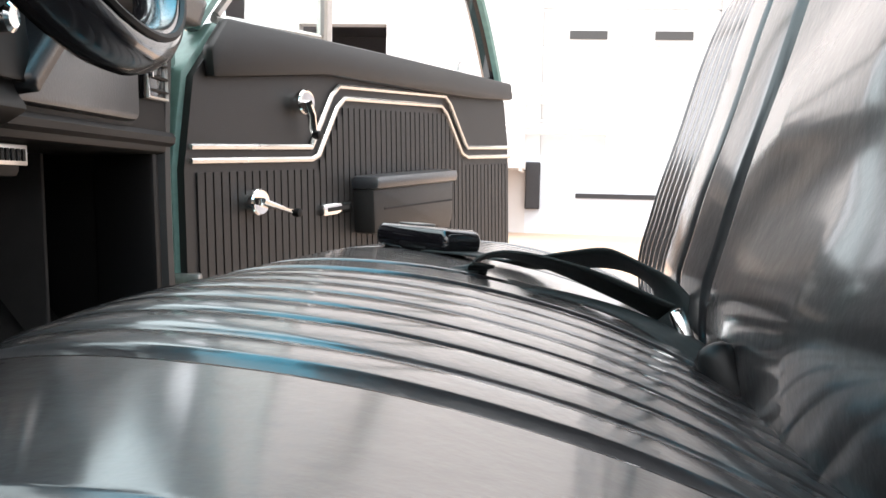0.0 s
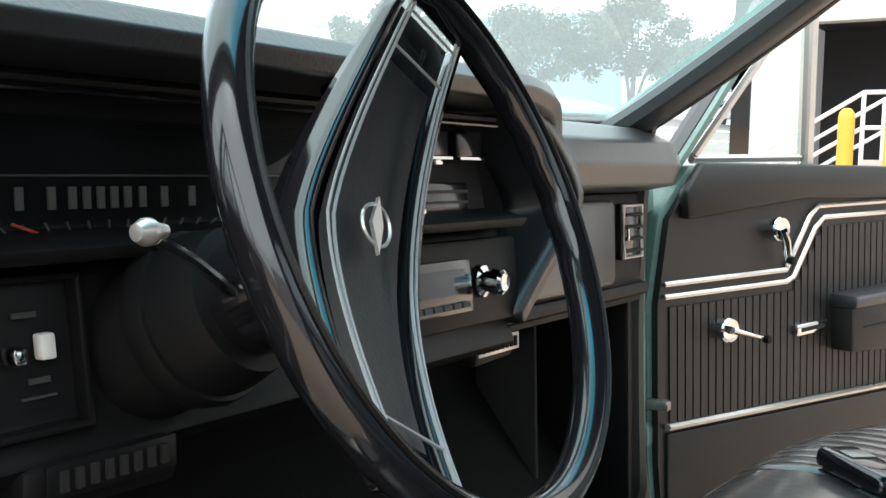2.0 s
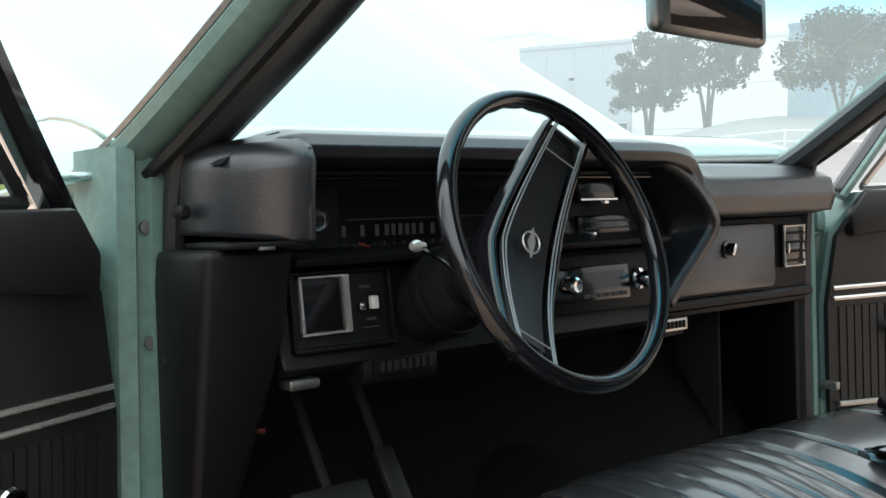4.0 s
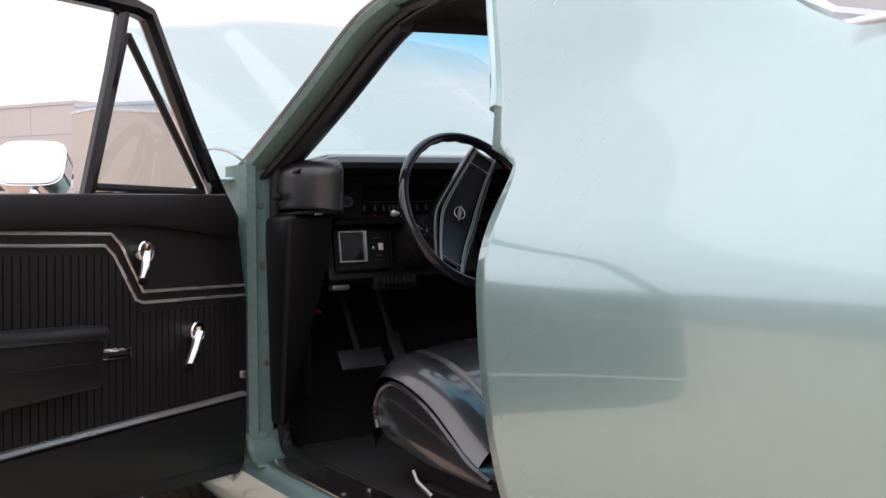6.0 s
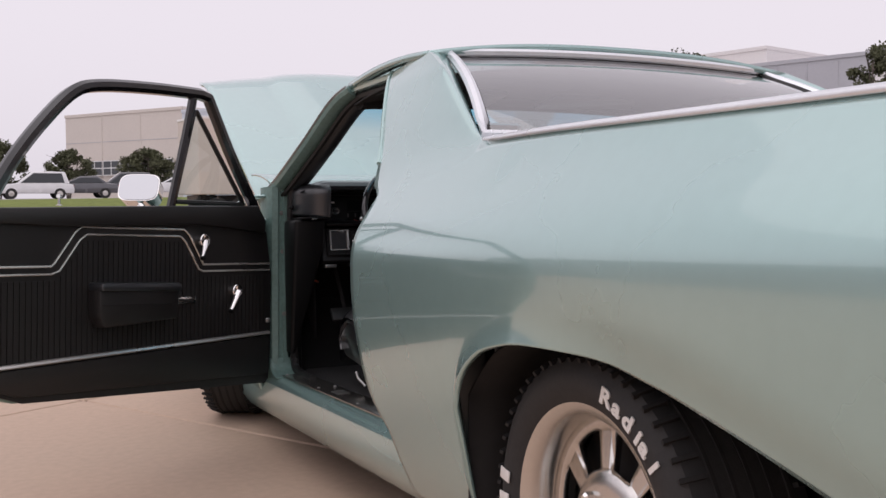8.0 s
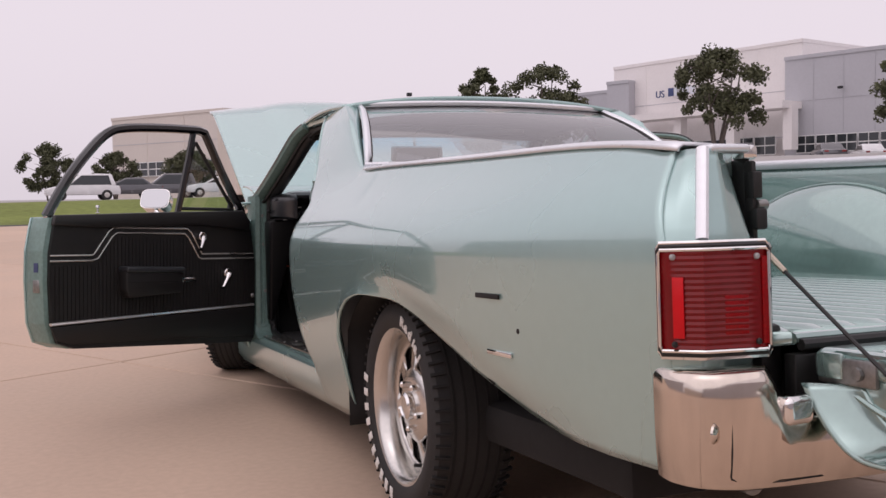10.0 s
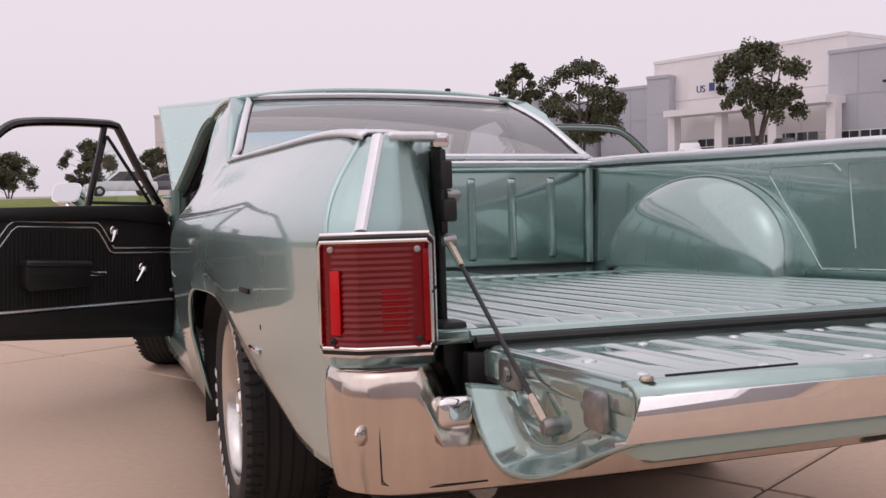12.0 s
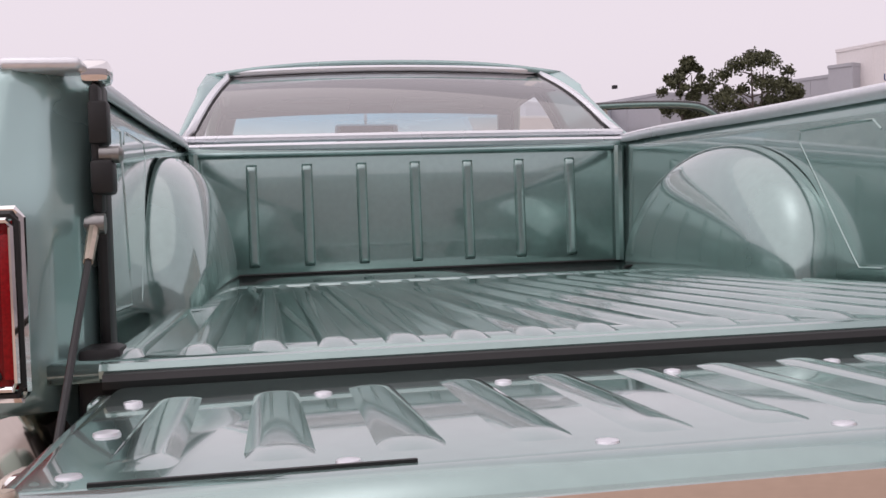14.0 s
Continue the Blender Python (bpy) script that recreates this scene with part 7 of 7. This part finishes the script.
# ---- trees ----
def tree(base, h, w, seed, stems=3, clear=0.28):
    rnd = random.Random(seed)
    top = tagged(new("tree"), "broad dark green tree on the lawn", "tree", group="trees round the yard")
    top.matrix_basis = Matrix.Translation(base)
    bm = bmn()
    tips = []
    for i in range(stems):
        a = 2 * math.pi * i / stems + rnd.uniform(0, 1)
        lean = rnd.uniform(0.10, 0.22) * w if stems > 1 else 0.03
        p0 = Vector((0.08 * math.cos(a), 0.08 * math.sin(a), -0.2))
        p1 = Vector((0.4 * lean * math.cos(a), 0.4 * lean * math.sin(a), h * clear * 0.9))
        p2 = Vector((lean * math.cos(a), lean * math.sin(a), h * 0.58))
        p3 = Vector((1.3 * lean * math.cos(a), 1.3 * lean * math.sin(a), h * 0.86))
        r = 0.018 * h
        tube(bm, smooth_line([p0, p1, p2, p3], 4), [r * (1.15 - 0.95 * k / 12) for k in range(13)], 7)
        for j in range(5):
            t = rnd.uniform(0.35, 0.95)
            s0 = p1.lerp(p3, t)
            b2 = rnd.uniform(0, 2 * math.pi)
            s1 = s0 + Vector((math.cos(b2) * w * 0.30, math.sin(b2) * w * 0.30, h * rnd.uniform(0.03, 0.16)))
            tube(bm, [s0, s0.lerp(s1, 0.5) + Vector((0, 0, 0.1)), s1], [r * 0.45, r * 0.3, r * 0.12], 5)
            tips.append(s1)
    part("trunk", bm, BARK, top, "several grey stems")
    verts, faces = [], []
    clumps = []
    for _ in range(66):
        a, rr = rnd.uniform(0, 2 * math.pi), math.sqrt(rnd.uniform(0, 1))
        z = rnd.uniform(clear + 0.06, 0.97)
        k = (z - clear) / (1 - clear)
        spread = (0.52 + 0.55 * math.sin(math.pi * min(1, k * 0.9 + 0.12))) * 0.5
        if k > 0.75:
            spread *= 1 - 0.75 * (k - 0.75) / 0.25
        clumps.append((Vector((math.cos(a) * rr * spread * w, math.sin(a) * rr * spread * w, z * h)), rnd.uniform(0.055, 0.125) * w))
    for c0, cr in clumps:
        for _ in range(170):
            d = Vector((rnd.gauss(0, 1), rnd.gauss(0, 1), rnd.gauss(0, 0.75)))
            p = c0 + d.normalized() * cr * rnd.uniform(0.35, 1.12)
            sz = rnd.uniform(0.08, 0.16) * (0.55 + h / 14)
            u = Vector((rnd.gauss(0, 1), rnd.gauss(0, 1), rnd.gauss(0, 1))).normalized()
            v = u.cross(Vector((rnd.gauss(0, 1), rnd.gauss(0, 1), rnd.gauss(0, 1)))).normalized()
            n = len(verts)
            verts += [p - u * sz, p + v * sz * 0.6, p + u * sz, p - v * sz * 0.6]
            faces.append((n, n + 1, n + 2, n + 3))
    me = bpy.data.meshes.new("crown")
    me.from_pydata([tuple(v) for v in verts], [], faces)
    me.materials.append(LEAF)
    cr = new("crown", me)
    cr.parent = top
    return top


def plant(az, d, h, w, seed, stems=3, clear=0.28, sink=0.0):
    p = polar(az, d)
    tree(Vector((p.x, p.y, land(p.x, p.y) - sink)), h, w, seed, stems, clear)


for az, d, h, w, seed, stems, clear in (
    (-3.5, 84, 3.4, 4.0, 1, 3, 0.2), (0.6, 88, 4.6, 4.2, 2, 2, 0.15), (4.0, 92, 4.0, 4.0, 3, 3, 0.25), (8.0, 84, 3.8, 4.2, 4, 3, 0.3), (11.5, 86, 4.0, 4.4, 5, 3, 0.3),
    (24.6, 92, 10.0, 4.8, 6, 2, 0.2), (28.2, 88, 9.5, 7.0, 7, 2, 0.2), (37.8, 80, 8.8, 7.0, 8, 4, 0.30), (48.0, 76, 8.0, 6.0, 9, 4, 0.32),
    (50.6, 62, 6.9, 5.6, 10, 3, 0.30), (57.3, 62, 5.8, 7.4, 11, 4, 0.30), (63.0, 60, 6.4, 7.4, 12, 4, 0.32), (70.0, 58, 6.4, 7.0, 13, 4, 0.34),
    (-9.0, 86, 3.6, 4.4, 15, 3, 0.2),
):
    plant(az, d, h, w, seed, stems, clear)


# ---- parked cars ----
def parked(az, d, yaw, paint, tall=False, lift=0.0, word="grey"):
    p = polar(az, d)
    top = tagged(new("parked_car"), f"{word} parked car on the lot above the lawn", "car", group="cars parked beyond the lawn")
    top.matrix_basis = Matrix.Translation((p.x, p.y, land(p.x, p.y) + lift)) @ Matrix.Rotation(radians(yaw), 4, "Z")
    hgt = 1.72 if tall else 1.46
    low = [(-2.25, 0.35), (-2.28, 0.62), (-2.2, 0.92), (-1.4, 1.0), (1.0, 0.98), (1.6, 0.92), (2.15, 0.80), (2.25, 0.6), (2.2, 0.35)]
    part("body", prismed(low, lambda a, b, e: Vector((a, e, b)), -0.88, 0.88, 0.07), paint, top, smooth=40)
    cab = [(-2.0 if tall else -1.6, 0.96), (-1.75 if tall else -1.0, hgt - 0.04), (-0.9, hgt), (0.15, hgt - 0.03), (1.05, 0.97)]
    part("cabin", prismed(cab, lambda a, b, e: Vector((a, e * (1 - 0.16 * (b - 0.96) / 0.6), b)), -0.82, 0.82, 0.05), paint, top, smooth=40)
    glassy = [(-1.7 if tall else -1.35, 1.0), (-1.55 if tall else -0.95, hgt - 0.12), (0.1, hgt - 0.12), (0.85, 1.0)]
    part("side_glass", prismed(glassy, lambda a, b, e: Vector((a, e * (1 - 0.16 * (b - 0.96) / 0.6), b)), -0.835, 0.835), WINDARK, top, smooth=0)
    part("windscreen", prismed([(-0.66, 1.0), (0.66, 1.0), (0.58, hgt - 0.1), (-0.58, hgt - 0.1)], lambda a, b, e: Vector((0.99 - (b - 1.0) * 1.62 + e, a, b + 0.02)), 0.0, 0.03), WINDARK, top, smooth=0)
    for x in (-1.4, 1.4):
        for e in (-1, 1):
            part("wheel", lathed([(0.18, -0.1), (0.32, -0.1), (0.34, -0.07), (0.34, 0.07), (0.32, 0.1), (0.18, 0.1), (0.16, 0.06), (0, 0.06)], 18, Matrix.Translation((x, e * 0.80, 0.34)) @ Matrix.Rotation(-e * math.pi / 2, 4, "X")), RUBBER, top)
            part("wheel_disc", lathed([(0.2, 0.0), (0.2, 0.02), (0.05, 0.04), (0, 0.04)], 14, Matrix.Translation((x, e * 0.86, 0.34)) @ Matrix.Rotation(-e * math.pi / 2, 4, "X")), SILVER, top)
    for e in (-0.62, 0.62):
        part("head_lamp", boxed((2.17, e, 0.70), (0.12, 0.34, 0.12), 0.03), SILVER, top)
        part("tail_light", boxed((-2.22, e, 0.80), (0.08, 0.30, 0.14), 0.02), CARR, top)


for az, d, yaw, paint, tall, lift, word in (
    (2.2, 68, 185, CARW, True, 0, "white"), (4.6, 70, 175, CARG, False, 0, "dark grey"), (6.6, 71, 180, CARG, True, 0, "dark grey"), (9.5, 70, 178, CARW, False, 0, "white"), (12.2, 70, 190, CARR, False, 0, "dark red"), (14.5, 69, 180, CARG, True, 0, "dark grey"),
    (34.2, 80, 60, CARW, False, 0, "white"), (39.2, 82, 55, CARG, True, 0, "dark grey"), (43.6, 80, 60, CARG, False, 0, "grey"), (45.6, 84, 60, CARW, False, 0, "white"),
    (68.5, 60, 80, CARW, False, 0, "white"),
):
    parked(az, d, yaw, paint, tall, lift, word)
